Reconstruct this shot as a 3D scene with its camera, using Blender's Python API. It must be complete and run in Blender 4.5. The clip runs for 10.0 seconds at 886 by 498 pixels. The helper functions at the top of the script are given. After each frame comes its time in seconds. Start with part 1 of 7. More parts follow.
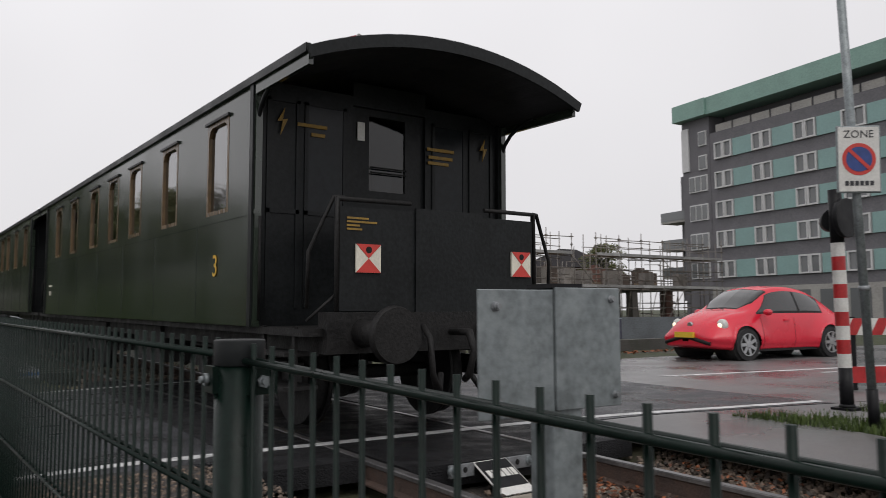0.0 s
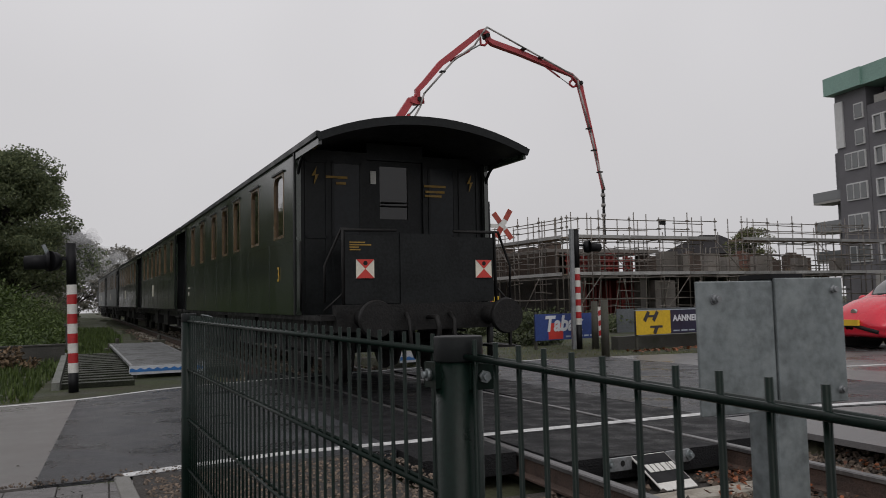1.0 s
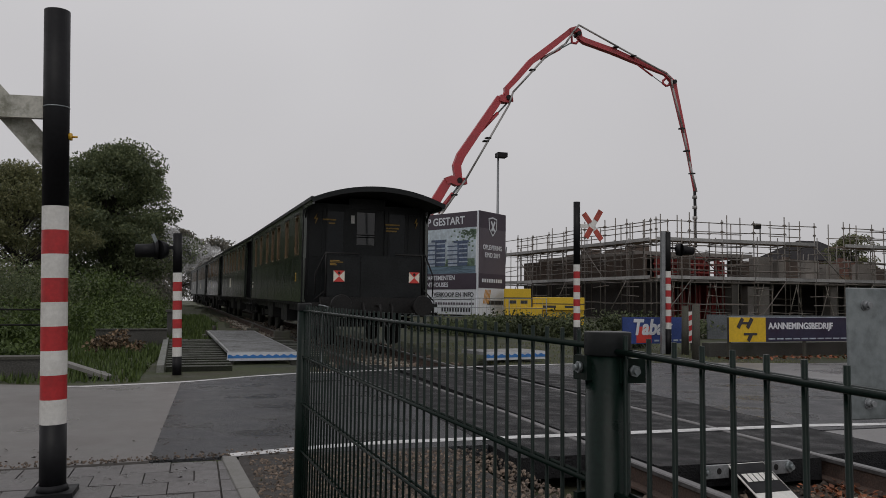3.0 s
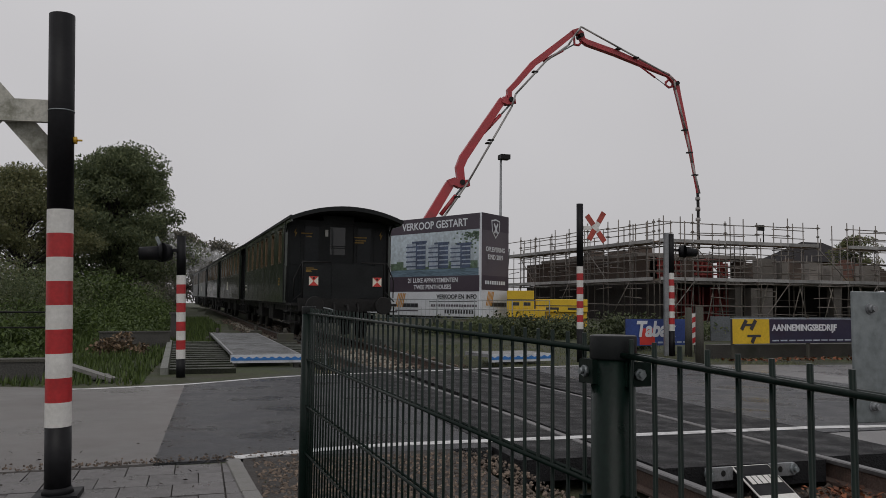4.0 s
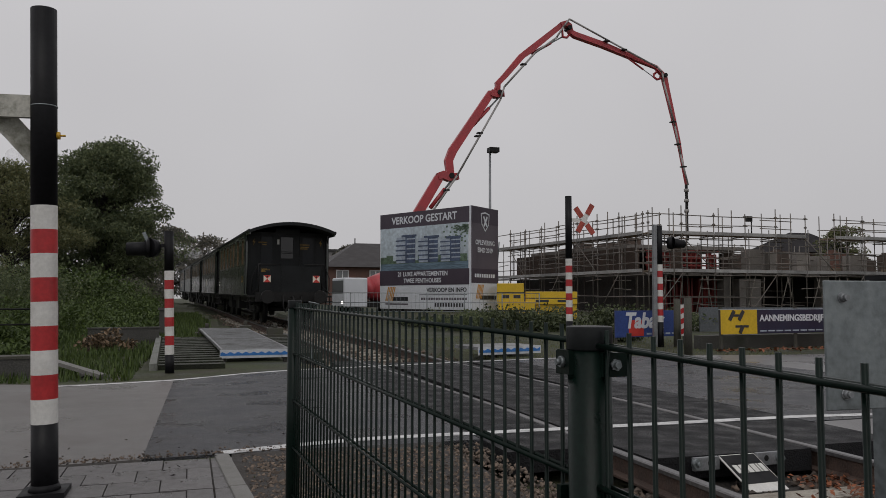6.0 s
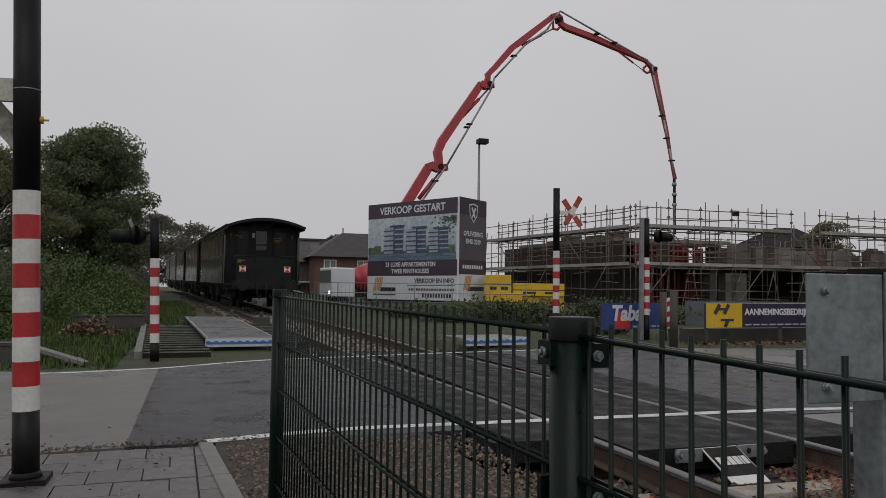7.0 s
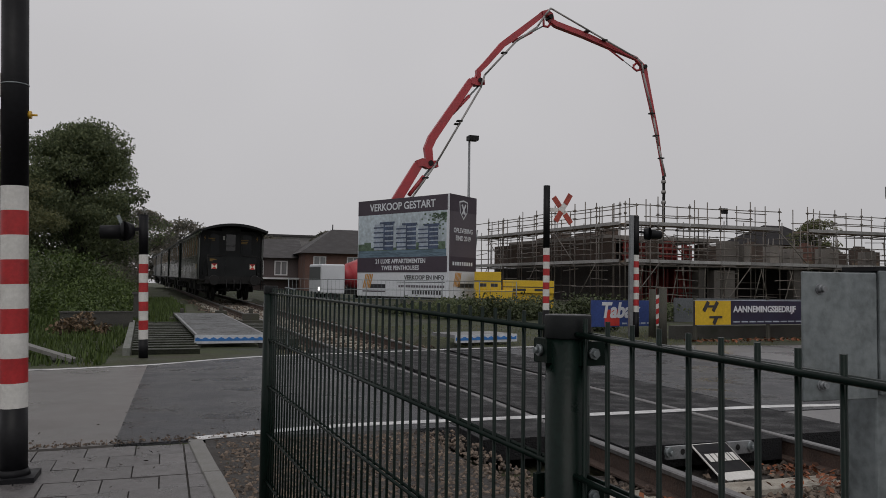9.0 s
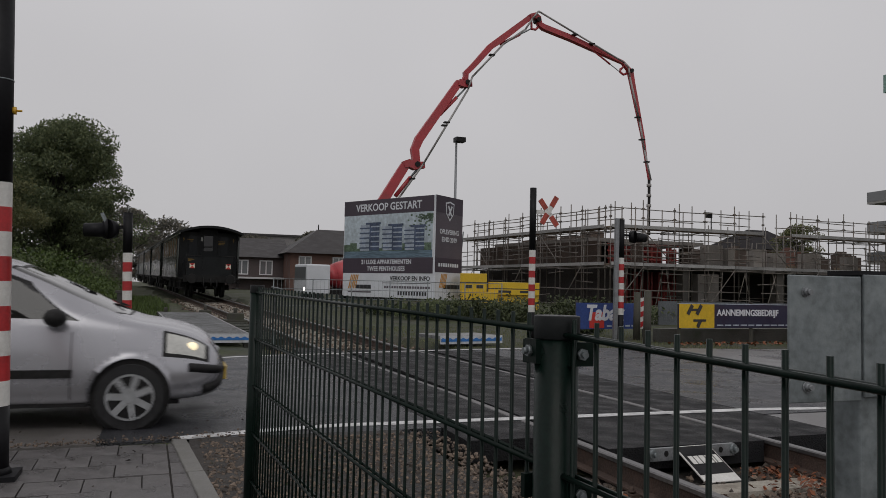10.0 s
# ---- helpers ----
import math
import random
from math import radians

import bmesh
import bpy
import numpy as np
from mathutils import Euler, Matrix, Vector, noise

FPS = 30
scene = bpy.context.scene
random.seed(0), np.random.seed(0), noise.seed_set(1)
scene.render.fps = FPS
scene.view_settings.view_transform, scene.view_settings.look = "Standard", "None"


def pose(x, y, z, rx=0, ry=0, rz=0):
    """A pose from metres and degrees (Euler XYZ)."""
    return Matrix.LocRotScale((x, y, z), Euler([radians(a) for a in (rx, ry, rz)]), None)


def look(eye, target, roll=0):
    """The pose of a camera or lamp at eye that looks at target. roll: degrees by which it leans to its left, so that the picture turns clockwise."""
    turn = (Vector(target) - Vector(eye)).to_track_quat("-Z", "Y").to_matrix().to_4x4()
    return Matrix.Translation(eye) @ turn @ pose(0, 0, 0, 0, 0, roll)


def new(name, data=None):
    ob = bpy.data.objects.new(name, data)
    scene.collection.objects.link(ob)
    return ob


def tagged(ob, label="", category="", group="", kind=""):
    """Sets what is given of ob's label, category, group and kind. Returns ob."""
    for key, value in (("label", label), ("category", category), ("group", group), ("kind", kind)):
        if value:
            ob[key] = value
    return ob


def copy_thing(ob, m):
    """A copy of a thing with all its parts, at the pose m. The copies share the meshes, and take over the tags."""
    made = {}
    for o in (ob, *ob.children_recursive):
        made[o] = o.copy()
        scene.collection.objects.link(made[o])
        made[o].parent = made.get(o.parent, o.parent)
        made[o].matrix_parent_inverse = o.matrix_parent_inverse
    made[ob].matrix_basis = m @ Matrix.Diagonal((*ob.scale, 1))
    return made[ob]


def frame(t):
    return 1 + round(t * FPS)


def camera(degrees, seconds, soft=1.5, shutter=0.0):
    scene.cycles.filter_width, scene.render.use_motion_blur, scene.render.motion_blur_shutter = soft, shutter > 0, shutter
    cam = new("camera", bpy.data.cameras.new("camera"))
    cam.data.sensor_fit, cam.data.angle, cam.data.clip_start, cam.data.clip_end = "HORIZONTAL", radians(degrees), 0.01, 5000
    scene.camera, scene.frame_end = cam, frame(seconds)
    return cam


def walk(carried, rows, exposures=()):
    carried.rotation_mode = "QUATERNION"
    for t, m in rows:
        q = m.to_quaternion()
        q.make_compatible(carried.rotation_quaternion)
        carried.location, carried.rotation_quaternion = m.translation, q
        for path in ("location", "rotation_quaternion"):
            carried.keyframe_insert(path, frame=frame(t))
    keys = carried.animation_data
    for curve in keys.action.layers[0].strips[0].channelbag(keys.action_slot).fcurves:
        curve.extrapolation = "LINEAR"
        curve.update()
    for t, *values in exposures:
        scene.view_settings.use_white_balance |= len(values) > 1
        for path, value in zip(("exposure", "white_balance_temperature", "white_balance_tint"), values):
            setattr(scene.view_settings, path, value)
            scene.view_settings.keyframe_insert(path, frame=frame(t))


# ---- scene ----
cam = camera(59.7, 10.0, soft=0.62, shutter=0.2)

# seconds, eye, target, roll
PATH = [
    (0, (-2.691, -5.848, 1.11), (-1.62, -4.167, 1.27), -0.3),
    (0.5, (-2.747, -5.803, 1.119), (-1.861, -4.017, 1.276), -1.3),
    (1, (-2.794, -5.803, 1.117), (-2.027, -3.961, 1.261), -1.3),
    (1.5, (-2.822, -5.806, 1.114), (-2.16, -3.921, 1.209), -0.2),
    (2, (-2.869, -5.832, 1.111), (-2.231, -3.94, 1.221), 0.9),
    (2.5, (-2.907, -5.839, 1.111), (-2.328, -3.929, 1.245), 0.9),
    (4, (-2.929, -5.844, 1.115), (-2.372, -3.929, 1.26), 0.6),
    (4.5, (-2.929, -5.852, 1.115), (-2.367, -3.939, 1.268), 0.9),
    (5, (-2.924, -5.856, 1.114), (-2.363, -3.942, 1.259), 0.8),
    (5.5, (-2.917, -5.855, 1.114), (-2.348, -3.943, 1.247), 0.2),
    (7, (-2.898, -5.844, 1.111), (-2.286, -3.942, 1.216), 0.7),
    (7.5, (-2.895, -5.839, 1.108), (-2.261, -3.944, 1.191), 0.8),
    (8, (-2.897, -5.839, 1.107), (-2.252, -3.948, 1.195), 0.9),
    (8.5, (-2.898, -5.835, 1.108), (-2.256, -3.943, 1.193), 0.9),
    (9, (-2.906, -5.837, 1.112), (-2.269, -3.944, 1.209), 0.8),
    (9.5, (-2.906, -5.833, 1.111), (-2.245, -3.947, 1.204), 0.7),
    (10, (-2.914, -5.838, 1.11), (-2.242, -3.956, 1.211), 1.3),
]
walk(cam, [(t, look(eye, target, roll)) for t, eye, target, roll in PATH],
     exposures=[(0, 0.6), (0.5, 0.38), (1, 0.22), (1.5, 0.12), (2.5, 0.04), (4, 0.02), (10, -0.02)])

# ---- world and light: an overcast, wet autumn day ----
world = bpy.data.worlds.new("overcast_sky")
scene.world = world
world.use_nodes = True
wn, wl = world.node_tree.nodes, world.node_tree.links
wn.clear()
w_out = wn.new("ShaderNodeOutputWorld")
w_bg = wn.new("ShaderNodeBackground")
w_sky = wn.new("ShaderNodeTexSky")
w_sky.sky_type = "NISHITA"
w_sky.sun_disc = False
w_sky.sun_elevation = radians(28)
w_sky.sun_rotation = radians(200)
w_grey = wn.new("ShaderNodeHueSaturation")
w_grey.inputs["Saturation"].default_value = 0.10
w_mix = wn.new("ShaderNodeMix")
w_mix.data_type = "RGBA"
w_mix.inputs[0].default_value = 0.93
# cloud deck: soft patches of slightly different grey
w_co = wn.new("ShaderNodeTexCoord")
w_noise = wn.new("ShaderNodeTexNoise")
w_noise.inputs["Scale"].default_value = 1.6
w_noise.inputs["Detail"].default_value = 3.0
w_ramp = wn.new("ShaderNodeValToRGB")
w_ramp.color_ramp.elements[0].position, w_ramp.color_ramp.elements[0].color = 0.3, (4.93, 4.83, 4.98, 1)
w_ramp.color_ramp.elements[1].position, w_ramp.color_ramp.elements[1].color = 0.7, (5.6, 5.5, 5.66, 1)
wl.new(w_co.outputs["Generated"], w_noise.inputs["Vector"])
wl.new(w_noise.outputs["Fac"], w_ramp.inputs["Fac"])
wl.new(w_sky.outputs["Color"], w_grey.inputs["Color"])
wl.new(w_grey.outputs["Color"], w_mix.inputs[6])
wl.new(w_ramp.outputs["Color"], w_mix.inputs[7])
# an overcast sky pales upwards
w_sep, w_lift, w_mul = wn.new("ShaderNodeSeparateXYZ"), wn.new("ShaderNodeMapRange"), wn.new("ShaderNodeVectorMath")
w_lift.inputs[1].default_value, w_lift.inputs[2].default_value = 0.0, 0.5
w_lift.inputs[3].default_value, w_lift.inputs[4].default_value = 0.88, 1.12
w_mul.operation = "MULTIPLY"
wl.new(w_co.outputs["Generated"], w_sep.inputs[0])
wl.new(w_sep.outputs["Z"], w_lift.inputs[0])
wl.new(w_mix.outputs[2], w_mul.inputs[0])
wl.new(w_lift.outputs[0], w_mul.inputs[1])
wl.new(w_mul.outputs[0], w_bg.inputs["Color"])
w_bg.inputs["Strength"].default_value = 0.1
wl.new(w_bg.outputs["Background"], w_out.inputs["Surface"])

sun_data = bpy.data.lights.new("sun", "SUN")
sun_data.energy, sun_data.angle, sun_data.color = 0.5, radians(40), (1.0, 0.97, 0.93)
sun = new("sun", sun_data)
sun.matrix_world = look((0, 0, 40), (9, 25, 0))


# ---- materials ----
def mat(name, color, rough=0.6, metal=0.0, var=0.25, scale=8.0, fine=60.0, bump=0.15, wet=0.0, spec=0.5, dirt=None, stretch=None, rand=0.0):
    """A surface with grain at two scales, a little relief, and roughness that changes with damp patches."""
    m = bpy.data.materials.new(name)
    m.use_nodes = True
    n, l = m.node_tree.nodes, m.node_tree.links
    b = n["Principled BSDF"]
    b.inputs["Metallic"].default_value = metal
    b.inputs["Specular IOR Level"].default_value = spec
    co = n.new("ShaderNodeTexCoord")
    vec = co.outputs["Object"]
    if stretch:
        mp = n.new("ShaderNodeMapping")
        mp.inputs["Scale"].default_value = stretch
        l.new(vec, mp.inputs["Vector"])
        vec = mp.outputs["Vector"]
    big, small = n.new("ShaderNodeTexNoise"), n.new("ShaderNodeTexNoise")
    big.inputs["Scale"].default_value, small.inputs["Scale"].default_value = scale, fine
    big.inputs["Detail"].default_value, small.inputs["Detail"].default_value = 5, 4
    l.new(vec, big.inputs["Vector"]), l.new(vec, small.inputs["Vector"])
    add = n.new("ShaderNodeMath")
    add.operation = "ADD"
    l.new(big.outputs["Fac"], add.inputs[0]), l.new(small.outputs["Fac"], add.inputs[1])
    ramp = n.new("ShaderNodeValToRGB")
    lo = tuple(max(0, c * (1 - var)) for c in color)
    hi = tuple(min(1, c * (1 + var)) for c in color)
    ramp.color_ramp.elements[0].position, ramp.color_ramp.elements[0].color = 0.40, (*lo, 1)
    ramp.color_ramp.elements[1].position, ramp.color_ramp.elements[1].color = 0.60, (*hi, 1)
    half = n.new("ShaderNodeMath")
    half.operation = "MULTIPLY"
    half.inputs[1].default_value = 0.5
    l.new(add.outputs[0], half.inputs[0]), l.new(half.outputs[0], ramp.inputs["Fac"])
    col = ramp.outputs["Color"]
    if dirt:
        # dirt: (colour, amount)
        dn, dr, dm = n.new("ShaderNodeTexNoise"), n.new("ShaderNodeValToRGB"), n.new("ShaderNodeMix")
        dn.inputs["Scale"].default_value, dn.inputs["Detail"].default_value = scale * 0.6, 8
        dn.inputs["Roughness"].default_value = 0.7
        l.new(vec, dn.inputs["Vector"]), l.new(dn.outputs["Fac"], dr.inputs["Fac"])
        dr.color_ramp.elements[0].position, dr.color_ramp.elements[1].position = 0.48, 0.68
        dr.color_ramp.elements[1].color = (dirt[1], dirt[1], dirt[1], 1)
        dm.data_type = "RGBA"
        dm.inputs[7].default_value = (*dirt[0], 1)
        l.new(dr.outputs["Color"], dm.inputs[0]), l.new(col, dm.inputs[6])
        col = dm.outputs[2]
    if rand:
        oi, hs, mr = n.new("ShaderNodeObjectInfo"), n.new("ShaderNodeHueSaturation"), n.new("ShaderNodeMapRange")
        mr.inputs[3].default_value, mr.inputs[4].default_value = 1 - rand, 1 + rand
        l.new(oi.outputs["Random"], mr.inputs[0]), l.new(mr.outputs[0], hs.inputs["Value"])
        l.new(col, hs.inputs["Color"])
        col = hs.outputs["Color"]
    l.new(col, b.inputs["Base Color"])
    rr = n.new("ShaderNodeMapRange")
    rr.inputs[1].default_value, rr.inputs[2].default_value = 0.35, 0.65
    rr.inputs[3].default_value, rr.inputs[4].default_value = max(0.03, rough * (1 - 0.25 - wet)), min(1, rough * 1.2)
    l.new(big.outputs["Fac"], rr.inputs[0]), l.new(rr.outputs[0], b.inputs["Roughness"])
    if bump:
        bp = n.new("ShaderNodeBump")
        bp.inputs["Strength"].default_value, bp.inputs["Distance"].default_value = bump, 0.02
        l.new(small.outputs["Fac"], bp.inputs["Height"]), l.new(bp.outputs["Normal"], b.inputs["Normal"])
    return m


def leaf_mat(name, color, var=0.45, rough=0.55, thin=0.0):
    """Foliage: each leaf clump takes its own shade."""
    m = bpy.data.materials.new(name)
    m.use_nodes = True
    n, l = m.node_tree.nodes, m.node_tree.links
    b = n["Principled BSDF"]
    g, ramp = n.new("ShaderNodeNewGeometry"), n.new("ShaderNodeValToRGB")
    r, gr, bl = color
    ramp.color_ramp.elements[0].color = (r * (1 - var), gr * (1 - var), bl * (1 - var), 1)
    ramp.color_ramp.elements[1].color = (min(1, r * (1 + var) * 1.15), gr * (1 + var), bl * (1 + var * 0.6), 1)
    l.new(g.outputs["Random Per Island"], ramp.inputs["Fac"])
    l.new(ramp.outputs["Color"], b.inputs["Base Color"])
    b.inputs["Roughness"].default_value = rough
    b.inputs["Specular IOR Level"].default_value = 0.3
    if thin:
        tl, mx = n.new("ShaderNodeBsdfTranslucent"), n.new("ShaderNodeMixShader")
        mx.inputs[0].default_value = thin
        l.new(ramp.outputs["Color"], tl.inputs["Color"])
        l.new(b.outputs[0], mx.inputs[1]), l.new(tl.outputs[0], mx.inputs[2]), l.new(mx.outputs[0], n["Material Output"].inputs["Surface"])
    return m


def glow(name, color, strength):
    m = bpy.data.materials.new(name)
    m.use_nodes = True
    b = m.node_tree.nodes["Principled BSDF"]
    b.inputs["Base Color"].default_value = (*color, 1)
    b.inputs["Emission Color"].default_value = (*color, 1)
    b.inputs["Emission Strength"].default_value = strength
    return m


def glass_mat(name, tint, rough=0.05, mixed=0.75):
    """A window pane: clear glass over a tinted, mirroring one."""
    m = bpy.data.materials.new(name)
    m.use_nodes = True
    n, l = m.node_tree.nodes, m.node_tree.links
    b = n["Principled BSDF"]
    b.inputs["Base Color"].default_value = (*tint, 1)
    b.inputs["Roughness"].default_value = rough
    b.inputs["Specular IOR Level"].default_value = 0.8
    tr, mx = n.new("ShaderNodeBsdfTransparent"), n.new("ShaderNodeMixShader")
    mx.inputs[0].default_value = mixed
    l.new(tr.outputs[0], mx.inputs[1]), l.new(b.outputs[0], mx.inputs[2])
    l.new(mx.outputs[0], n["Material Output"].inputs["Surface"])
    return m


def clear_glass(name, tint, least, rough=0.03):
    """A thin pane: clear straight on, mirroring at a slant."""
    m = bpy.data.materials.new(name)
    m.use_nodes = True
    n, l = m.node_tree.nodes, m.node_tree.links
    n.remove(n["Principled BSDF"])
    lw, pw, fr = n.new("ShaderNodeLayerWeight"), n.new("ShaderNodeMath"), n.new("ShaderNodeMapRange")
    gl, tr, mx = n.new("ShaderNodeBsdfGlossy"), n.new("ShaderNodeBsdfTransparent"), n.new("ShaderNodeMixShader")
    lw.inputs["Blend"].default_value, pw.operation, pw.inputs[1].default_value = 0.5, "POWER", 3.0
    fr.inputs[3].default_value, fr.inputs[4].default_value = least, 0.9
    l.new(lw.outputs["Facing"], pw.inputs[0]), l.new(pw.outputs[0], fr.inputs[0])
    gl.inputs["Roughness"].default_value = rough
    gl.inputs["Color"].default_value = (0.95, 0.95, 0.95, 1)
    tr.inputs["Color"].default_value = (*tint, 1)
    l.new(fr.outputs[0], mx.inputs[0]), l.new(tr.outputs[0], mx.inputs[1]), l.new(gl.outputs[0], mx.inputs[2])
    l.new(mx.outputs[0], n["Material Output"].inputs["Surface"])
    return m


ASPHALT = mat("wet_asphalt", (0.026, 0.027, 0.032), 0.46, var=0.85, scale=1.6, fine=70, bump=1.0, wet=0.35, dirt=((0.055, 0.054, 0.056), 0.45))
ROADGREY = mat("worn_concrete_road", (0.135, 0.126, 0.121), 0.55, var=0.14, scale=0.9, fine=120, bump=0.2, wet=0.3, dirt=((0.105, 0.095, 0.09), 0.6))
ROADFAR = mat("damp_road", (0.13, 0.125, 0.125), 0.4, var=0.2, scale=0.5, fine=70, bump=0.15, wet=0.4)
LINE = mat("road_paint", (0.62, 0.62, 0.62), 0.5, var=0.15, scale=6, fine=60, bump=0.2, dirt=((0.12, 0.12, 0.12), 0.85))
SOIL = mat("damp_soil", (0.034, 0.029, 0.026), 0.8, var=0.55, scale=5, fine=45, bump=1.0, dirt=((0.062, 0.054, 0.046), 0.7))
GRASS_G = mat("grass_ground", (0.034, 0.042, 0.014), 0.85, var=0.55, scale=0.9, fine=25, bump=0.8, dirt=((0.040, 0.032, 0.021), 0.9))
PAVER = mat("paving_stone", (0.105, 0.098, 0.098), 0.5, var=0.2, scale=6, fine=120, bump=0.3, wet=0.3, rand=0.16, dirt=((0.05, 0.05, 0.04), 0.5))
KERB = mat("kerb_concrete", (0.17, 0.165, 0.155), 0.6, var=0.15, scale=5, fine=90, bump=0.25, dirt=((0.08, 0.08, 0.06), 0.5))
RUBBER = mat("crossing_rubber", (0.013, 0.013, 0.0145), 0.62, var=0.4, scale=4, fine=90, bump=0.9, wet=0.15, rand=0.12, spec=0.2)
STEEL_RAIL = mat("rail_head", (0.155, 0.15, 0.15), 0.42, metal=0.7, var=0.25, scale=3, fine=40, bump=0.05)
RUST = mat("rail_rust", (0.065, 0.042, 0.033), 0.75, var=0.35, scale=8, fine=70, bump=0.35)
SLEEPER = mat("sleeper_concrete", (0.36, 0.33, 0.28), 0.75, var=0.2, scale=5, fine=80, bump=0.3, dirt=((0.11, 0.09, 0.07), 0.7))
STONE = leaf_mat("ballast_stone", (0.12, 0.105, 0.095), 0.6, 0.8)
DEADLEAF = leaf_mat("dead_leaf", (0.155, 0.060, 0.030), 0.65, 0.55)
GALV = mat("galvanised_steel", (0.205, 0.228, 0.235), 0.5, metal=0.5, var=0.22, scale=18, fine=70, bump=0.05, dirt=((0.34, 0.37, 0.375), 0.6))
GALV_DARK = mat("weathered_steel", (0.25, 0.26, 0.27), 0.5, metal=0.5, var=0.2, scale=8, fine=60, bump=0.08)
FENCE = mat("green_powder_coat", (0.0030, 0.0100, 0.0072), 0.34, var=0.25, scale=12, fine=120, bump=0.04, spec=0.17)
FENCECAP = mat("black_plastic", (0.007, 0.0085, 0.009), 0.45, var=0.2, scale=15, fine=100, bump=0.05, spec=0.25)
BLACK = mat("black_paint", (0.007, 0.007, 0.0085), 0.55, var=0.25, scale=4, fine=40, bump=0.06, spec=0.22)
RED = mat("red_paint", (0.42, 0.022, 0.025), 0.4, var=0.15, scale=6, fine=50, bump=0.05, dirt=((0.22, 0.02, 0.02), 0.5))
WHITE = mat("white_paint", (0.66, 0.65, 0.62), 0.45, var=0.08, scale=6, fine=50, bump=0.05, dirt=((0.42, 0.41, 0.37), 0.5))
MOSSWHITE = mat("mossy_white_board", (0.46, 0.45, 0.40), 0.6, var=0.15, scale=9, fine=60, bump=0.1, dirt=((0.10, 0.105, 0.06), 0.95))
COACH = mat("coach_green", (0.021, 0.030, 0.021), 0.20, var=0.2, scale=0.8, fine=14, bump=0.03, wet=0.1, spec=0.95)
COACHDARK = mat("coach_end_dark", (0.0095, 0.0108, 0.0115), 0.42, var=0.4, scale=2, fine=30, bump=0.08, spec=0.22)
COACHROOF = mat("coach_roof", (0.020, 0.020, 0.021), 0.5, var=0.3, scale=2, fine=30, bump=0.1)
COACHGREY = mat("coach_grey", (0.15, 0.16, 0.16), 0.4, var=0.2, scale=2, fine=30, bump=0.05)
UNDER = mat("undergear_black", (0.011, 0.0105, 0.0105), 0.65, var=0.5, scale=6, fine=40, bump=0.3, spec=0.3)
WOODTRIM = mat("varnished_wood", (0.13, 0.082, 0.038), 0.3, var=0.3, scale=5, fine=60, bump=0.1, stretch=(1, 1, 0.15))
FADEDYELLOW = mat("faded_yellow_lettering", (0.26, 0.155, 0.025), 0.6, var=0.2, scale=10, fine=50, bump=0)
YELLOW = mat("yellow_lettering", (0.62, 0.36, 0.03), 0.5, var=0.1, scale=10, fine=50, bump=0)
SIGNRED = mat("tail_sign_red", (0.55, 0.045, 0.035), 0.45, var=0.08, scale=10, fine=60, bump=0.02)
SIGNWHITE = mat("tail_sign_cream", (0.72, 0.68, 0.58), 0.45, var=0.08, scale=10, fine=60, bump=0.02)
PANE = clear_glass("coach_glass", (0.45, 0.46, 0.46), 0.12)
DOORPANE = clear_glass("door_glass", (0.16, 0.165, 0.17), 0.05)
ENDPANE = mat("dark_end_glass", (0.010, 0.012, 0.014), 0.22, var=0.3, scale=2, fine=20, bump=0.02, spec=0.22)
BPANE = glass_mat("window_glass", (0.17, 0.178, 0.182), 0.06, 0.94)
BOOMRED = mat("pump_red", (0.42, 0.046, 0.056), 0.45, var=0.12, scale=1.5, fine=20, bump=0.05, dirt=((0.24, 0.06, 0.06), 0.5))
BOOMPIPE = mat("delivery_pipe", (0.30, 0.29, 0.28), 0.5, metal=0.3, var=0.15, scale=3, fine=30, bump=0.05)


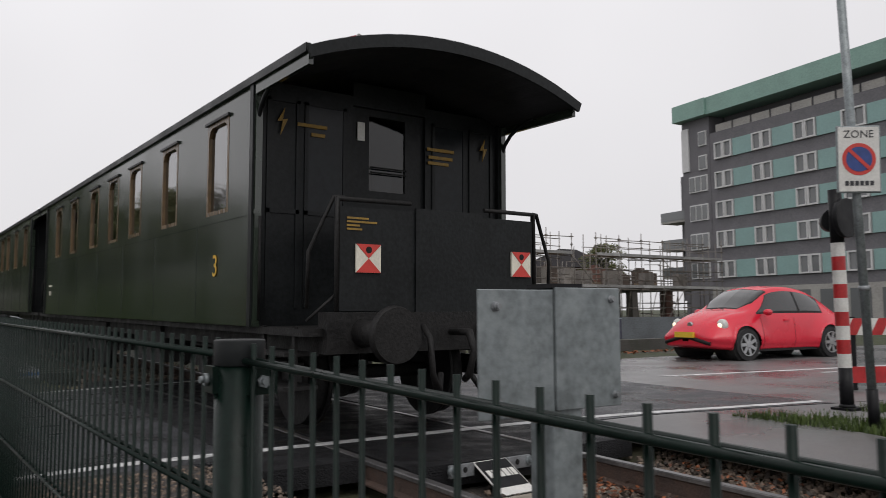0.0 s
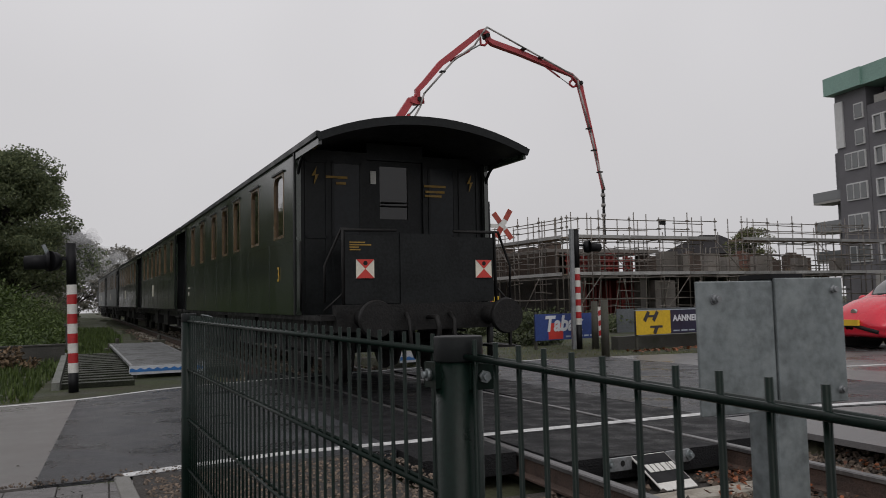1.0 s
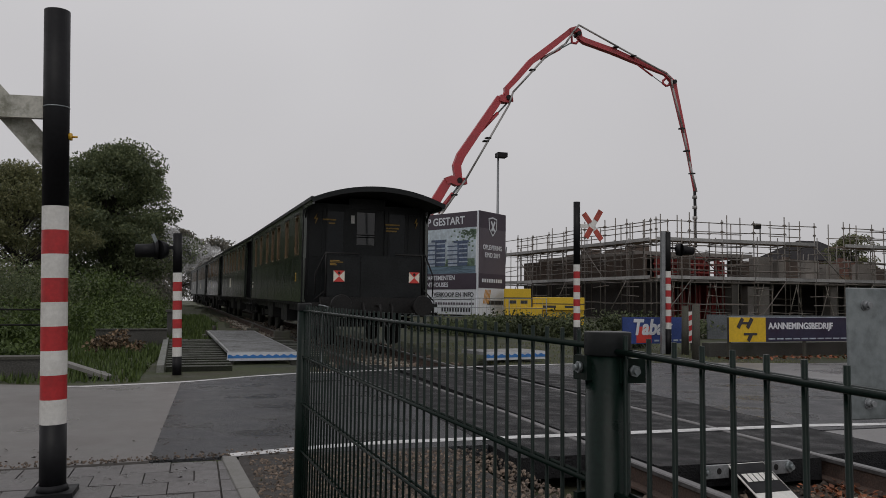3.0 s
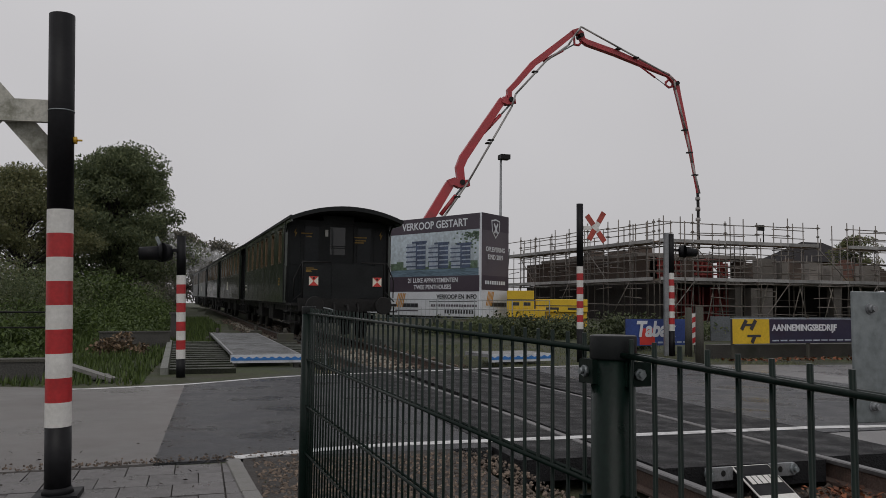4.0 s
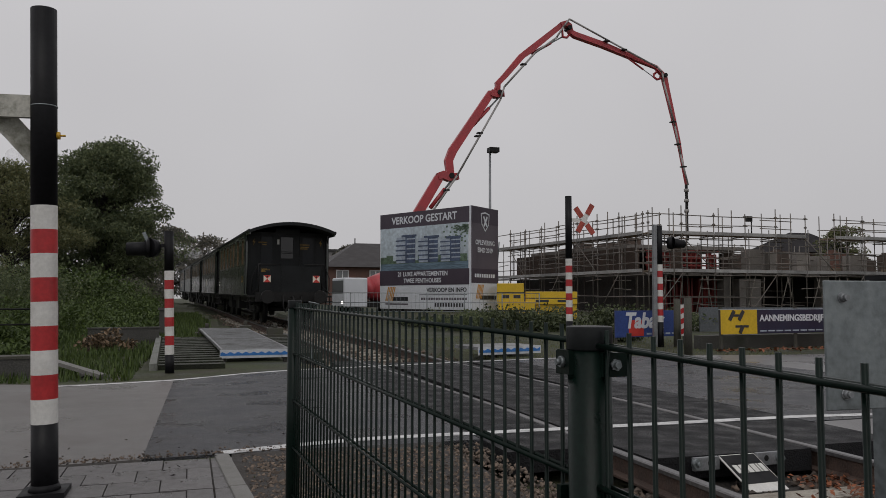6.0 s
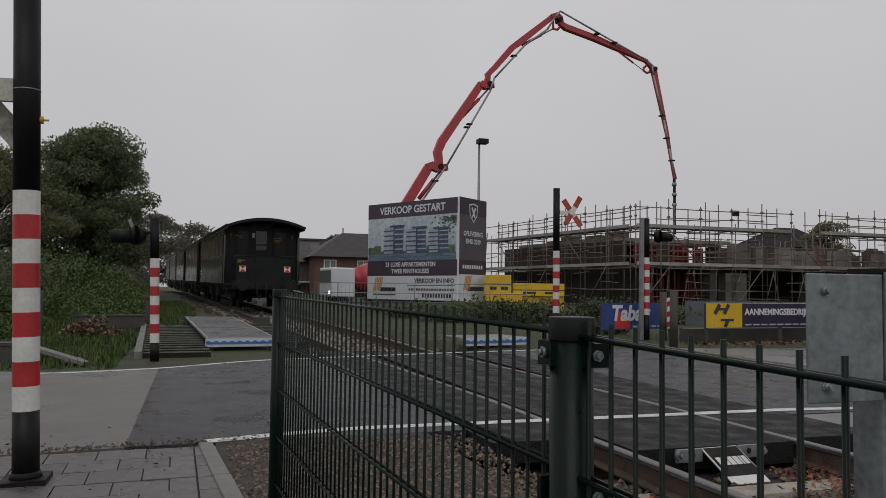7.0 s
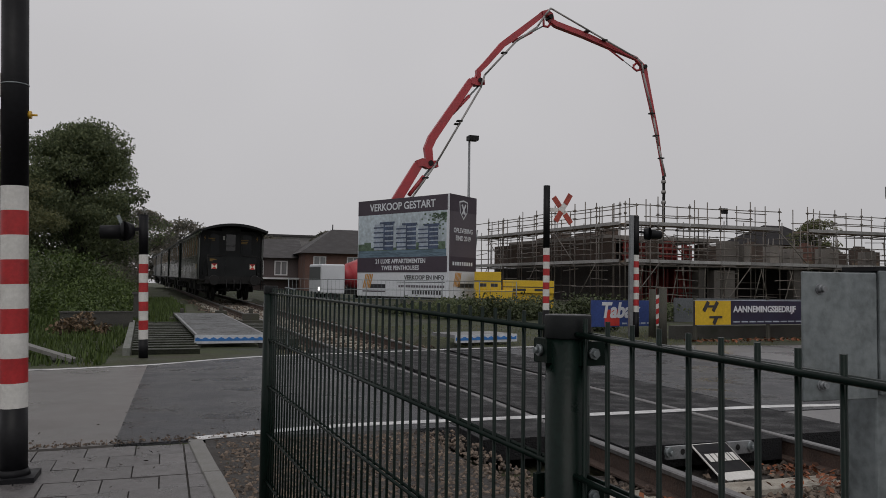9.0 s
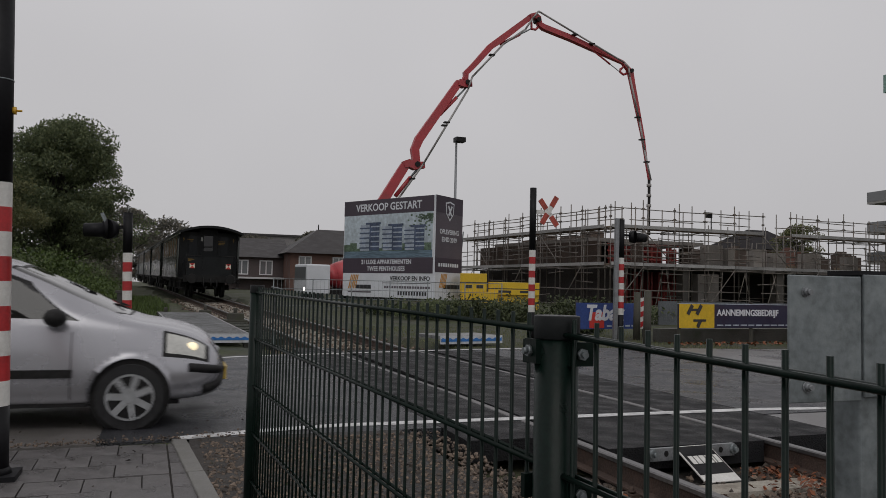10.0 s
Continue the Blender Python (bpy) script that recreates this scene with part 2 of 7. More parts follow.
# ---- building tools ----
class Mesh:
    """Gathers plain solids into one mesh."""

    def __init__(self):
        self.v, self.f, self.s = [], [], []

    def add(self, verts, faces, smooth=False):
        o = len(self.v)
        self.v += [tuple(p) for p in verts]
        self.f += [tuple(i + o for i in q) for q in faces]
        self.s += [smooth] * len(faces) if not isinstance(smooth, list) else smooth
        return self

    def box(self, a, b, m=None):
        (x0, y0, z0), (x1, y1, z1) = a, b
        vs = [Vector(p) for p in ((x0, y0, z0), (x1, y0, z0), (x1, y1, z0), (x0, y1, z0), (x0, y0, z1), (x1, y0, z1), (x1, y1, z1), (x0, y1, z1))]
        if m is not None:
            vs = [m @ p for p in vs]
        return self.add(vs, [(0, 3, 2, 1), (4, 5, 6, 7), (0, 1, 5, 4), (1, 2, 6, 5), (2, 3, 7, 6), (3, 0, 4, 7)])

    def beam(self, p, q, w, h, up=(0, 0, 1)):
        """A bar of section w by h from p to q."""
        p, q = Vector(p), Vector(q)
        d = (q - p).normalized()
        s = d.cross(Vector(up))
        s = s.normalized() if s.length > 1e-4 else Vector((1, 0, 0))
        u = s.cross(d)
        vs = [c + s * (i * w / 2) + u * (j * h / 2) for c in (p, q) for i, j in ((-1, -1), (1, -1), (1, 1), (-1, 1))]
        return self.add(vs, [(3, 2, 1, 0), (4, 5, 6, 7), (0, 1, 5, 4), (1, 2, 6, 5), (2, 3, 7, 6), (3, 0, 4, 7)])

    def rod(self, p, q, r, r2=None, n=10, cap=True):
        """A round bar from p to q."""
        p, q = Vector(p), Vector(q)
        r2 = r if r2 is None else r2
        d = (q - p).normalized()
        s = d.orthogonal().normalized()
        u = d.cross(s)
        vs = [c + (s * math.cos(2 * math.pi * i / n) + u * math.sin(2 * math.pi * i / n)) * k for c, k in ((p, r), (q, r2)) for i in range(n)]
        fs = [(i, (i + 1) % n, n + (i + 1) % n, n + i) for i in range(n)]
        sm = [True] * n
        if cap:
            fs += [tuple(range(n - 1, -1, -1)), tuple(range(n, 2 * n))]
            sm += [False, False]
        return self.add(vs, fs, sm)

    def path(self, pts, r, n=8):
        """A bent round bar, one skin along the whole run."""
        pts = [Vector(p) for p in pts]
        vs, side = [], None
        for i, c in enumerate(pts):
            d0 = (c - pts[i - 1]).normalized() if i else (pts[1] - c).normalized()
            d1 = (pts[i + 1] - c).normalized() if i + 1 < len(pts) else d0
            d = (d0 + d1).normalized() if (d0 + d1).length > 1e-3 else d0
            side = d.orthogonal().normalized() if side is None else (side - d * side.dot(d)).normalized()
            u = d.cross(side)
            k = r / max(0.6, d.dot(d0))
            vs += [c + (side * math.cos(2 * math.pi * j / n) + u * math.sin(2 * math.pi * j / n)) * k for j in range(n)]
        fs = [(i * n + j, i * n + (j + 1) % n, (i + 1) * n + (j + 1) % n, (i + 1) * n + j) for i in range(len(pts) - 1) for j in range(n)]
        sm = [True] * len(fs) + [False, False]
        fs += [tuple(range(n - 1, -1, -1)), tuple(range((len(pts) - 1) * n, len(pts) * n))]
        return self.add(vs, fs, sm)

    def pierced(self, xa, xb, ys, zs, holes):
        """A wall across x from xa to xb, on a grid of y and z lines, as one skin; holes: the cells (i, j) left out."""
        ny, nz = len(ys), len(zs)
        full = lambda i, j: 0 <= i < ny - 1 and 0 <= j < nz - 1 and (i, j) not in holes
        at = lambda k, i, j: k * ny * nz + j * ny + i
        vs = [(x, y, z) for x in (xa, xb) for z in zs for y in ys]
        fs = []
        for i in range(ny - 1):
            for j in range(nz - 1):
                if not full(i, j):
                    continue
                fs += [(at(0, i, j), at(0, i, j + 1), at(0, i + 1, j + 1), at(0, i + 1, j)), (at(1, i, j), at(1, i + 1, j), at(1, i + 1, j + 1), at(1, i, j + 1))]
                for di, dj, p, q in ((-1, 0, (i, j), (i, j + 1)), (1, 0, (i + 1, j + 1), (i + 1, j)), (0, -1, (i + 1, j), (i, j)), (0, 1, (i, j + 1), (i + 1, j + 1))):
                    if not full(i + di, j + dj):
                        fs.append((at(0, *p), at(1, *p), at(1, *q), at(0, *q)))
        return self.add(vs, fs)

    def prism(self, outline, a, b, axis="y", smooth=False):
        """An outline of (u, v) drawn out along an axis from a to b."""
        put = {"x": lambda u, v, w: (w, u, v), "y": lambda u, v, w: (u, w, v), "z": lambda u, v, w: (u, v, w)}[axis]
        n = len(outline)
        vs = [put(u, v, w) for w in (a, b) for u, v in outline]
        fs = [(i, (i + 1) % n, n + (i + 1) % n, n + i) for i in range(n)] + [tuple(range(n - 1, -1, -1)), tuple(range(n, 2 * n))]
        return self.add(vs, fs, [smooth] * n + [False, False])

    def ball(self, c, r, n=10, k=6, squash=(1, 1, 1)):
        c = Vector(c)
        vs, fs = [], []
        for j in range(k + 1):
            a = math.pi * j / k
            for i in range(n):
                w = 2 * math.pi * i / n
                vs.append(c + Vector((math.sin(a) * math.cos(w) * r * squash[0], math.sin(a) * math.sin(w) * r * squash[1], math.cos(a) * r * squash[2])))
        for j in range(k):
            for i in range(n):
                fs.append((j * n + i, (j + 1) * n + i, (j + 1) * n + (i + 1) % n, j * n + (i + 1) % n))
        return self.add(vs, fs, True)

    def data(self, name, material):
        me = bpy.data.meshes.new(name)
        me.from_pydata(self.v, [], self.f)
        me.materials.append(material)
        me.polygons.foreach_set("use_smooth", self.s)
        me.update()
        return me


def bevel(ob, w, seg=2):
    md = ob.modifiers.new("edge", "BEVEL")
    md.width, md.segments, md.limit_method, md.angle_limit = w, seg, "ANGLE", radians(35)
    return ob


def part(name, g, material, parent, label=""):
    ob = new(name, g.data(name, material))
    ob.parent = parent
    if label:
        ob["label"] = label
    return ob


def thing(name, label, category, m=None, group="", kind=""):
    ob = new(name)
    if m is not None:
        ob.matrix_world = m
    return tagged(ob, label, category, group, kind)


def solid(name, g, material, label, category, group="", kind="", m=None):
    ob = new(name, g.data(name, material))
    if m is not None:
        ob.matrix_world = m
    return tagged(ob, label, category, group, kind)


def text_part(name, words, size, m, material, parent, label="", thick=0.003, align="CENTER", squeeze=1.0, bold=0.0, slant=0.0):
    """Flat lettering in the built-in font, as a mesh part."""
    cu = bpy.data.curves.new(name, "FONT")
    cu.body, cu.size, cu.extrude, cu.align_x, cu.resolution_u, cu.offset = words, size, thick, align, 3, bold * size
    cu.shear = slant
    tmp = bpy.data.objects.new(name, cu)
    scene.collection.objects.link(tmp)
    me = bpy.data.meshes.new_from_object(tmp.evaluated_get(bpy.context.evaluated_depsgraph_get()))
    bpy.data.objects.remove(tmp)
    bpy.data.curves.remove(cu)
    me.name = name
    me.materials.clear()
    me.materials.append(material)
    ob = new(name, me)
    ob.parent = parent
    ob.matrix_local = m @ Matrix.Diagonal((squeeze, 1, 1, 1))
    if label:
        ob["label"] = label
    return ob


TRACK_Y = (-12, 1.5, 5, 8.5, 15.2, 18.5, 25.25, 30.3, 33.6, 140)
TRACK_X = (0.76, 0.76, 0.62, 0.389, 0.005, -0.18, -0.584, -0.87, -1.036, -6.6)


def track_x(y):
    """Centre line of the track: straight over the crossing, then bearing gently left."""
    return float(np.interp(y, TRACK_Y, TRACK_X))


def track_z(y):
    return 0.0 if y < 7.5 else 0.0114 * (y - 7.5) + 0.03 * min(1, (y - 7.5) / 4)


# ---- ground, road and track ----
def near_edge(x):
    return float(np.interp(x, (-60, -4.25, -2.7, 3.6, 5.7, 6.3, 8, 12, 60), (-0.9, -0.13, -0.02, 0.02, -0.4, -0.55, -0.9, -1.2, -1.5)))


def far_edge(x):
    return float(np.interp(x, (-60, -5.7, -4.65, -3.22, -1.75, 1.49, 3.14, 6.4, 9, 60), (7.5, 5.5, 5.08, 5.48, 6.5, 7.3, 7.58, 7.4, 7.0, 7.0)))


def ground_z(x, y):
    if y < -1.0 and -1.25 < x < 2.85:
        return -0.26
    if -1.0 <= y < 7.45 and -1.0 < x < 2.5:
        return -0.26
    if y >= 7.45:
        z = 0.0114 * (min(y, 60) - 7.5)
        return z - (0.2 if abs(x - track_x(y)) < 1.7 else 0.02)
    return -0.02


def build_ground():
    xs = np.concatenate([[-900, -300, -120, -60, -35, -22, -14], np.arange(-10, 12.1, 0.3), [14, 17, 21, 27, 35, 50, 80, 130, 300, 900]])
    ys = np.concatenate([[-900, -300, -100, -40, -20], np.arange(-12, 14.1, 0.3), np.arange(15, 40, 1.5), [42, 50, 60, 80, 120, 300, 900]])
    g = Mesh()
    w = len(xs)
    g.add([(x, y, ground_z(x, y)) for y in ys for x in xs],
          [(j * w + i, j * w + i + 1, (j + 1) * w + i + 1, (j + 1) * w + i) for j in range(len(ys) - 1) for i in range(w - 1)])
    solid("ground", g, GRASS_G, "damp grassy ground with bare patches", "ground", kind="structure")


def slab(name, lo, hi, x0, x1, z, thick, material, label, step=0.4):
    """A flat sheet between two edge lines, with thickness."""
    g = Mesh()
    xs = np.linspace(x0, x1, max(2, int((x1 - x0) / step)))
    n = len(xs)
    top = [(x, lo(x), z) for x in xs] + [(x, hi(x), z) for x in xs]
    vs = top + [(x, y, z - thick) for x, y, _ in top]
    fs = []
    for i in range(n - 1):
        fs += [(i, i + 1, n + i + 1, n + i), (2 * n + i + 1, 2 * n + i, 3 * n + i, 3 * n + i + 1), (2 * n + i, 2 * n + i + 1, i + 1, i), (n + i, n + i + 1, 3 * n + i + 1, 3 * n + i)]
    fs += [(0, n, 3 * n, 2 * n), (n - 1, 3 * n - 1, 4 * n - 1, 2 * n - 1)]
    g.add(vs, fs)
    return solid(name, g, material, label, name.split("_")[0], kind="structure")


def ribbon(name, pts, width, z, material, label):
    """A painted line along a run of points."""
    g = Mesh()
    left, right = [], []
    for i, p in enumerate(pts):
        a, b = Vector(pts[max(0, i - 1)]), Vector(pts[min(len(pts) - 1, i + 1)])
        d = (b - a).normalized()
        s = Vector((-d.y, d.x)) * width / 2
        left.append((p[0] + s.x, p[1] + s.y, z))
        right.append((p[0] - s.x, p[1] - s.y, z))
    n = len(pts)
    low = [(x, y, q - 0.003) for x, y, q in left + right]
    fs = [(n + i, n + i + 1, i + 1, i) for i in range(n - 1)]
    fs += [(i, i + 1, 2 * n + i + 1, 2 * n + i) for i in range(n - 1)] + [(n + i + 1, n + i, 3 * n + i, 3 * n + i + 1) for i in range(n - 1)]
    g.add(left + right + low, fs)
    return solid(name, g, material, label, "road marking", kind="structure")


def smooth_line(pts, step=0.25):
    xs, ys = [p[0] for p in pts], [p[1] for p in pts]
    return [(float(x), float(np.interp(x, xs, ys))) for x in np.arange(xs[0], xs[-1] + step / 2, step)]


def build_road():
    slab("road_grey", near_edge, far_edge, -60, -3.32, 0.0, 0.1, ROADGREY, "pale damp worn road surface")
    slab("road_dark", near_edge, far_edge, -3.32, -0.81, 0.001, 0.1, ASPHALT, "dark wet patched asphalt beside the crossing")
    slab("road_east", near_edge, far_edge, 2.39, 6.2, 0.001, 0.1, ASPHALT, "dark wet asphalt beyond the crossing")
    slab("road_far", near_edge, far_edge, 6.2, 60, 0.0, 0.1, ROADFAR, "wet shining road with worn surface")
    ribbon("line_near", smooth_line([(-2.78, 0.0), (-2.2, 0.16), (-1.6, 0.26), (0, 0.25), (2.54, 0.25), (3.62, 0.12), (5.3, -0.18), (6.15, -0.32)]), 0.13, 0.006, LINE, "worn white edge line across the crossing")
    ribbon("line_far", smooth_line([(-4.85, 4.9), (-4.2, 5.0), (-3.22, 5.34), (-2.4, 5.95), (-1.75, 6.3), (1.49, 7.12), (3.4, 7.47), (5.0, 7.5)]), 0.10, 0.006, LINE, "worn white edge line on the far side")
    ribbon("line_cross", [(7.4, 3.2), (10, 2.75), (14, 2.2), (20, 1.6)], 0.14, 0.005, LINE, "white line on the wet road")
    ribbon("line_cross", [(10.2, 2.1), (14, 1.5), (18, 1.1), (24, 0.6)], 0.14, 0.005, LINE, "white line on the wet road")


def build_deck():
    """Rubber crossing panels between and beside the rails, each a piece of its own."""
    deck = thing("crossing_deck", "dark ribbed rubber panels laid between the rails", "level crossing", kind="structure")
    length = 1.2
    for x0, x1, y0 in ((-0.80, -0.045, -0.55), (0.075, 1.445, -1.05), (1.565, 2.38, -0.95)):
        g = Mesh()
        g.box((x0, 0.006, -0.16), (x1, length - 0.006, 0.0))
        # lifting sockets let into the top
        for q in (0.25, length - 0.25):
            g.rod(((x0 + x1) / 2, q, -0.002), ((x0 + x1) / 2, q, 0.002), 0.03, n=10)
        me = g.data("panel", RUBBER)
        y = y0
        while y < 7.0:
            ob = new("panel", me)
            ob.parent, ob.location = deck, (0, y, 0)
            y += length
    return deck


def rail_sweep(g, outline, side, ys):
    n = len(outline)
    vs = []
    for y in ys:
        xc, z = track_x(y) + side, track_z(y)
        vs += [(xc + u, y, z + v) for u, v in outline]
    fs = [(j * n + i, j * n + (i + 1) % n, (j + 1) * n + (i + 1) % n, (j + 1) * n + i) for j in range(len(ys) - 1) for i in range(n)]
    fs += [tuple(range(n - 1, -1, -1)), tuple(range((len(ys) - 1) * n, len(ys) * n))]
    g.add(vs, [tuple(reversed(f)) for f in fs])


def build_track():
    ys = list(np.arange(-12, 8, 0.5)) + list(np.arange(8, 70, 2.0))
    for side in (-0.76, 0.76):
        rail = thing("rail", "rusty steel rail with a worn shiny head", "rail", kind="structure")
        g = Mesh()
        rail_sweep(g, [(-0.035, -0.03), (-0.01, -0.045), (-0.01, -0.14), (-0.065, -0.155), (-0.065, -0.17), (0.065, -0.17), (0.065, -0.155), (0.01, -0.14), (0.01, -0.045), (0.035, -0.03)], side, ys)
        part("web", g, RUST, rail)
        g = Mesh()
        rail_sweep(g, [(-0.036, -0.03), (-0.036, -0.006), (-0.028, 0.002), (0.028, 0.002), (0.036, -0.006), (0.036, -0.03)], side, ys)
        part("head", g, STEEL_RAIL, rail, "worn shiny rail head")
    sl = Mesh()
    sl.add([(x, y, z) for z, k in ((-0.30, 0.0), (-0.172, 0.02)) for x, y in ((-1.25 + k, -0.13 + k), (1.25 - k, -0.13 + k), (1.25 - k, 0.13 - k), (-1.25 + k, 0.13 - k))],
           [(0, 3, 2, 1), (4, 5, 6, 7), (0, 1, 5, 4), (1, 2, 6, 5), (2, 3, 7, 6), (3, 0, 4, 7)])
    sl_me = sl.data("sleeper", SLEEPER)
    cl = Mesh()
    cl.box((-0.03, -0.05, -0.172), (0.03, 0.05, -0.155))
    cl.rod((0, 0, -0.16), (0, 0, -0.115), 0.014, n=6)
    cl.rod((0, 0, -0.15), (0, 0, -0.135), 0.024, n=6)
    cl_me = cl.data("rail_clip", RUST)
    y = -7.6
    rows = []
    while y < -1.2:
        rows.append(y)
        y += 0.6
    y = 8.2
    while y < 34:
        rows.append(y)
        y += 0.65
    for y in rows:
        ob = tagged(new("sleeper", sl_me), "pale weathered concrete sleeper under the rails", "sleeper", "sleepers under the track")
        ob.location = (track_x(y), y, track_z(y))
        for s in (-0.86, -0.66, 0.66, 0.86):
            c = new("rail_clip", cl_me)
            c.parent, c.location = ob, (s, 0, 0)


STONE_V = [(1, 0, 0), (-1, 0, 0), (0, 1, 0), (0, -1, 0), (0, 0, 1), (0, 0, -1)]
STONE_F = [(0, 2, 4), (2, 1, 4), (1, 3, 4), (3, 0, 4), (2, 0, 5), (1, 2, 5), (3, 1, 5), (0, 3, 5)]


def scatter_stones(name, count, place, size, material, label):
    g = Mesh()
    rnd = random.Random(11)
    for _ in range(count):
        x, y, z = place(rnd)
        r = rnd.uniform(*size)
        rot = Euler((rnd.uniform(0, 6), rnd.uniform(0, 6), rnd.uniform(0, 6))).to_matrix()
        k = [rnd.uniform(0.6, 1.2) for _ in range(3)]
        g.add([rot @ Vector((a * r * k[0], b * r * k[1], c * r * k[2])) + Vector((x, y, z)) for a, b, c in STONE_V], STONE_F)
    solid(name, g, material, label, "gravel", kind="stuff")


def scatter_leaves(name, count, place, size, material, label):
    g = Mesh()
    rnd = random.Random(5)
    for _ in range(count):
        x, y, z = place(rnd)
        r = rnd.uniform(*size)
        rot = Euler((rnd.uniform(-0.7, 0.7), rnd.uniform(-0.7, 0.7), rnd.uniform(0, 6.3))).to_matrix()
        vs = [rot @ Vector(p) * r + Vector((x, y, z)) for p in ((-1, 0, 0), (-0.2, -0.6, 0.15), (1, 0, 0.1), (-0.2, 0.6, 0.15))]
        g.add(vs, [(0, 1, 2), (0, 2, 3)])
    solid(name, g, material, label, "fallen leaves", kind="stuff")


def build_bed():
    def near_bed(r):
        while True:
            x, y = r.uniform(-1.3, 2.95), r.uniform(-7.5, -0.55)
            if y > -1.05 and x > -0.78 and x < 2.4:
                continue
            k = ((y + 7.6) / 0.6) % 1
            onsleeper = min(k, 1 - k) * 0.6 < 0.155 and abs(x - 0.76) < 1.28
            if 0.42 < x < 1.1 and y > -1.62 and r.random() < 0.9:
                continue
            if onsleeper and r.random() < 0.93:
                continue
            return x, y, -0.197 + r.uniform(-0.010, 0.018) + (0.12 * max(0, (-0.9 - x) / 0.4) if x < -0.9 else 0) + (0.1 * max(0, (x - 2.4) / 0.5) if x > 2.4 else 0)
    scatter_stones("ballast", 14000, near_bed, (0.018, 0.036), STONE, "grey and brown ballast stones round the sleepers")

    def far_bed(r):
        y = 8 + 30 * r.random() ** 1.5
        return track_x(y) + r.uniform(-1.9, 1.9), y, track_z(y) - 0.18 + r.uniform(-0.02, 0.03)
    scatter_stones("ballast", 2600, far_bed, (0.03, 0.06), STONE, "dark ballast stones along the track")

    def heaps(r):
        c = r.choice(((1.25, -1.75, 0.2), (1.3, -1.35, 0.16), (0.3, -2.2, 0.25), (2.2, -2.3, 0.35), (-0.4, -1.9, 0.3), (1.1, -2.6, 0.4), (2.55, -1.7, 0.3), (0.9, -3.3, 0.5)))
        return r.gauss(c[0], c[2]), min(-1.1, r.gauss(c[1], c[2] * 0.6)), -0.162 + r.uniform(-0.008, 0.025)
    scatter_leaves("fallen_leaves", 900, heaps, (0.014, 0.032), DEADLEAF, "rust-brown fallen leaves lying on the ballast")

    def verge(r):
        return r.uniform(-2.65, -0.9), r.uniform(-5, -0.15), 0.0
    scatter_stones("gravel", 7500, verge, (0.007, 0.021), STONE, "fine dark gravel and crumbs on bare soil")

    def kerbside(r):
        x = r.uniform(-5.5, -2.3)
        return x, near_edge(x) + abs(r.gauss(0.02, 0.09)), 0.004
    scatter_stones("gutter_crumbs", 500, kerbside, (0.005, 0.014), STONE, "loose crumbs and grit along the kerb")

    def kerbleaf(r):
        x = r.uniform(-5.5, -2.0)
        return x, near_edge(x) + r.gauss(0.0, 0.5), 0.012
    scatter_leaves("fallen_leaves", 130, kerbleaf, (0.010, 0.02), mat("dark_leaf", (0.03, 0.022, 0.016), 0.7), "small dark wet leaves on road and pavement")


def build_verge():
    slab("verge_soil", lambda x: -14.0, lambda x: near_edge(x) + 0.0, -2.72, -1.15, 0.0, 0.05, SOIL, "bare damp soil between kerb and track")
    # trodden soil and thin grass on the far side of the rails
    slab("verge_east", lambda x: max(-14.0, -1.6 - 3.2 * max(0, 4.4 - x)), lambda x: near_edge(x) - 0.02, 2.42, 7.2, -0.004, 0.05, ROADFAR, "grey damp worn path beside the track")
    slab("track_bed", lambda x: -16.0, lambda x: -0.98, -1.3, 2.44, -0.205, 0.04, SOIL, "dark damp track bed under the stones")
    slab("verge_south", lambda x: -16.0, lambda x: max(-14.0, -1.6 - 3.2 * max(0, 4.4 - x)), 2.44, 3.9, -0.03, 0.04, SOIL, "bare damp soil beside the track")


def build_pavement():
    pave = thing("pavement", "grey damp concrete paving slabs laid in offset rows", "pavement", kind="structure")
    g = Mesh()
    g.box((-9.0, -8.0, -0.06), (-2.70, -0.14, -0.012))
    part("bedding", g, SOIL, pave)
    me = Mesh().box((0.004, 0.004, -0.05), (0.296, 0.296, 0.0)).data("slab", PAVER)
    rnd = random.Random(3)
    skew = pose(-2.87, -0.15, 0, 0, 0, 1.2)
    half = Mesh().box((0.004, 0.004, -0.05), (0.146, 0.296, 0.0)).data("slab", PAVER)
    for j in range(9):
        if j % 2:
            ob = new("slab", half)
            ob.parent, ob.matrix_local = pave, skew @ pose(-0.15, -(j + 1) * 0.3, 0)
        ob = new("slab", half)
        ob.parent, ob.matrix_local = pave, skew @ pose(0.004, -(j + 1) * 0.3, -0.002)
        for i in range(16):
            x = -(i + 1) * 0.3 - (0.15 if j % 2 else 0)
            ob = new("slab", me)
            ob.parent = pave
            ob.matrix_local = skew @ pose(x, -(j + 1) * 0.3, rnd.uniform(-0.003, 0.003), rnd.uniform(-0.5, 0.5), rnd.uniform(-0.5, 0.5), 0)
    for k in range(4):
        kb = Mesh().box((-0.05, 0.004, -0.1), (0.05, 0.996, 0.012))
        ob = bevel(solid("kerb", kb, KERB, "worn pale concrete kerb stone edging the pavement", "kerb", kind="structure"), 0.008)
        ob.matrix_world = pose(-2.79 + 0.09 * k * 0.9, -0.06 - k, 0, 0, 0, 180 + 4.5)


build_ground()
build_road()
build_deck()
build_track()
build_verge()
build_pavement()


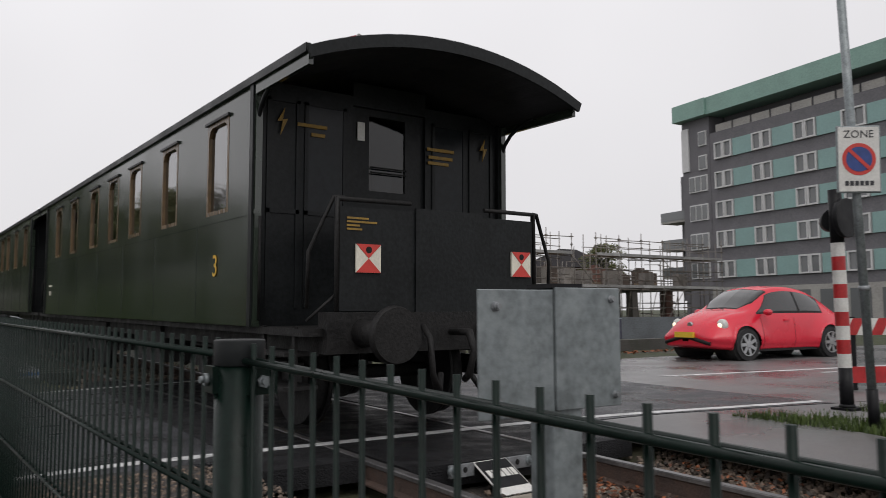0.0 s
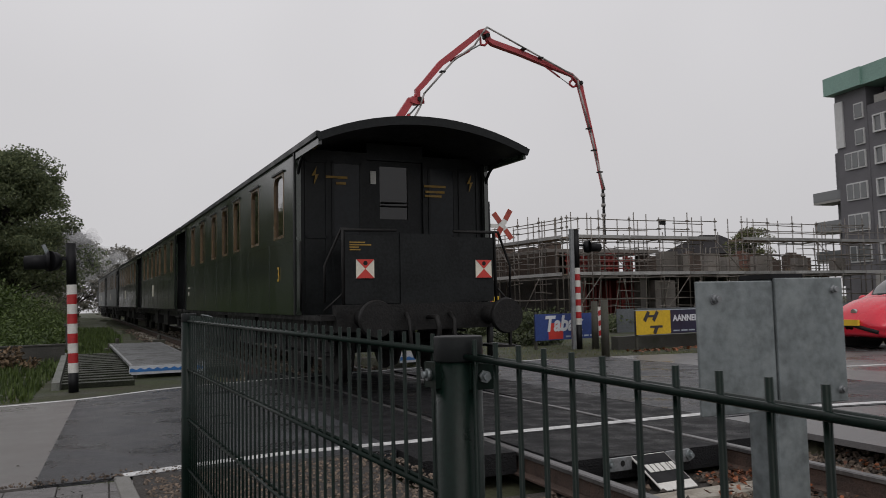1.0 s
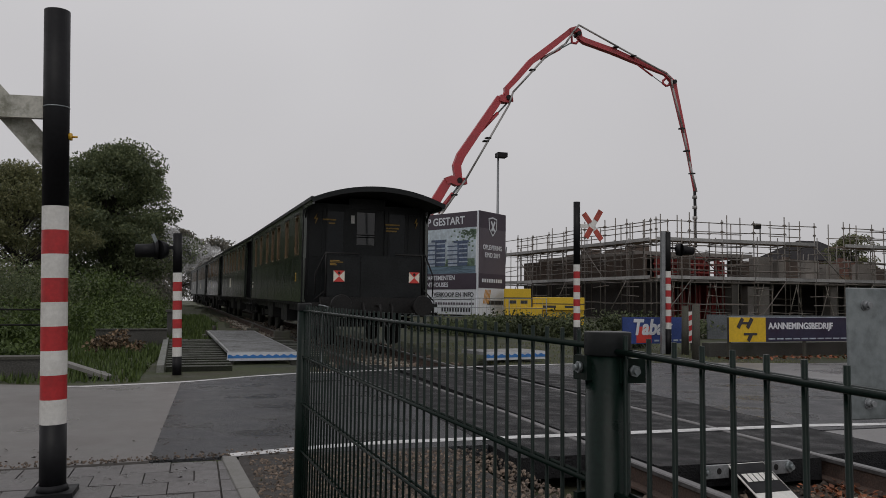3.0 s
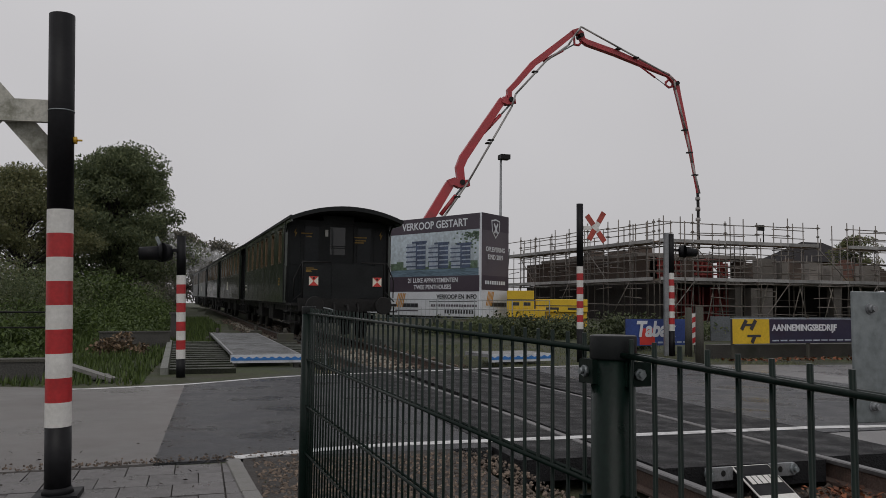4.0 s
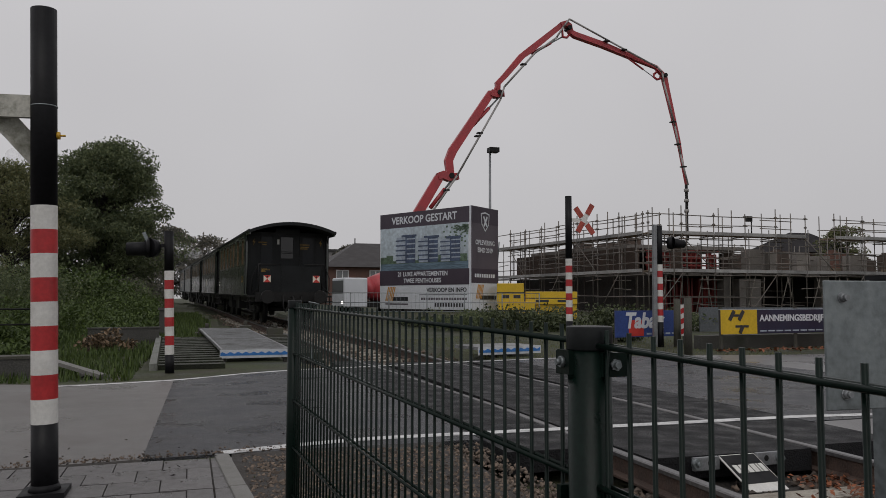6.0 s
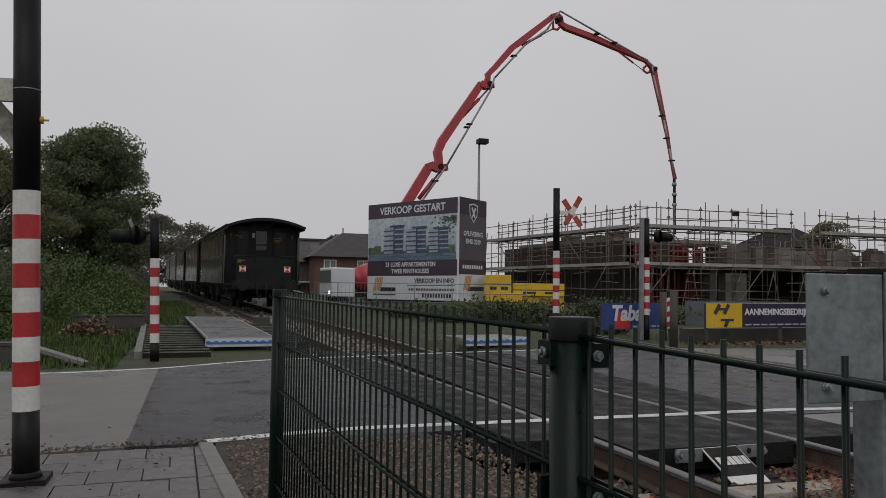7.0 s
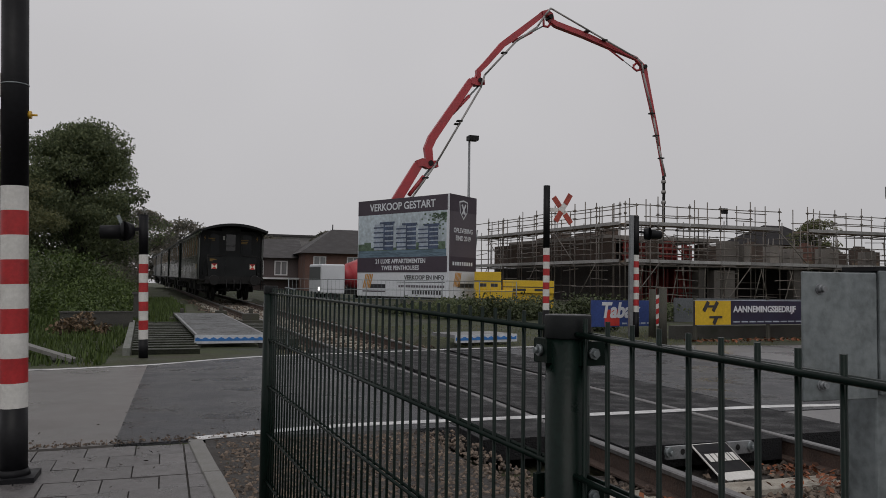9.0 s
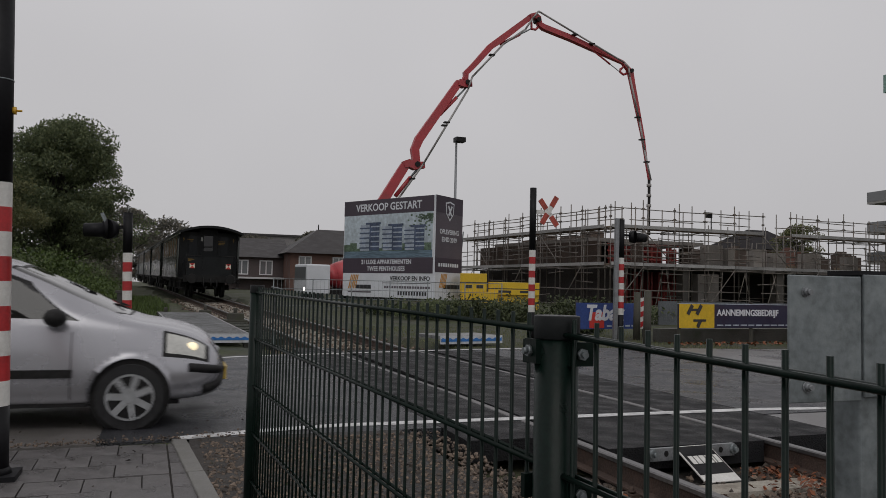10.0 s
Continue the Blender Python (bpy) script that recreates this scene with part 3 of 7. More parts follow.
# ---- the fence between the pavement and the track ----
def fence_run(a, b, za, zb, spacing, first, label):
    """A double-wire mesh panel from a to b, with upright bars that stand proud of the top wires."""
    a, b = Vector(a), Vector(b)
    length = (b - a).length
    d = (b - a).normalized()
    side = Vector((-d.y, d.x))
    panel = thing("mesh_fence", label, "fence")
    bar = Mesh().rod((0, 0, 0), (0, 0, 1), 0.0037, n=8).data("bar", FENCE)
    q = first
    while q < length - 0.03:
        p, z = a.lerp(b, q / length), za + (zb - za) * q / length
        ob = new("bar", bar)
        ob.parent, ob.location, ob.scale = panel, (p.x, p.y, 0.03), (1, 1, z - 0.03)
        q += spacing
    z = 0.024
    while z < max(za, zb) - 0.04:
        for w in (-0.0078, 0.0078):
            o = side * w
            g = Mesh().rod((a.x + o.x, a.y + o.y, za - z), (b.x + o.x, b.y + o.y, zb - z), 0.0042, n=10)
            part("cross_wire", g, FENCE, panel)
        z += 0.207
    return panel


def fence_post(x, y, top, r, label):
    p = thing("fence_post", label, "fence post", pose(x, y, 0), "posts of the mesh fence")
    part("tube", Mesh().rod((0, 0, -0.06), (0, 0, top - 0.03), r, n=32), FENCE, p)
    bevel(part("cap", Mesh().rod((0, 0, top - 0.036), (0, 0, top), r * 1.05, n=40), FENCECAP, p, "black plastic post cap"), 0.002)
    return p


def fence_clamp(x, y, z, angle, parent_label):
    c = thing("fence_clamp", parent_label, "clamp", pose(x, y, z, 0, 0, angle), "clamps of the mesh fence")
    part("plate", Mesh().box((-0.004, -0.02, -0.018), (0.006, 0.02, 0.018)), FENCE, c)
    g = Mesh().rod((0.006, 0, 0), (0.012, 0, 0), 0.009, n=6)
    g.rod((0.012, 0, 0), (0.018, 0, 0), 0.005, n=10)
    part("bolt", g, GALV, c, "shiny galvanised bolt")


FP, FL = (-2.348, -4.78), (-2.527, -2.28)
FR = (FP[0] + 0.1225 * 2.6, FP[1] - 0.9925 * 2.6)
fence_post(*FP, 1.072, 0.0335, "round dark green steel fence post with a black cap")
fence_post(*FL, 1.104, 0.030, "round dark green end post of the mesh fence")
fence_post(*FR, 1.0, 0.034, "round dark green steel fence post beside the track")
fence_run(FP, FL, 1.072, 1.096, 0.054, 0.030, "dark green double-wire mesh fence panel, wet")
fence_run(FP, FR, 1.069, 0.970, 0.0527, 0.0445, "dark green double-wire mesh fence panel beside the track")
for sx, sy, ang in ((0.034, -0.035, -90), (-0.03, 0.035, 100)):
    for zz in (1.016, 0.81, 0.40):
        fence_clamp(FP[0] + 0.6 * sx, FP[1] + sy, zz, ang, "small green clamp plate bolted to the fence post")
fence_clamp(FP[0] - 0.034, FP[1] + 0.01, 1.018, 180, "small green clamp plate bolted to the fence post")

# a loose end of pale wire tied round the top of the mesh
g = Mesh().path([(-2.49, -2.56, 1.075), (-2.502, -2.6, 1.098), (-2.485, -2.64, 1.095), (-2.475, -2.72, 1.09), (-2.49, -2.64, 1.07), (-2.498, -2.62, 0.95), (-2.492, -2.63, 0.86), (-2.489, -2.65, 0.8)], 0.003, 6)
solid("tie_wire", g, GALV, "pale loose wire tied round the fence top", "wire")


# ---- the galvanised plate on its post ----
def build_plate_post():
    base = thing("plate_post", "galvanised steel plate bolted to a square post beside the track", "sign post", pose(-1.899, -4.932, 0.009))
    bevel(part("post", Mesh().box((-0.018, -0.010, -0.1), (0.040, 0.048, 1.135)), GALV, base), 0.004)
    part("cap", Mesh().box((-0.02, -0.013, 1.135), (0.042, 0.05, 1.142)), BLACK, base, "black plastic cap")
    bevel(part("plate", Mesh().box((-0.158, -0.014, 0.945), (-0.0195, -0.009, 1.132)), GALV, base), 0.0015)
    bevel(part("plate", Mesh().box((-0.0165, -0.0165, 0.95), (0.118, -0.0115, 1.136)), GALV, base), 0.0015)
    for x, z in ((-0.128, 1.107), (0.098, 1.118), (0.104, 0.968), (-0.126, 0.968)):
        g = Mesh().rod((x, -0.021, z), (x, -0.012, z), 0.0062, n=6)
        g.rod((x, -0.025, z), (x, -0.021, z), 0.0042, n=10)
        g.rod((x, -0.0155, z), (x, -0.0135, z), 0.008, n=14)
        part("bolt", g, GALV_DARK, base, "steel bolt head")


build_plate_post()


# ---- striped posts of the level crossing ----
def striped_post(m, r, top, band0, bands, step, label, base_plate=True, first=WHITE):
    p = thing("crossing_post", label, "crossing post", m, "striped posts of the level crossing")
    part("lower_tube", Mesh().rod((0, 0, -0.02), (0, 0, band0), r, n=28), BLACK, p)
    for i in range(bands):
        part("band", Mesh().rod((0, 0, band0 + i * step), (0, 0, band0 + (i + 1) * step), r, n=28, cap=False), (WHITE, RED)[i % 2], p)
    part("upper_tube", Mesh().rod((0, 0, band0 + bands * step), (0, 0, top), r, n=28), BLACK, p)
    if base_plate:
        g = Mesh().box((-1.7 * r, -1.7 * r, -0.01), (1.7 * r, 1.7 * r, 0.025))
        g.rod((0, 0, 0.02), (0, 0, 0.06), r * 1.25, r * 1.05, n=24)
        part("base_plate", g, BLACK, p)
    return p


def signal_lamp(parent, x, z, sgn, s=1.0):
    """A black round signal head on a short arm, its hood turned away."""
    part("arm", Mesh().beam((0, 0, z + 0.04), (x, 0, z + 0.02), 0.04 * s, 0.05 * s), BLACK, parent)
    g = Mesh().rod((x - 0.02 * sgn, 0.06, z), (x + 0.07 * sgn, -0.02, z), 0.13 * s, 0.15 * s, n=20)
    g.rod((x + 0.07 * sgn, -0.02, z), (x + 0.12 * sgn, -0.03, z), 0.15 * s, 0.07 * s, n=20)
    part("lamp_housing", g, BLACK, parent)
    g = Mesh().rod((x + 0.08 * sgn, 0, z - 0.01), (x + 0.38 * sgn, 0.02, z - 0.015), 0.11 * s, 0.10 * s, n=18)
    part("hood", g, BLACK, parent)


near_post = striped_post(pose(-3.77, -0.92, 0, 0, -1.9, 0), 0.071, 2.806, 0.40, 9, 0.1385, "tall post with red and white bands, black ends, dirty", True)
part("strap", Mesh().rod((0, 0, 2.225), (0, 0, 2.232), 0.0735, n=28), GALV, near_post)
g = Mesh().rod((0.068, 0, 2.06), (0.086, 0, 2.06), 0.022, n=12)
g.rod((0.08, 0, 2.06), (0.115, 0, 2.06), 0.006, n=8)
part("knob", g, YELLOW, near_post, "small yellow fitting")
part("bracket", Mesh().box((-0.34, -0.02, 2.16), (-0.068, 0.02, 2.29)), MOSSWHITE, near_post, "mossy white bracket")
for a, b in (((-0.42, 0.03, 2.40), (-0.03, 0.085, 1.93)), ((-0.75, 0.05, 1.75), (-0.30, 0.05, 2.30))):
    part("cross_board", Mesh().beam(a, b, 0.13, 0.02, up=(0, 1, 0)), MOSSWHITE, near_post, "mossy white cross board seen from behind")

left_post = striped_post(pose(-3.43, 6.62, 0, 0, -1.6, 0), 0.068, 2.13, 0.26, 9, 0.141, "red and white banded post with a black signal lamp", False)
signal_lamp(left_post, -0.22, 1.88, -1)
part("blade", Mesh().beam((-0.30, 0, 1.98), (-0.36, 0, 2.12), 0.02, 0.05), GALV, left_post)

mid_post = striped_post(pose(4.16, 8.5, 0), 0.068, 3.22, 0.66, 9, 0.1412, "red and white banded post carrying a warning cross", False)
for a, b in (((0.16, -0.09, 2.48), (0.50, -0.09, 3.05)), ((0.52, -0.075, 2.45), (0.12, -0.075, 2.98))):
    a, b = Vector(a), Vector(b)
    part("cross_board", Mesh().beam(a, b, 0.11, 0.012, up=(0, 1, 0)), WHITE, mid_post, "white cross board with red ends")
    for p, q in ((a, a.lerp(b, 0.36)), (b, b.lerp(a, 0.36))):
        part("cross_tip", Mesh().beam(p + Vector((0, -0.002, 0)), q + Vector((0, -0.002, 0)), 0.112, 0.014, up=(0, 1, 0)), mat("cross_red", (0.36, 0.06, 0.04), 0.5), mid_post, "faded red cross tip")
part("bracket", Mesh().box((0.05, -0.07, 2.68), (0.34, -0.05, 2.76)), WHITE, mid_post)

side_post = striped_post(pose(7.13, 9.82, 0), 0.068, 2.82, 0.58, 9, 0.148, "banded red and white post with signal lamp and grey pole", False)
signal_lamp(side_post, 0.28, 2.42, 1)
part("grey_pole", Mesh().beam((-0.14, 0.02, 0), (-0.11, 0.02, 2.84), 0.075, 0.09), GALV_DARK, side_post, "weathered grey square pole")

right_post = striped_post(pose(5.74, -0.94, 0, 0, -1.5, 0), 0.072, 2.45, 0.46, 9, 0.1545, "red and white banded post with a black signal lamp", True)
part("lamp_backing", Mesh().rod((0, -0.08, 2.12), (0, -0.14, 2.12), 0.22, n=24), BLACK, right_post)
part("hood", Mesh().rod((0.05, 0.05, 2.12), (0.3, 0.25, 2.12), 0.13, 0.12, n=18), BLACK, right_post)


# ---- the train ----
WIN_L = (2.16, 3.74, 5.25, 6.45, 7.70, 9.29, 10.75)
ROOF_R = 2.876


def arch(half, z0, sag, n=16):
    r = (half * half + sag * sag) / (2 * sag)
    a = math.asin(half / r)
    return [(r * math.sin(-a + 2 * a * i / n), z0 + sag - r + r * math.cos(-a + 2 * a * i / n)) for i in range(n + 1)]


def wheelset(name, parent, y, r=0.46, gauge=0.76):
    ax = new(name)
    ax.parent, ax.location = parent, (0, y, r)
    part("axle", Mesh().rod((-gauge, 0, 0), (gauge, 0, 0), 0.07, n=10), UNDER, ax)
    for s in (-1, 1):
        g = Mesh().rod((s * (gauge - 0.065), 0, 0), (s * (gauge + 0.065), 0, 0), r, n=28)
        g.rod((s * (gauge - 0.10), 0, 0), (s * (gauge - 0.065), 0, 0), r * 1.05, n=28)
        g.rod((s * (gauge + 0.06), 0, 0), (s * (gauge + 0.12), 0, 0), 0.11, n=12)
        part("wheel", g, UNDER, ax)
    return ax


def make_coach(label, wall, roof_mat, signs):
    """A four-axle passenger coach with open end platforms. Origin on the rail head at the rear end; it runs along +y."""
    c = thing("railway_coach", label, "railway coach", group="coaches of the train")
    y0, y1, hw, floor, top = 0.90, 11.80, 1.43, 0.94, 3.12
    zb, zt, ww = 2.0, 2.92, 0.6
    for s in (-1, 1):
        xa, xb = (s * hw, s * (hw - 0.06)) if s < 0 else (s * (hw - 0.06), s * hw)
        ys = [y0] + [q for yl in WIN_L for q in (yl - ww, yl)] + [y1]
        g = Mesh().pierced(xa, xb, ys, (floor, zb, zt, top), {(2 * k + 1, 1) for k in range(len(WIN_L))})
        part("side_wall", g, wall, c, "dark green painted side wall")
        xo = s * (hw + 0.008)
        g = Mesh()
        for z, h in ((1.92, 0.04), (0.95, 0.05), (3.06, 0.05)):
            g.box((min(xo, s * hw), y0, z), (max(xo, s * hw), y1, z + h))
        part("moulding", g, wall, c)
        k = 1.55
        for yy in np.arange(y0 + k, y1 - 0.5, k):
            g = Mesh().box((min(s * (hw + 0.004), s * hw), yy - 0.015, floor + 0.05), (max(s * (hw + 0.004), s * hw), yy + 0.015, 1.92))
            part("panel_strip", g, wall, c)
        for yl in WIN_L:
            f = Mesh()
            x2, x3 = s * (hw + 0.003), s * (hw - 0.05)
            a, b = min(x2, x3), max(x2, x3)
            w = 0.04
            f.box((a, yl - ww, zb), (b, yl - ww + w, zt)).box((a, yl - w, zb), (b, yl, zt))
            f.box((a, yl - ww + w, zb), (b, yl - w, zb + w)).box((a, yl - ww + w, zt - w), (b, yl - w, zt))
            # rounded upper corners
            for yy, d in ((yl - ww + w, 1), (yl - w, -1)):
                f.add([(x, yy + d * p, zt - w - q) for x in (a, b) for p, q in ((0, 0), (0.09, 0), (0.03, 0.03), (0, 0.09))],
                      [(0, 1, 2, 3), (7, 6, 5, 4), (0, 4, 5, 1), (1, 5, 6, 2), (2, 6, 7, 3), (3, 7, 4, 0)])
            win = part("window_frame", f, WOODTRIM, c, "varnished wooden window frame")
            pane = part("pane", Mesh().box((s * (hw - 0.034), yl - ww + w, zb + w), (s * (hw - 0.028), yl - w, zt - w)), PANE, win)
            # dark drip moulding over the window
            m = Mesh().beam((s * (hw + 0.012), yl - ww - 0.03, zt + 0.01), (s * (hw + 0.012), yl + 0.03, zt + 0.01), 0.03, 0.025)
            part("drip_strip", m, COACHDARK, win)
    # roof: a thick arch over body and platforms
    up, lo = arch(1.445, 3.12, 0.30), arch(1.40, 3.06, 0.29)
    ends = (-0.18, 12.60)
    g = Mesh()
    n = len(up)
    vs = [(u, y, z) for y in ends for u, z in up] + [(u, y, z) for y in ends for u, z in lo]
    fs = [(i, i + 1, n + i + 1, n + i) for i in range(n - 1)] + [(2 * n + i + 1, 2 * n + i, 3 * n + i, 3 * n + i + 1) for i in range(n - 1)]
    fs += [(i + 1, i, 2 * n + i, 2 * n + i + 1) for i in range(n - 1)] + [(n + i, n + i + 1, 3 * n + i + 1, 3 * n + i) for i in range(n - 1)]
    fs += [(0, n, 3 * n, 2 * n), (2 * n - 1, n - 1, 3 * n - 1, 4 * n - 1)]
    g.add(vs, [tuple(reversed(f)) for f in fs])
    part("roof", g, roof_mat, c, "arched dark roof")
    for s in (-1, 1):
        g = Mesh().box((min(s * 1.42, s * 1.465), -0.15, 3.075), (max(s * 1.42, s * 1.465), 12.57, 3.145))
        part("gutter", g, COACHDARK, c)
        for a, b in ((-0.15, 0.90), (11.80, 12.57)):
            part("valance", Mesh().box((min(s * 1.40, s * 1.44), a, 2.98), (max(s * 1.40, s * 1.44), b, 3.09)), wall, c)
    up2, lo2 = arch(1.475, 3.105, 0.315), arch(1.44, 3.02, 0.29)
    for ya, yb in ((-0.205, -0.175), (12.595, 12.625)):
        g = Mesh()
        vs = [(u, y, z) for y in (ya, yb) for u, z in up2] + [(u, y, z) for y in (ya, yb) for u, z in lo2]
        g.add(vs, fs)
        part("roof_edge", g, COACHDARK, c)
    # floor, underframe
    part("floor", Mesh().box((-1.38, 0.02, floor - 0.06), (1.38, 12.66, floor)), UNDER, c)
    g = Mesh()
    for x in (-1.15, 1.15, -0.4, 0.4):
        g.beam((x, 0.1, 0.82), (x, 12.6, 0.82), 0.1, 0.2)
    part("underframe", g, UNDER, c)
    for yy in (4.3, 7.2):
        part("battery_box", Mesh().box((-1.25, yy, 0.42), (-0.55, yy + 1.1, 0.86)), UNDER, c)
        part("battery_box", Mesh().box((0.55, yy, 0.42), (1.25, yy + 1.1, 0.86)), UNDER, c)
    for i, yc in enumerate((2.3, 10.4)):
        for dy in (-0.95, 0.95):
            wheelset("wheelset", c, yc + dy)
        for s in (-1, 1):
            g = Mesh()
            g.beam((s * 0.98, yc - 1.5, 0.5), (s * 0.98, yc + 1.5, 0.5), 0.06, 0.16)
            for dy in (-0.95, 0.95):
                g.box((s * 0.98 - 0.09, yc + dy - 0.12, 0.36), (s * 0.98 + 0.09, yc + dy + 0.12, 0.62))
                for q in (0.5, 0.57, 0.64, 0.71):
                    g.beam((s * 1.0, yc + dy - 0.5 + (q - 0.5), q + 0.1), (s * 1.0, yc + dy + 0.5 - (q - 0.5), q + 0.1), 0.07, 0.03)
            part("bogie_frame", g, UNDER, c)
    # both ends
    for e, fy in ((0, lambda q: q), (1, lambda q: 12.7 - q)):
        lo_y = lambda a, b: (min(fy(a), fy(b)), max(fy(a), fy(b)))
        ya, yb = lo_y(0.98, 1.03)
        g = Mesh().box((-1.37, ya, floor), (-0.42, yb, 3.14)).box((0.42, ya, floor), (1.37, yb, 3.14)).box((-0.42, ya, 3.05), (0.42, yb, 3.28))
        part("end_wall", g, COACHDARK, c, "nearly black end wall")
        yd, ye = lo_y(1.02, 1.06)
        g = Mesh().box((-0.42, yd, floor), (0.42, ye, 2.24)).box((-0.42, yd, 2.24), (-0.22, ye, 3.05)).box((0.20, yd, 2.24), (0.42, ye, 3.05)).box((-0.22, yd, 2.98), (0.20, ye, 3.05))
        door = part("door", g, COACHDARK, c, "dark end door with a window")
        yp = fy(1.04)
        part("pane", Mesh().box((-0.22, yp - 0.003, 2.24), (0.20, yp + 0.003, 2.98)), DOORPANE, door)
        yq = fy(0.99)
        g = Mesh()
        for z in (2.42, 2.47):
            g.rod((-0.22, yq, z), (0.20, yq, z), 0.008, n=6)
        part("window_bar", g, UNDER, door)
        for x0, x1 in ((-1.30, -0.98), (-0.93, -0.5), (0.5, 0.93), (0.98, 1.30)):
            yr, ys = lo_y(0.965, 0.985)
            w = 0.035
            g = Mesh().box((x0, yr, 1.1), (x0 + w, ys, 3.0)).box((x1 - w, yr, 1.1), (x1, ys, 3.0)).box((x0, yr, 1.95), (x1, ys, 1.99)).box((x0, yr, 2.97), (x1, ys, 3.0))
            part("panel_frame", g, COACHDARK, c)
            if abs(x0 + x1) < 2.0:
                yt, yu = lo_y(0.972, 0.979)
                part("end_pane", Mesh().box((x0 + w, yt, 1.99), (x1 - w, yu, 2.97)), ENDPANE, c, "dark shining end window")
        # corner pillars, curved roof brackets
        for s in (-1, 1):
            yr, ys = lo_y(0.93, 1.0)
            part("pillar", Mesh().box((s * 1.40 - 0.05, yr, floor), (s * 1.40 + 0.05, ys, 3.12)), COACHDARK, c)
            pts = [(s * 1.40, fy(0.95 - 0.55 * (1 - math.cos(k * math.pi / 12))), 2.66 + 0.40 * math.sin(k * math.pi / 12)) for k in range(7)]
            part("roof_bracket", Mesh().path(pts, 0.022, 6), COACHDARK, c)
        # platform apron and railing
        yr, ys = lo_y(-0.01, 0.025)
        part("apron", Mesh().box((-1.08, yr, 1.08), (-0.36, ys, 1.92)), COACHDARK, c)
        part("apron", Mesh().box((0.36, yr, 1.08), (0.98, ys, 1.92)), COACHDARK, c)
        part("gangway_plate", Mesh().box((-0.36, min(fy(0.0), fy(-0.03)), 0.98), (0.36, max(fy(0.0), fy(-0.03)), 1.95)), COACHDARK, c)
        g = Mesh().path([(-1.10, fy(0), 0.98), (-1.10, fy(0), 1.98), (-0.4, fy(0), 1.99)], 0.02, 8)
        part("railing", g, UNDER, c)
        g = Mesh().path([(0.4, fy(0), 1.99), (1.0, fy(0), 1.99), (1.02, fy(0), 0.98)], 0.02, 8)
        part("railing", g, UNDER, c)
        for s in (-1, 1):
            g = Mesh().path([(s * 1.02, fy(0.02), 2.0), (s * 1.10, fy(0.06), 2.0), (s * 1.30, fy(0.1), 1.55), (s * 1.30, fy(0.12), 1.1)], 0.016, 8)
            part("grab_rail", g, UNDER, c)
            part("grab_rail", Mesh().path([(s * 1.38, fy(0.9), 1.9), (s * 1.38, fy(0.9), 1.0)], 0.014, 6), UNDER, c)
            g = Mesh().path([(s * 1.05, fy(0.02), 1.25), (s * 1.32, fy(0.08), 1.0)], 0.014, 6)
            for k, z in enumerate((0.45, 0.72)):
                g.box((min(s * 1.15, s * 1.45), lo_y(0.2, 0.85)[0], z), (max(s * 1.15, s * 1.45), lo_y(0.2, 0.85)[1], z + 0.03))
            g.beam((s * 1.35, fy(0.22), 0.45), (s * 1.35, fy(0.22), 0.95), 0.03, 0.05).beam((s * 1.35, fy(0.83), 0.45), (s * 1.35, fy(0.83), 0.95), 0.03, 0.05)
            part("step", g, UNDER, c)
        yr, ys = lo_y(-0.04, 0.12)
        part("headstock", Mesh().box((-1.2, yr, 0.74), (1.2, ys, 1.07)), UNDER, c)
        for s in (-1, 1):
            g = Mesh().rod((s * 0.87, fy(0.0), 0.9), (s * 0.87, fy(-0.34), 0.9), 0.12, 0.09, n=16)
            g.rod((s * 0.87, fy(-0.30), 0.9), (s * 0.87, fy(-0.5), 0.9), 0.06, n=14)
            g.rod((s * 0.87, fy(-0.5), 0.9), (s * 0.87, fy(-0.56), 0.9), 0.225, 0.21, n=30)
            part("buffer", g, UNDER, c, "worn dark round buffer")
        g = Mesh().path([(0, fy(-0.04), 0.9), (0, fy(-0.3), 0.9), (0.02, fy(-0.34), 0.75), (0, fy(-0.3), 0.55), (0.03, fy(-0.2), 0.5)], 0.03, 8)
        part("coupling", g, UNDER, c)
        for s in (-1, 1):
            g = Mesh().path([(s * 0.3, fy(-0.05), 0.95), (s * 0.31, fy(-0.17), 0.85), (s * 0.3, fy(-0.2), 0.55), (s * 0.22, fy(-0.16), 0.42), (s * 0.15, fy(-0.1), 0.55)], 0.026, 8)
            part("hose", g, UNDER, c)
        if signs and e == 0:
            for s in (-1, 1):
                x0, z0, h = s * 0.825, 1.505, 0.116
                sg = new("tail_sign")
                sg.parent = c
                sg["label"] = "square red and cream tail sign"
                part("board", Mesh().box((x0 - h, -0.03, z0 - h), (x0 + h, -0.012, z0 + h)), SIGNWHITE, sg)
                for d in (-1, 1):
                    tri = [(x0 - h, z0 + d * h), (x0 + h, z0 + d * h), (x0, z0)]
                    part("red_triangle", Mesh().prism(tri if d > 0 else tri[::-1], -0.034, -0.029, "y"), SIGNRED, sg)
                part("mark", Mesh().rod((x0, -0.036, z0 + 0.07), (x0, -0.033, z0 + 0.07), 0.028, n=16), UNDER, sg)
            # yellow lettering too small to read, and warning flashes
            for x, z, w, k in ((-0.86, 2.78, 0.30, 1), (-0.80, 2.70, 0.14, 1), (0.60, 2.72, 0.34, 1), (0.60, 2.64, 0.30, 1), (0.57, 2.58, 0.26, 1)):
                part("lettering", Mesh().box((x - w / 2, 0.955, z - 0.016), (x + w / 2, 0.964, z + 0.016)), FADEDYELLOW, c, "small yellow lettering")
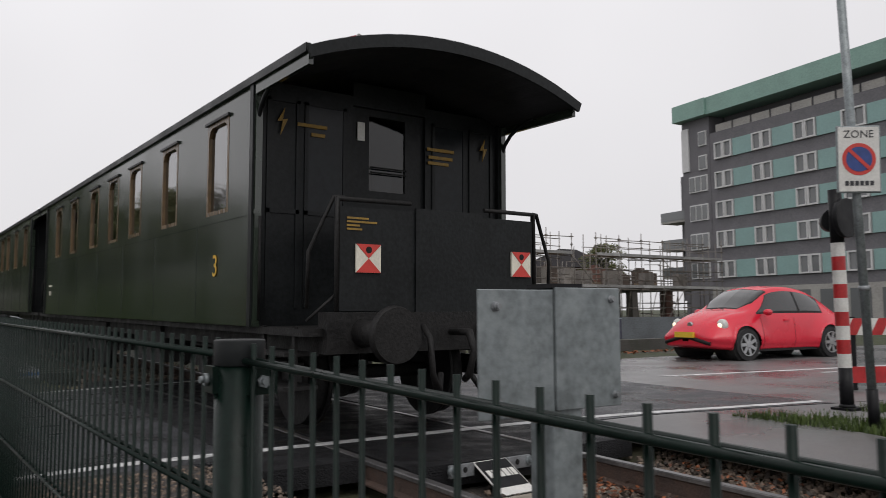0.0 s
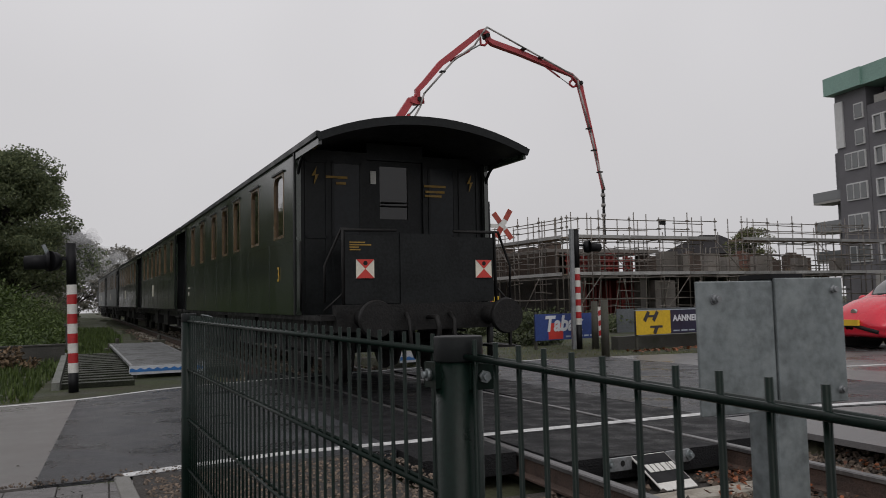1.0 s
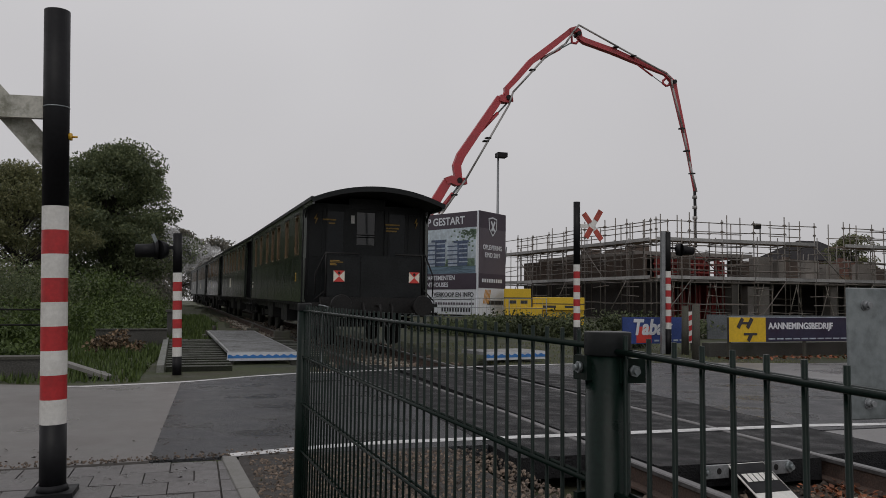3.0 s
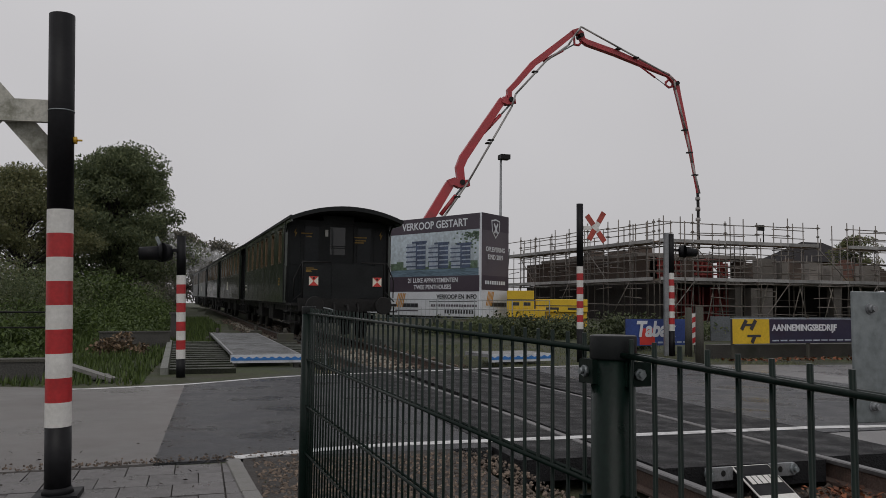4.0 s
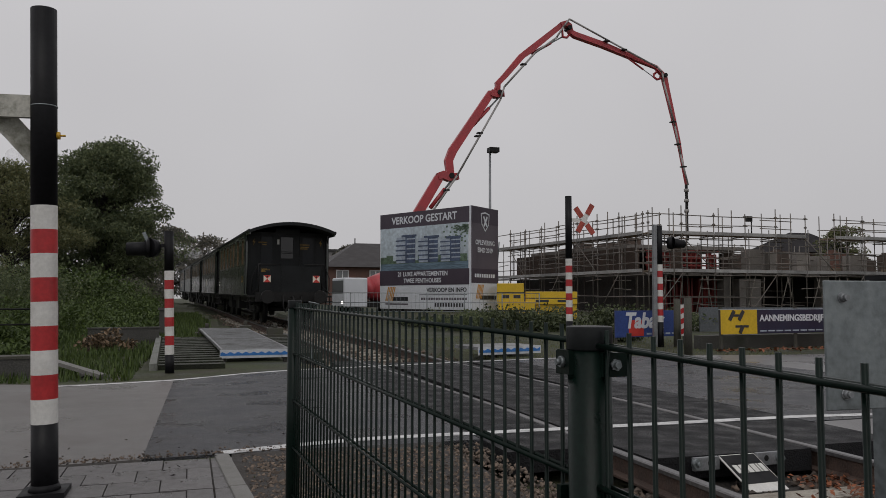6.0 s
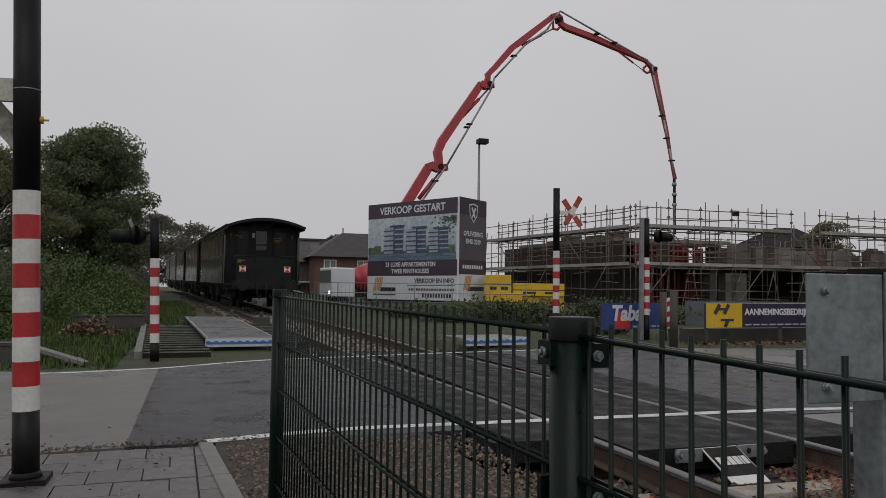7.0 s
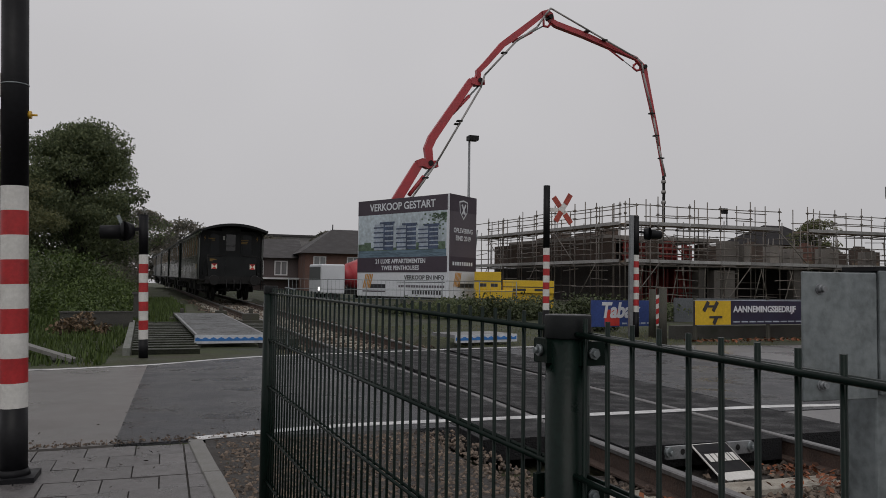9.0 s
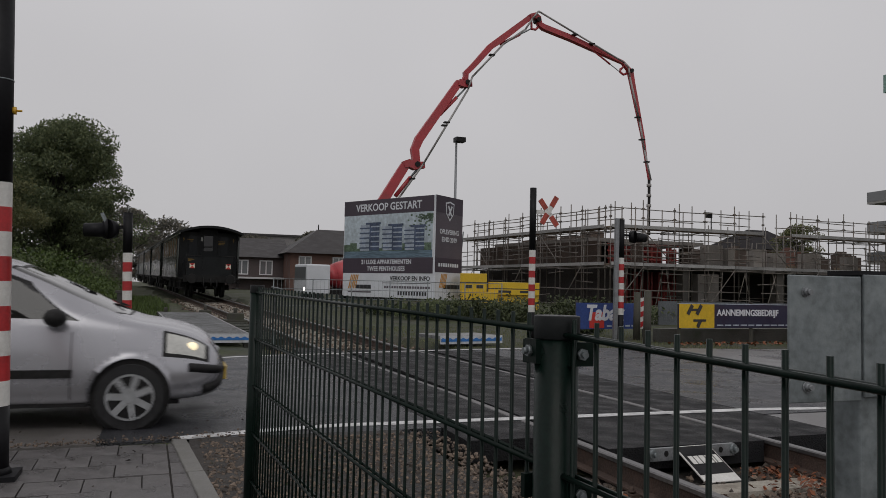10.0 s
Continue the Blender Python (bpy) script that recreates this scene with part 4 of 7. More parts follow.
            for x, z, w in ((-0.98, 1.83, 0.20), (-0.94, 1.80, 0.28), (-1.02, 1.77, 0.12), (-1.01, 1.74, 0.14)):
                part("lettering", Mesh().box((x - w / 2 + 0.06, -0.018, z - 0.008), (x + w / 2 + 0.06, -0.011, z + 0.008)), FADEDYELLOW, c, "small yellow lettering")
            for s in (-1, 1):
                zz = [(s * 1.16 + a, 2.78 + b) for a, b in ((0.02, 0.13), (-0.05, 0.0), (0.0, 0.01), (-0.02, -0.12), (0.05, 0.03), (0.0, 0.02))]
                part("warning_flash", Mesh().prism(zz, 0.945, 0.955, "y"), FADEDYELLOW, c, "yellow lightning flash")
            part("notice", Mesh().box((-0.36, 1.0, 2.72), (-0.28, 1.012, 2.9)), WHITE, c, "small white notice")
    if signs:
        for s, ang in ((-1, -90),):
            text_part("class_number", "3", 0.30, pose(-1.44, 1.86, 1.40, 90, 0, -90), YELLOW, c, "yellow class number", 0.002)
        part("marking", Mesh().box((-1.442, 11.0, 1.46), (-1.432, 11.25, 1.50)).box((-1.442, 11.1, 1.3), (-1.432, 11.2, 1.38)), SIGNWHITE, c, "small white marking")
    else:
        part("marking", Mesh().box((-1.442, 6.9, 1.35), (-1.432, 7.25, 1.75)), SIGNWHITE, c, "white route board")
    return c


def make_loco():
    """The steam engine at the head of the train."""
    e = thing("steam_locomotive", "black steam locomotive at the head of the train", "locomotive")
    part("frame", Mesh().box((-1.1, 0.2, 0.8), (1.1, 9.6, 1.15)), UNDER, e)
    part("boiler", Mesh().rod((0, 3.2, 2.25), (0, 9.3, 2.25), 0.72, n=28), BLACK, e)
    part("smokebox", Mesh().rod((0, 8.2, 2.25), (0, 9.6, 2.25), 0.76, n=28), UNDER, e)
    g = Mesh().rod((0, 8.9, 2.9), (0, 8.9, 3.6), 0.2, 0.22, n=18)
    g.rod((0, 8.9, 3.55), (0, 8.9, 3.7), 0.27, 0.27, n=18)
    part("chimney", g, UNDER, e)
    part("dome", Mesh().ball((0, 6.3, 2.95), 0.36, 16, 10), BLACK, e)
    g = Mesh().box((-1.3, 1.0, 1.15), (-1.24, 3.2, 3.2)).box((1.24, 1.0, 1.15), (1.3, 3.2, 3.2)).box((-1.3, 3.14, 1.15), (1.3, 3.2, 3.2))
    g.prism(arch(1.4, 3.15, 0.35) + [(1.3, 3.1), (-1.3, 3.1)], 0.7, 3.4, "y")
    part("cab", g, BLACK, e)
    part("bunker", Mesh().box((-1.25, 0.0, 1.15), (1.25, 1.0, 2.3)), BLACK, e)
    for s in (-1, 1):
        part("side_tank", Mesh().box((min(s * 0.75, s * 1.28), 3.2, 1.3), (max(s * 0.75, s * 1.28), 7.0, 2.3)), BLACK, e)
    for y in (2.2, 4.4, 6.2, 8.2):
        wheelset("wheelset", e, y, 0.55)
    return e


COACH_ROWS = [0.0, 12.9, 25.8, 38.7, 51.6, 64.5]
rear_coach = make_coach("dark green vintage railway coach with open end platform", COACH, COACHROOF, True)
second = make_coach("dark green vintage railway coach in the train", COACH, COACHROOF, False)
third = copy_thing(second, pose(0, 0, 0))
grey_coach = make_coach("grey vintage railway coach with pale roof", COACHGREY, COACHGREY, False)
fifth = copy_thing(grey_coach, pose(0, 0, 0))
loco = make_loco()
TRAIN = list(zip((rear_coach, second, third, grey_coach, fifth, loco), COACH_ROWS))


# ---- deflector plate between the rails ----
def build_deflector():
    d = thing("deflector_plate", "black and white deflector plate bolted between the rails", "deflector plate", pose(0.755, -1.07, 0.0, 0, 0, 3) @ Matrix.Diagonal((0.83, 0.95, 1, 1)))
    tilt = pose(0, 0, 0, 27, 0, 0)
    def face(name, a, b, m, label=""):
        ob = part(name, Mesh().box(a, b), m, d, label)
        ob.matrix_local = tilt
        return ob
    bevel(face("plate", (-0.19, -0.40, -0.012), (0.19, 0.0, 0.0), WHITE), 0.004)
    face("black_panel", (-0.178, -0.10, 0.0), (0.178, -0.012, 0.003), BLACK, "black painted field")
    face("black_panel", (-0.178, -0.318, 0.0), (0.178, -0.225, 0.003), BLACK, "black painted field")
    face("black_panel", (-0.178, -0.225, 0.0), (0.178, -0.10, 0.002), BLACK, "black painted field")
    x = -0.15
    for w, h in ((0.045, 0.085), (0.045, 0.085), (0.05, 0.085), (0.05, 0.085), (0.018, 0.085), (0.04, 0.085)):
        face("white_block", (x, -0.208, 0.003), (x + w, -0.208 + h, 0.006), WHITE, "plain white block of a mark")
        x += w + 0.012
    for s in (-1, 1):
        part("bracket", Mesh().box((s * 0.33 - 0.13, -0.03, -0.09), (s * 0.33 + 0.13, 0.0, 0.0)), GALV_DARK, d)
        g = Mesh().rod((s * 0.44, -0.01, -0.04), (s * 0.44, -0.05, -0.04), 0.038, n=12)
        g.rod((s * 0.44, -0.05, -0.04), (s * 0.44, -0.08, -0.04), 0.02, n=6)
        part("bolt", g, GALV, d, "galvanised bolt")
        part("hole", Mesh().rod((s * 0.30, -0.031, -0.04), (s * 0.30, -0.035, -0.04), 0.022, n=12), UNDER, d)


build_deflector()
build_bed()


# ---- far side of the road: trespass grid, walkway, boards, low walls ----
TIMBER = mat("weathered_timber", (0.055, 0.052, 0.042), 0.7, var=0.3, scale=4, fine=60, bump=0.3, dirt=((0.05, 0.06, 0.03), 0.6))
MOSSY = mat("wet_mossy_timber", (0.016, 0.018, 0.012), 0.75, var=0.5, scale=3, fine=40, bump=0.4, dirt=((0.022, 0.032, 0.012), 0.7), spec=0.12)
SLATTOP = mat("worn_slat_top", (0.16, 0.165, 0.15), 0.7, var=0.3, scale=5, fine=60, bump=0.3, dirt=((0.05, 0.06, 0.035), 0.7))
GRATE = mat("walkway_grating", (0.21, 0.215, 0.22), 0.5, var=0.35, scale=4, fine=60, bump=0.4, wet=0.2, dirt=((0.07, 0.07, 0.065), 0.8))
BLUE = mat("blue_paint", (0.03, 0.16, 0.45), 0.45, var=0.15, scale=6, fine=60, bump=0.05)
BOARDWHITE = mat("white_board", (0.55, 0.57, 0.60), 0.5, var=0.1, scale=6, fine=60, bump=0.05, dirt=((0.3, 0.3, 0.3), 0.5))
DARKWALL = mat("dark_damp_concrete", (0.06, 0.058, 0.052), 0.7, var=0.35, scale=2.5, fine=40, bump=0.4, dirt=((0.03, 0.035, 0.02), 0.8))


def build_far_side():
    def trespass_grid(m, x0, x1, rows, beam, label):
        """Sharp upright boards laid across, with worn pale tops."""
        grid = thing("trespass_grid", label, "trespass grid", m, "trespass grids beside the track")
        deep = rows * 0.46
        for i in range(rows):
            y = 0.15 + i * 0.46
            g = Mesh().add([(x, y + a, b) for x in (x0, x1) for a, b in ((-0.05, 0), (0.05, 0), (0.014, 0.13), (-0.014, 0.13))],
                           [(0, 1, 2, 3), (7, 6, 5, 4), (0, 4, 5, 1), (1, 5, 6, 2), (2, 6, 7, 3), (3, 7, 4, 0)])
            part("slat", g, MOSSY, grid)
            part("slat_edge", Mesh().box((x0, y - 0.016, 0.13), (x1, y + 0.016, 0.146)), SLATTOP, grid, "pale worn top edge")
        if beam:
            part("side_beam", Mesh().box((x0 - 0.13, 0, -0.02), (x0 - 0.02, deep, 0.17)), SLATTOP, grid, "pale weathered side beam")
        part("bed", Mesh().box((x0, 0, -0.06), (x1, deep, -0.02)), MOSSY, grid)

    trespass_grid(pose(-3.20, 7.05, -0.075, 1.0, 0, 2.5), -0.42, 0.60, 15, True, "weathered timber trespass grid beside the walkway")
    trespass_grid(pose(-1.36, 8.75, -0.04, 1.0, 0, 3.6), 0.0, 0.58, 13, False, "dark timber trespass grid beside the rails")
    wk = thing("walkway", "pale ribbed walkway slab with a blue and white front board", "walkway", pose(-2.06, 8.35, 0.0, 1.0, 0, 3.6))
    g = Mesh().box((-0.60, 0, 0.17), (0.60, 6.8, 0.215))
    k = 0.1
    while k < 6.7:
        g.box((-0.56, k, 0.214), (0.56, k + 0.03, 0.222))
        k += 0.14
    part("deck", g, GRATE, wk)
    part("front_board", Mesh().box((-0.62, -0.03, 0.06), (0.64, 0.0, 0.205)), BOARDWHITE, wk, "white front board")
    g = Mesh()
    n = 40
    top = [(-0.61 + 1.24 * i / n, 0.125 + 0.03 + 0.016 * math.sin(i * 1.45)) for i in range(n + 1)]
    g.prism([(0.63, 0.105), (-0.61, 0.105)] + top, -0.036, -0.03, "y")
    part("blue_wave", g, BLUE, wk, "blue wave stripe")
    for x in (-0.55, 0.55):
        for y in (0.1, 3.4, 6.6):
            part("leg", Mesh().box((x - 0.05, y - 0.05, -0.1), (x + 0.05, y + 0.05, 0.17)), DARKWALL, wk)
    kb = thing("walkway", "short white slab with a blue wave beside the rails", "walkway", pose(2.0, 7.95, 0, 0, 0, 12))
    part("deck", Mesh().box((0, 0, 0.14), (1.4, 0.9, 0.2)), GRATE, kb)
    part("front_board", Mesh().box((-0.01, -0.03, 0.05), (1.42, 0.0, 0.2)), BOARDWHITE, kb, "white front board")
    top = [(1.4 * i / n, 0.15 + 0.016 * math.sin(i * 1.45)) for i in range(n + 1)]
    part("blue_wave", Mesh().prism([(1.4, 0.095), (0, 0.095)] + top, -0.036, -0.03, "y"), BLUE, kb, "blue wave stripe")
    # lineside boxes on the walkway's far end
    for x, y, w, h in ((-2.9, 15.2, 0.42, 0.13), (-1.9, 15.8, 0.30, 0.17), (-1.3, 13.6, 0.38, 0.18)):
        g = Mesh().box((-w / 2, -0.2, 0), (w / 2, 0.2, h)).rod((0, 0, h), (0, 0, h + 0.12), 0.05, n=8).box((-w * 0.7, -0.26, -0.05), (w * 0.7, 0.26, 0.02))
        bevel(solid("point_machine", g, TIMBER, "small dark lineside machine box beside the track", "machine box", "lineside boxes", m=pose(x, y, 0.21)), 0.01)
    g = Mesh().box((-0.13, -0.13, 0), (0.13, 0.13, 0.75)).box((-0.17, -0.17, 0.75), (0.17, 0.17, 0.81))
    solid("marker_post", g, DARKWALL, "dark weathered marker post in the grass", "post", m=pose(-3.95, 15.6, 0.05))
    # low abutment wall with railing, and sloping copings
    w = thing("abutment", "dark damp low concrete wall with metal railing", "low wall", pose(-5.25, 6.25, 0, 0, 0, 2))
    part("wall", Mesh().box((-8, 0, -0.1), (0, 0.3, 0.26)), DARKWALL, w)
    part("coping", Mesh().box((-8, -0.02, 0.26), (0.02, 0.33, 0.30)), TIMBER, w)
    ob = part("sloping_coping", Mesh().beam((0.05, 0.15, 0.28), (0.95, -0.3, 0.02), 0.16, 0.05), KERB, w)
    for x in np.arange(-7.5, 0, 0.9):
        part("rail_post", Mesh().rod((x, 2.6, 0.1), (x, 2.6, 0.95), 0.018, n=6), UNDER, w)
    for z in (0.92, 0.66):
        part("handrail", Mesh().rod((-7.6, 2.6, z), (-0.2, 2.6, z), 0.016, n=6), UNDER, w)
    part("end_post", Mesh().box((-0.12, 2.4, 0), (0.0, 2.55, 1.0)), TIMBER, w)
    g = Mesh().box((-1.5, 0, 0), (0, 0.12, 0.42)).box((-1.52, -0.02, 0.42), (0.02, 0.15, 0.45))
    solid("culvert_wall", g, DARKWALL, "dark weathered retaining wall among dry stalks", "retaining wall", m=pose(-3.95, 13.2, 0, 0, 0, 12))
    g = Mesh().add([(-0.16, -0.1, 0), (0.16, -0.12, 0), (0.15, 0.1, 0), (-0.15, 0.12, 0), (-0.11, -0.06, 0.07), (0.1, -0.07, 0.08), (0.09, 0.06, 0.07), (-0.09, 0.07, 0.08)],
                   [(0, 3, 2, 1), (4, 5, 6, 7), (0, 1, 5, 4), (1, 2, 6, 5), (2, 3, 7, 6), (3, 0, 4, 7)])
    solid("boulder", g, KERB, "pale flat stone lying in the grass", "stone", m=pose(-4.5, 6.35, 0))


build_far_side()


# ---- foliage ----
def leaves(g, rnd, c, spread, count, size, flat=1.0):
    """Small leaf clumps around a point: pairs of crossed blades."""
    for _ in range(count):
        while True:
            v = Vector((rnd.uniform(-1, 1), rnd.uniform(-1, 1), rnd.uniform(-1, 1)))
            if v.length < 1 and rnd.random() > 0.55 * v.length:
                break
        p = Vector(c) + Vector((v.x * spread[0], v.y * spread[1], v.z * spread[2]))
        r = rnd.uniform(*size)
        rot = Euler((rnd.uniform(-1.2, 1.2), rnd.uniform(-1.2, 1.2), rnd.uniform(0, 6.3))).to_matrix()
        a = [rot @ Vector(q) * r + p for q in ((-1, 0, 0), (-0.1, -0.5, 0.2), (1, 0, 0), (-0.1, 0.5, 0.2))]
        g.add(a, [(0, 1, 2), (0, 2, 3)])


def tree(name, m, height, radius, trunk, foliage, label, seed, clumps=42, per=150, size=(0.10, 0.2), low=0.3):
    rnd = random.Random(seed)
    t = thing(name, label, "tree", m)
    g = Mesh()
    pts = [Vector((rnd.gauss(0, 0.12) * k, rnd.gauss(0, 0.12) * k, height * 0.8 * k / 5)) for k in range(6)]
    for i in range(5):
        g.rod(pts[i], pts[i + 1], 0.032 * height * (1 - i / 5.5), 0.032 * height * (1 - (i + 1) / 5.5), n=8)
    crown = Mesh()
    for k in range(clumps):
        h = low + (1 - low) * rnd.random() ** 0.8
        w = radius * math.sin(math.pi * min(1, 0.16 + 0.80 * (h - low) / (1 - low) * 0.98)) ** 0.7 * rnd.uniform(0.25, 1.0)
        a = rnd.uniform(0, 6.3)
        c = Vector((math.cos(a) * w, math.sin(a) * w, height * h * 0.95))
        b = pts[min(4, int(h * 4.2))]
        g.rod(b, b.lerp(c, 0.55) + Vector((0, 0, 0.15)), 0.009 * height * (1.1 - h), 0.004 * height, n=5, cap=False)
        g.rod(b.lerp(c, 0.55) + Vector((0, 0, 0.15)), c, 0.004 * height, 0.0012 * height, n=4, cap=False)
        s = radius * rnd.uniform(0.14, 0.30)
        leaves(crown, rnd, c, (s, s, s * 0.75), per, size)
    part("trunk", g, trunk, t, "dark branching trunk")
    part("crown", crown, foliage, t, "crown of small leaves")
    return t


def shrub(name, m, spread, count, size, foliage, label, seed, category="bush"):
    rnd = random.Random(seed)
    g = Mesh()
    for _ in range(max(3, count // 90)):
        c = (rnd.uniform(-0.8, 0.8) * spread[0], rnd.uniform(-0.8, 0.8) * spread[1], spread[2] * rnd.uniform(0.15, 0.7))
        k = rnd.uniform(0.25, 0.5)
        leaves(g, rnd, c, (spread[0] * k, spread[1] * k, spread[2] * k), 90, size)
        g.rod((c[0] * 0.6, c[1] * 0.6, -0.05), c, 0.02, 0.008, n=4, cap=False)
    return solid(name, g, foliage, label, category, m=m)


BARK = mat("bark", (0.035, 0.030, 0.026), 0.85, var=0.4, scale=3, fine=30, bump=0.6)
LEAF_A = leaf_mat("leaf_green", (0.122, 0.160, 0.090), 0.35, thin=0.42)
LEAF_B = leaf_mat("leaf_olive", (0.15, 0.172, 0.09), 0.3, thin=0.42)
# distance haze is painted in: paler, greyer leaves for the farther trees and bushes
LEAF_C = leaf_mat("leaf_hazed", (0.155, 0.162, 0.142), 0.3, thin=0.45)
LEAF_D = leaf_mat("leaf_fresh", (0.056, 0.092, 0.026), 0.4, thin=0.15)
LEAF_E = leaf_mat("leaf_hedge", (0.040, 0.056, 0.026), 0.5)
DRY = leaf_mat("dry_stalk", (0.115, 0.09, 0.062), 0.6)

tree("tree", pose(-9.0, 45, 0.4), 10.2, 4.45, BARK, LEAF_A, "tall full tree with dense dark green autumn leaves", 1, 170, 420, (0.07, 0.135), 0.10)
tree("tree", pose(-12.6, 38, 0.3), 7.6, 3.6, BARK, LEAF_B, "willow-like tree with olive yellowing leaves", 2, 120, 260, (0.05, 0.11), 0.05)
tree("tree", pose(-15.5, 33, 0.3), 6.8, 3.2, BARK, LEAF_A, "leafy tree with dull green leaves", 3, 90, 130, (0.06, 0.14), 0.05)
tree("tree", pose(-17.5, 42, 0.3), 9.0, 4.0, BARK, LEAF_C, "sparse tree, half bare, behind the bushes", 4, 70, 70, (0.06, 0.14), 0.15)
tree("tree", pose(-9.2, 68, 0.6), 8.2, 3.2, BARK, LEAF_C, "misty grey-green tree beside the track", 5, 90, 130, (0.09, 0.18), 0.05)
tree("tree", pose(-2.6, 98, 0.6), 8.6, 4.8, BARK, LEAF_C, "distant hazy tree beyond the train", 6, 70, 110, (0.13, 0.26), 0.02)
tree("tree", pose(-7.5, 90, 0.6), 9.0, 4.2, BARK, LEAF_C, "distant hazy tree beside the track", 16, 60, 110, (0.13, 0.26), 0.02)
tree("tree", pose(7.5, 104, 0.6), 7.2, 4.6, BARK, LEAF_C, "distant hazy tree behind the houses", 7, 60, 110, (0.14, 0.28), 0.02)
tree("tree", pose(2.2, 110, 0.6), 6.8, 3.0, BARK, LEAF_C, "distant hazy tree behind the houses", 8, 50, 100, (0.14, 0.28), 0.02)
tree("tree", pose(51.2, 49, 0.0), 7.8, 2.8, BARK, LEAF_B, "olive tree behind the scaffolding", 19, 50, 110, (0.08, 0.16), 0.2)
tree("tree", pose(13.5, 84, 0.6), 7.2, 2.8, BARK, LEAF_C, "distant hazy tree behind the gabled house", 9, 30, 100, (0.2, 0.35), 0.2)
for i, (x, y, sx, sy, sz, f, lab) in enumerate((
        (-11.5, 27, 4.0, 3.0, 2.6, LEAF_A, "dense dark green bush on the bank"),
        (-8.3, 31, 2.6, 3.0, 2.3, LEAF_D, "fresh green bush beside the track"),
        (-7.4, 36, 2.0, 3.5, 1.8, LEAF_A, "dark green bush beside the track"),
        (-15.0, 22, 3.5, 3.0, 2.2, LEAF_D, "low green bush on the bank"),
        (-10.0, 20, 3.0, 2.6, 1.1, LEAF_D, "low fresh green shrub and nettles"),
        (-7.0, 23, 2.2, 2.6, 1.2, LEAF_D, "low fresh green shrub and nettles"),
        (-12.0, 15, 3.4, 2.4, 0.9, LEAF_D, "low fresh green shrub and nettles"),
        (-7.0, 42, 1.6, 4.0, 2.0, LEAF_C, "green bush beside the track, paled for haze"),
        (-7.6, 54, 1.8, 5.0, 2.6, LEAF_C, "green bush beside the track, paled for haze"),
        (-4.75, 11.6, 0.6, 0.7, 0.5, DRY, "dry brown stalks and seed heads"),
        (-6.8, 12.4, 0.9, 1.0, 0.7, LEAF_D, "fresh green nettles in the grass"))):
    shrub("bush", pose(x, y, ground_z(x, y)), (sx, sy, sz), int(1300 * sx * max(1, sz)), (0.03, 0.075) if y < 30 else (0.05, 0.11), f, lab, 30 + i)
for i, (x, y, sx, sy, sz) in enumerate(((-5.2, 15.5, 0.9, 1.2, 0.6), (-6.2, 17.5, 1.2, 1.5, 0.9), (-5.0, 19.5, 0.9, 1.6, 0.7), (-5.4, 23, 1.0, 2.0, 0.9), (-5.2, 27, 1.0, 2.2, 1.0), (-5.6, 31, 1.1, 2.4, 1.1), (-4.3, 17.8, 0.5, 0.9, 0.35), (-8.6, 13.0, 1.8, 1.6, 0.6), (-7.0, 9.4, 1.3, 0.9, 0.35))):
    shrub("bush", pose(x, y, ground_z(x, y)), (sx, sy, sz), 1500, (0.03, 0.07), LEAF_D, "fresh green weeds and nettles beside the track", 90 + i)
for i, (x, y, sx, sz) in enumerate(((8.6, 17.5, 1.6, 0.8), (10.2, 17.0, 1.6, 0.85), (6.7, 19.5, 1.5, 0.55), (11.6, 16.5, 1.2, 0.7), (5.0, 20.5, 1.6, 0.4), (7.4, 12.5, 1.0, 0.35), (5.4, 17.7, 1.5, 0.7), (7.0, 17.3, 1.6, 0.85))):
    shrub("bush", pose(x, y, ground_z(x, y)), (sx, 1.2, sz), 2000, (0.035, 0.08), LEAF_E if i % 3 else LEAF_A, "dark low bush beside the building site", 60 + i)


def grass_patch(name, x0, x1, y0, y1, count, h, foliage, label, seed, keep=lambda x, y: True):
    rnd = random.Random(seed)
    g = Mesh()
    made = 0
    while made < count:
        x, y = rnd.uniform(x0, x1), rnd.uniform(y0, y1)
        made += 1
        if not keep(x, y):
            continue
        z = ground_z(x, y) - 0.01
        a, k, b = rnd.uniform(0, 6.3), rnd.uniform(0.5, 1.2) * h, rnd.uniform(0.1, 0.5) * h
        dx, dy = math.cos(a), math.sin(a)
        w = 0.10 * h + 0.004
        g.add([(x - dy * w, y + dx * w, z), (x + dy * w, y - dx * w, z), (x + dx * b, y + dy * b, z + k)], [(0, 1, 2)])
    solid(name, g, foliage, label, "grass", kind="stuff")


grass_patch("grass", -12, -3.9, 5.6, 26, 34000, 0.15, LEAF_D, "wet green grass on the bank", 71, lambda x, y: y > far_edge(x) + 0.25)
grass_patch("grass", -6.5, -2.8, 13.5, 34, 9000, 0.22, LEAF_D, "tall wet grass beside the track", 75, lambda x, y: x < track_x(y) - 2.3 and not (x > -2.9 and y < 16))
grass_patch("grass", -4.2, 9, 5.3, 14, 9000, 0.06, LEAF_B, "thin trodden grass along the road edge", 72, lambda x, y: y > far_edge(x) + 0.06 and abs(x - track_x(y)) > 1.2 and not -3.9 < x < -1.4)
grass_patch("grass", 4.3, 16, -6, -0.5, 9000, 0.07, LEAF_D, "short green grass verge beyond the track", 73, lambda x, y: y < near_edge(x) - 0.08 - 0.3 * abs(math.sin(x * 2)))
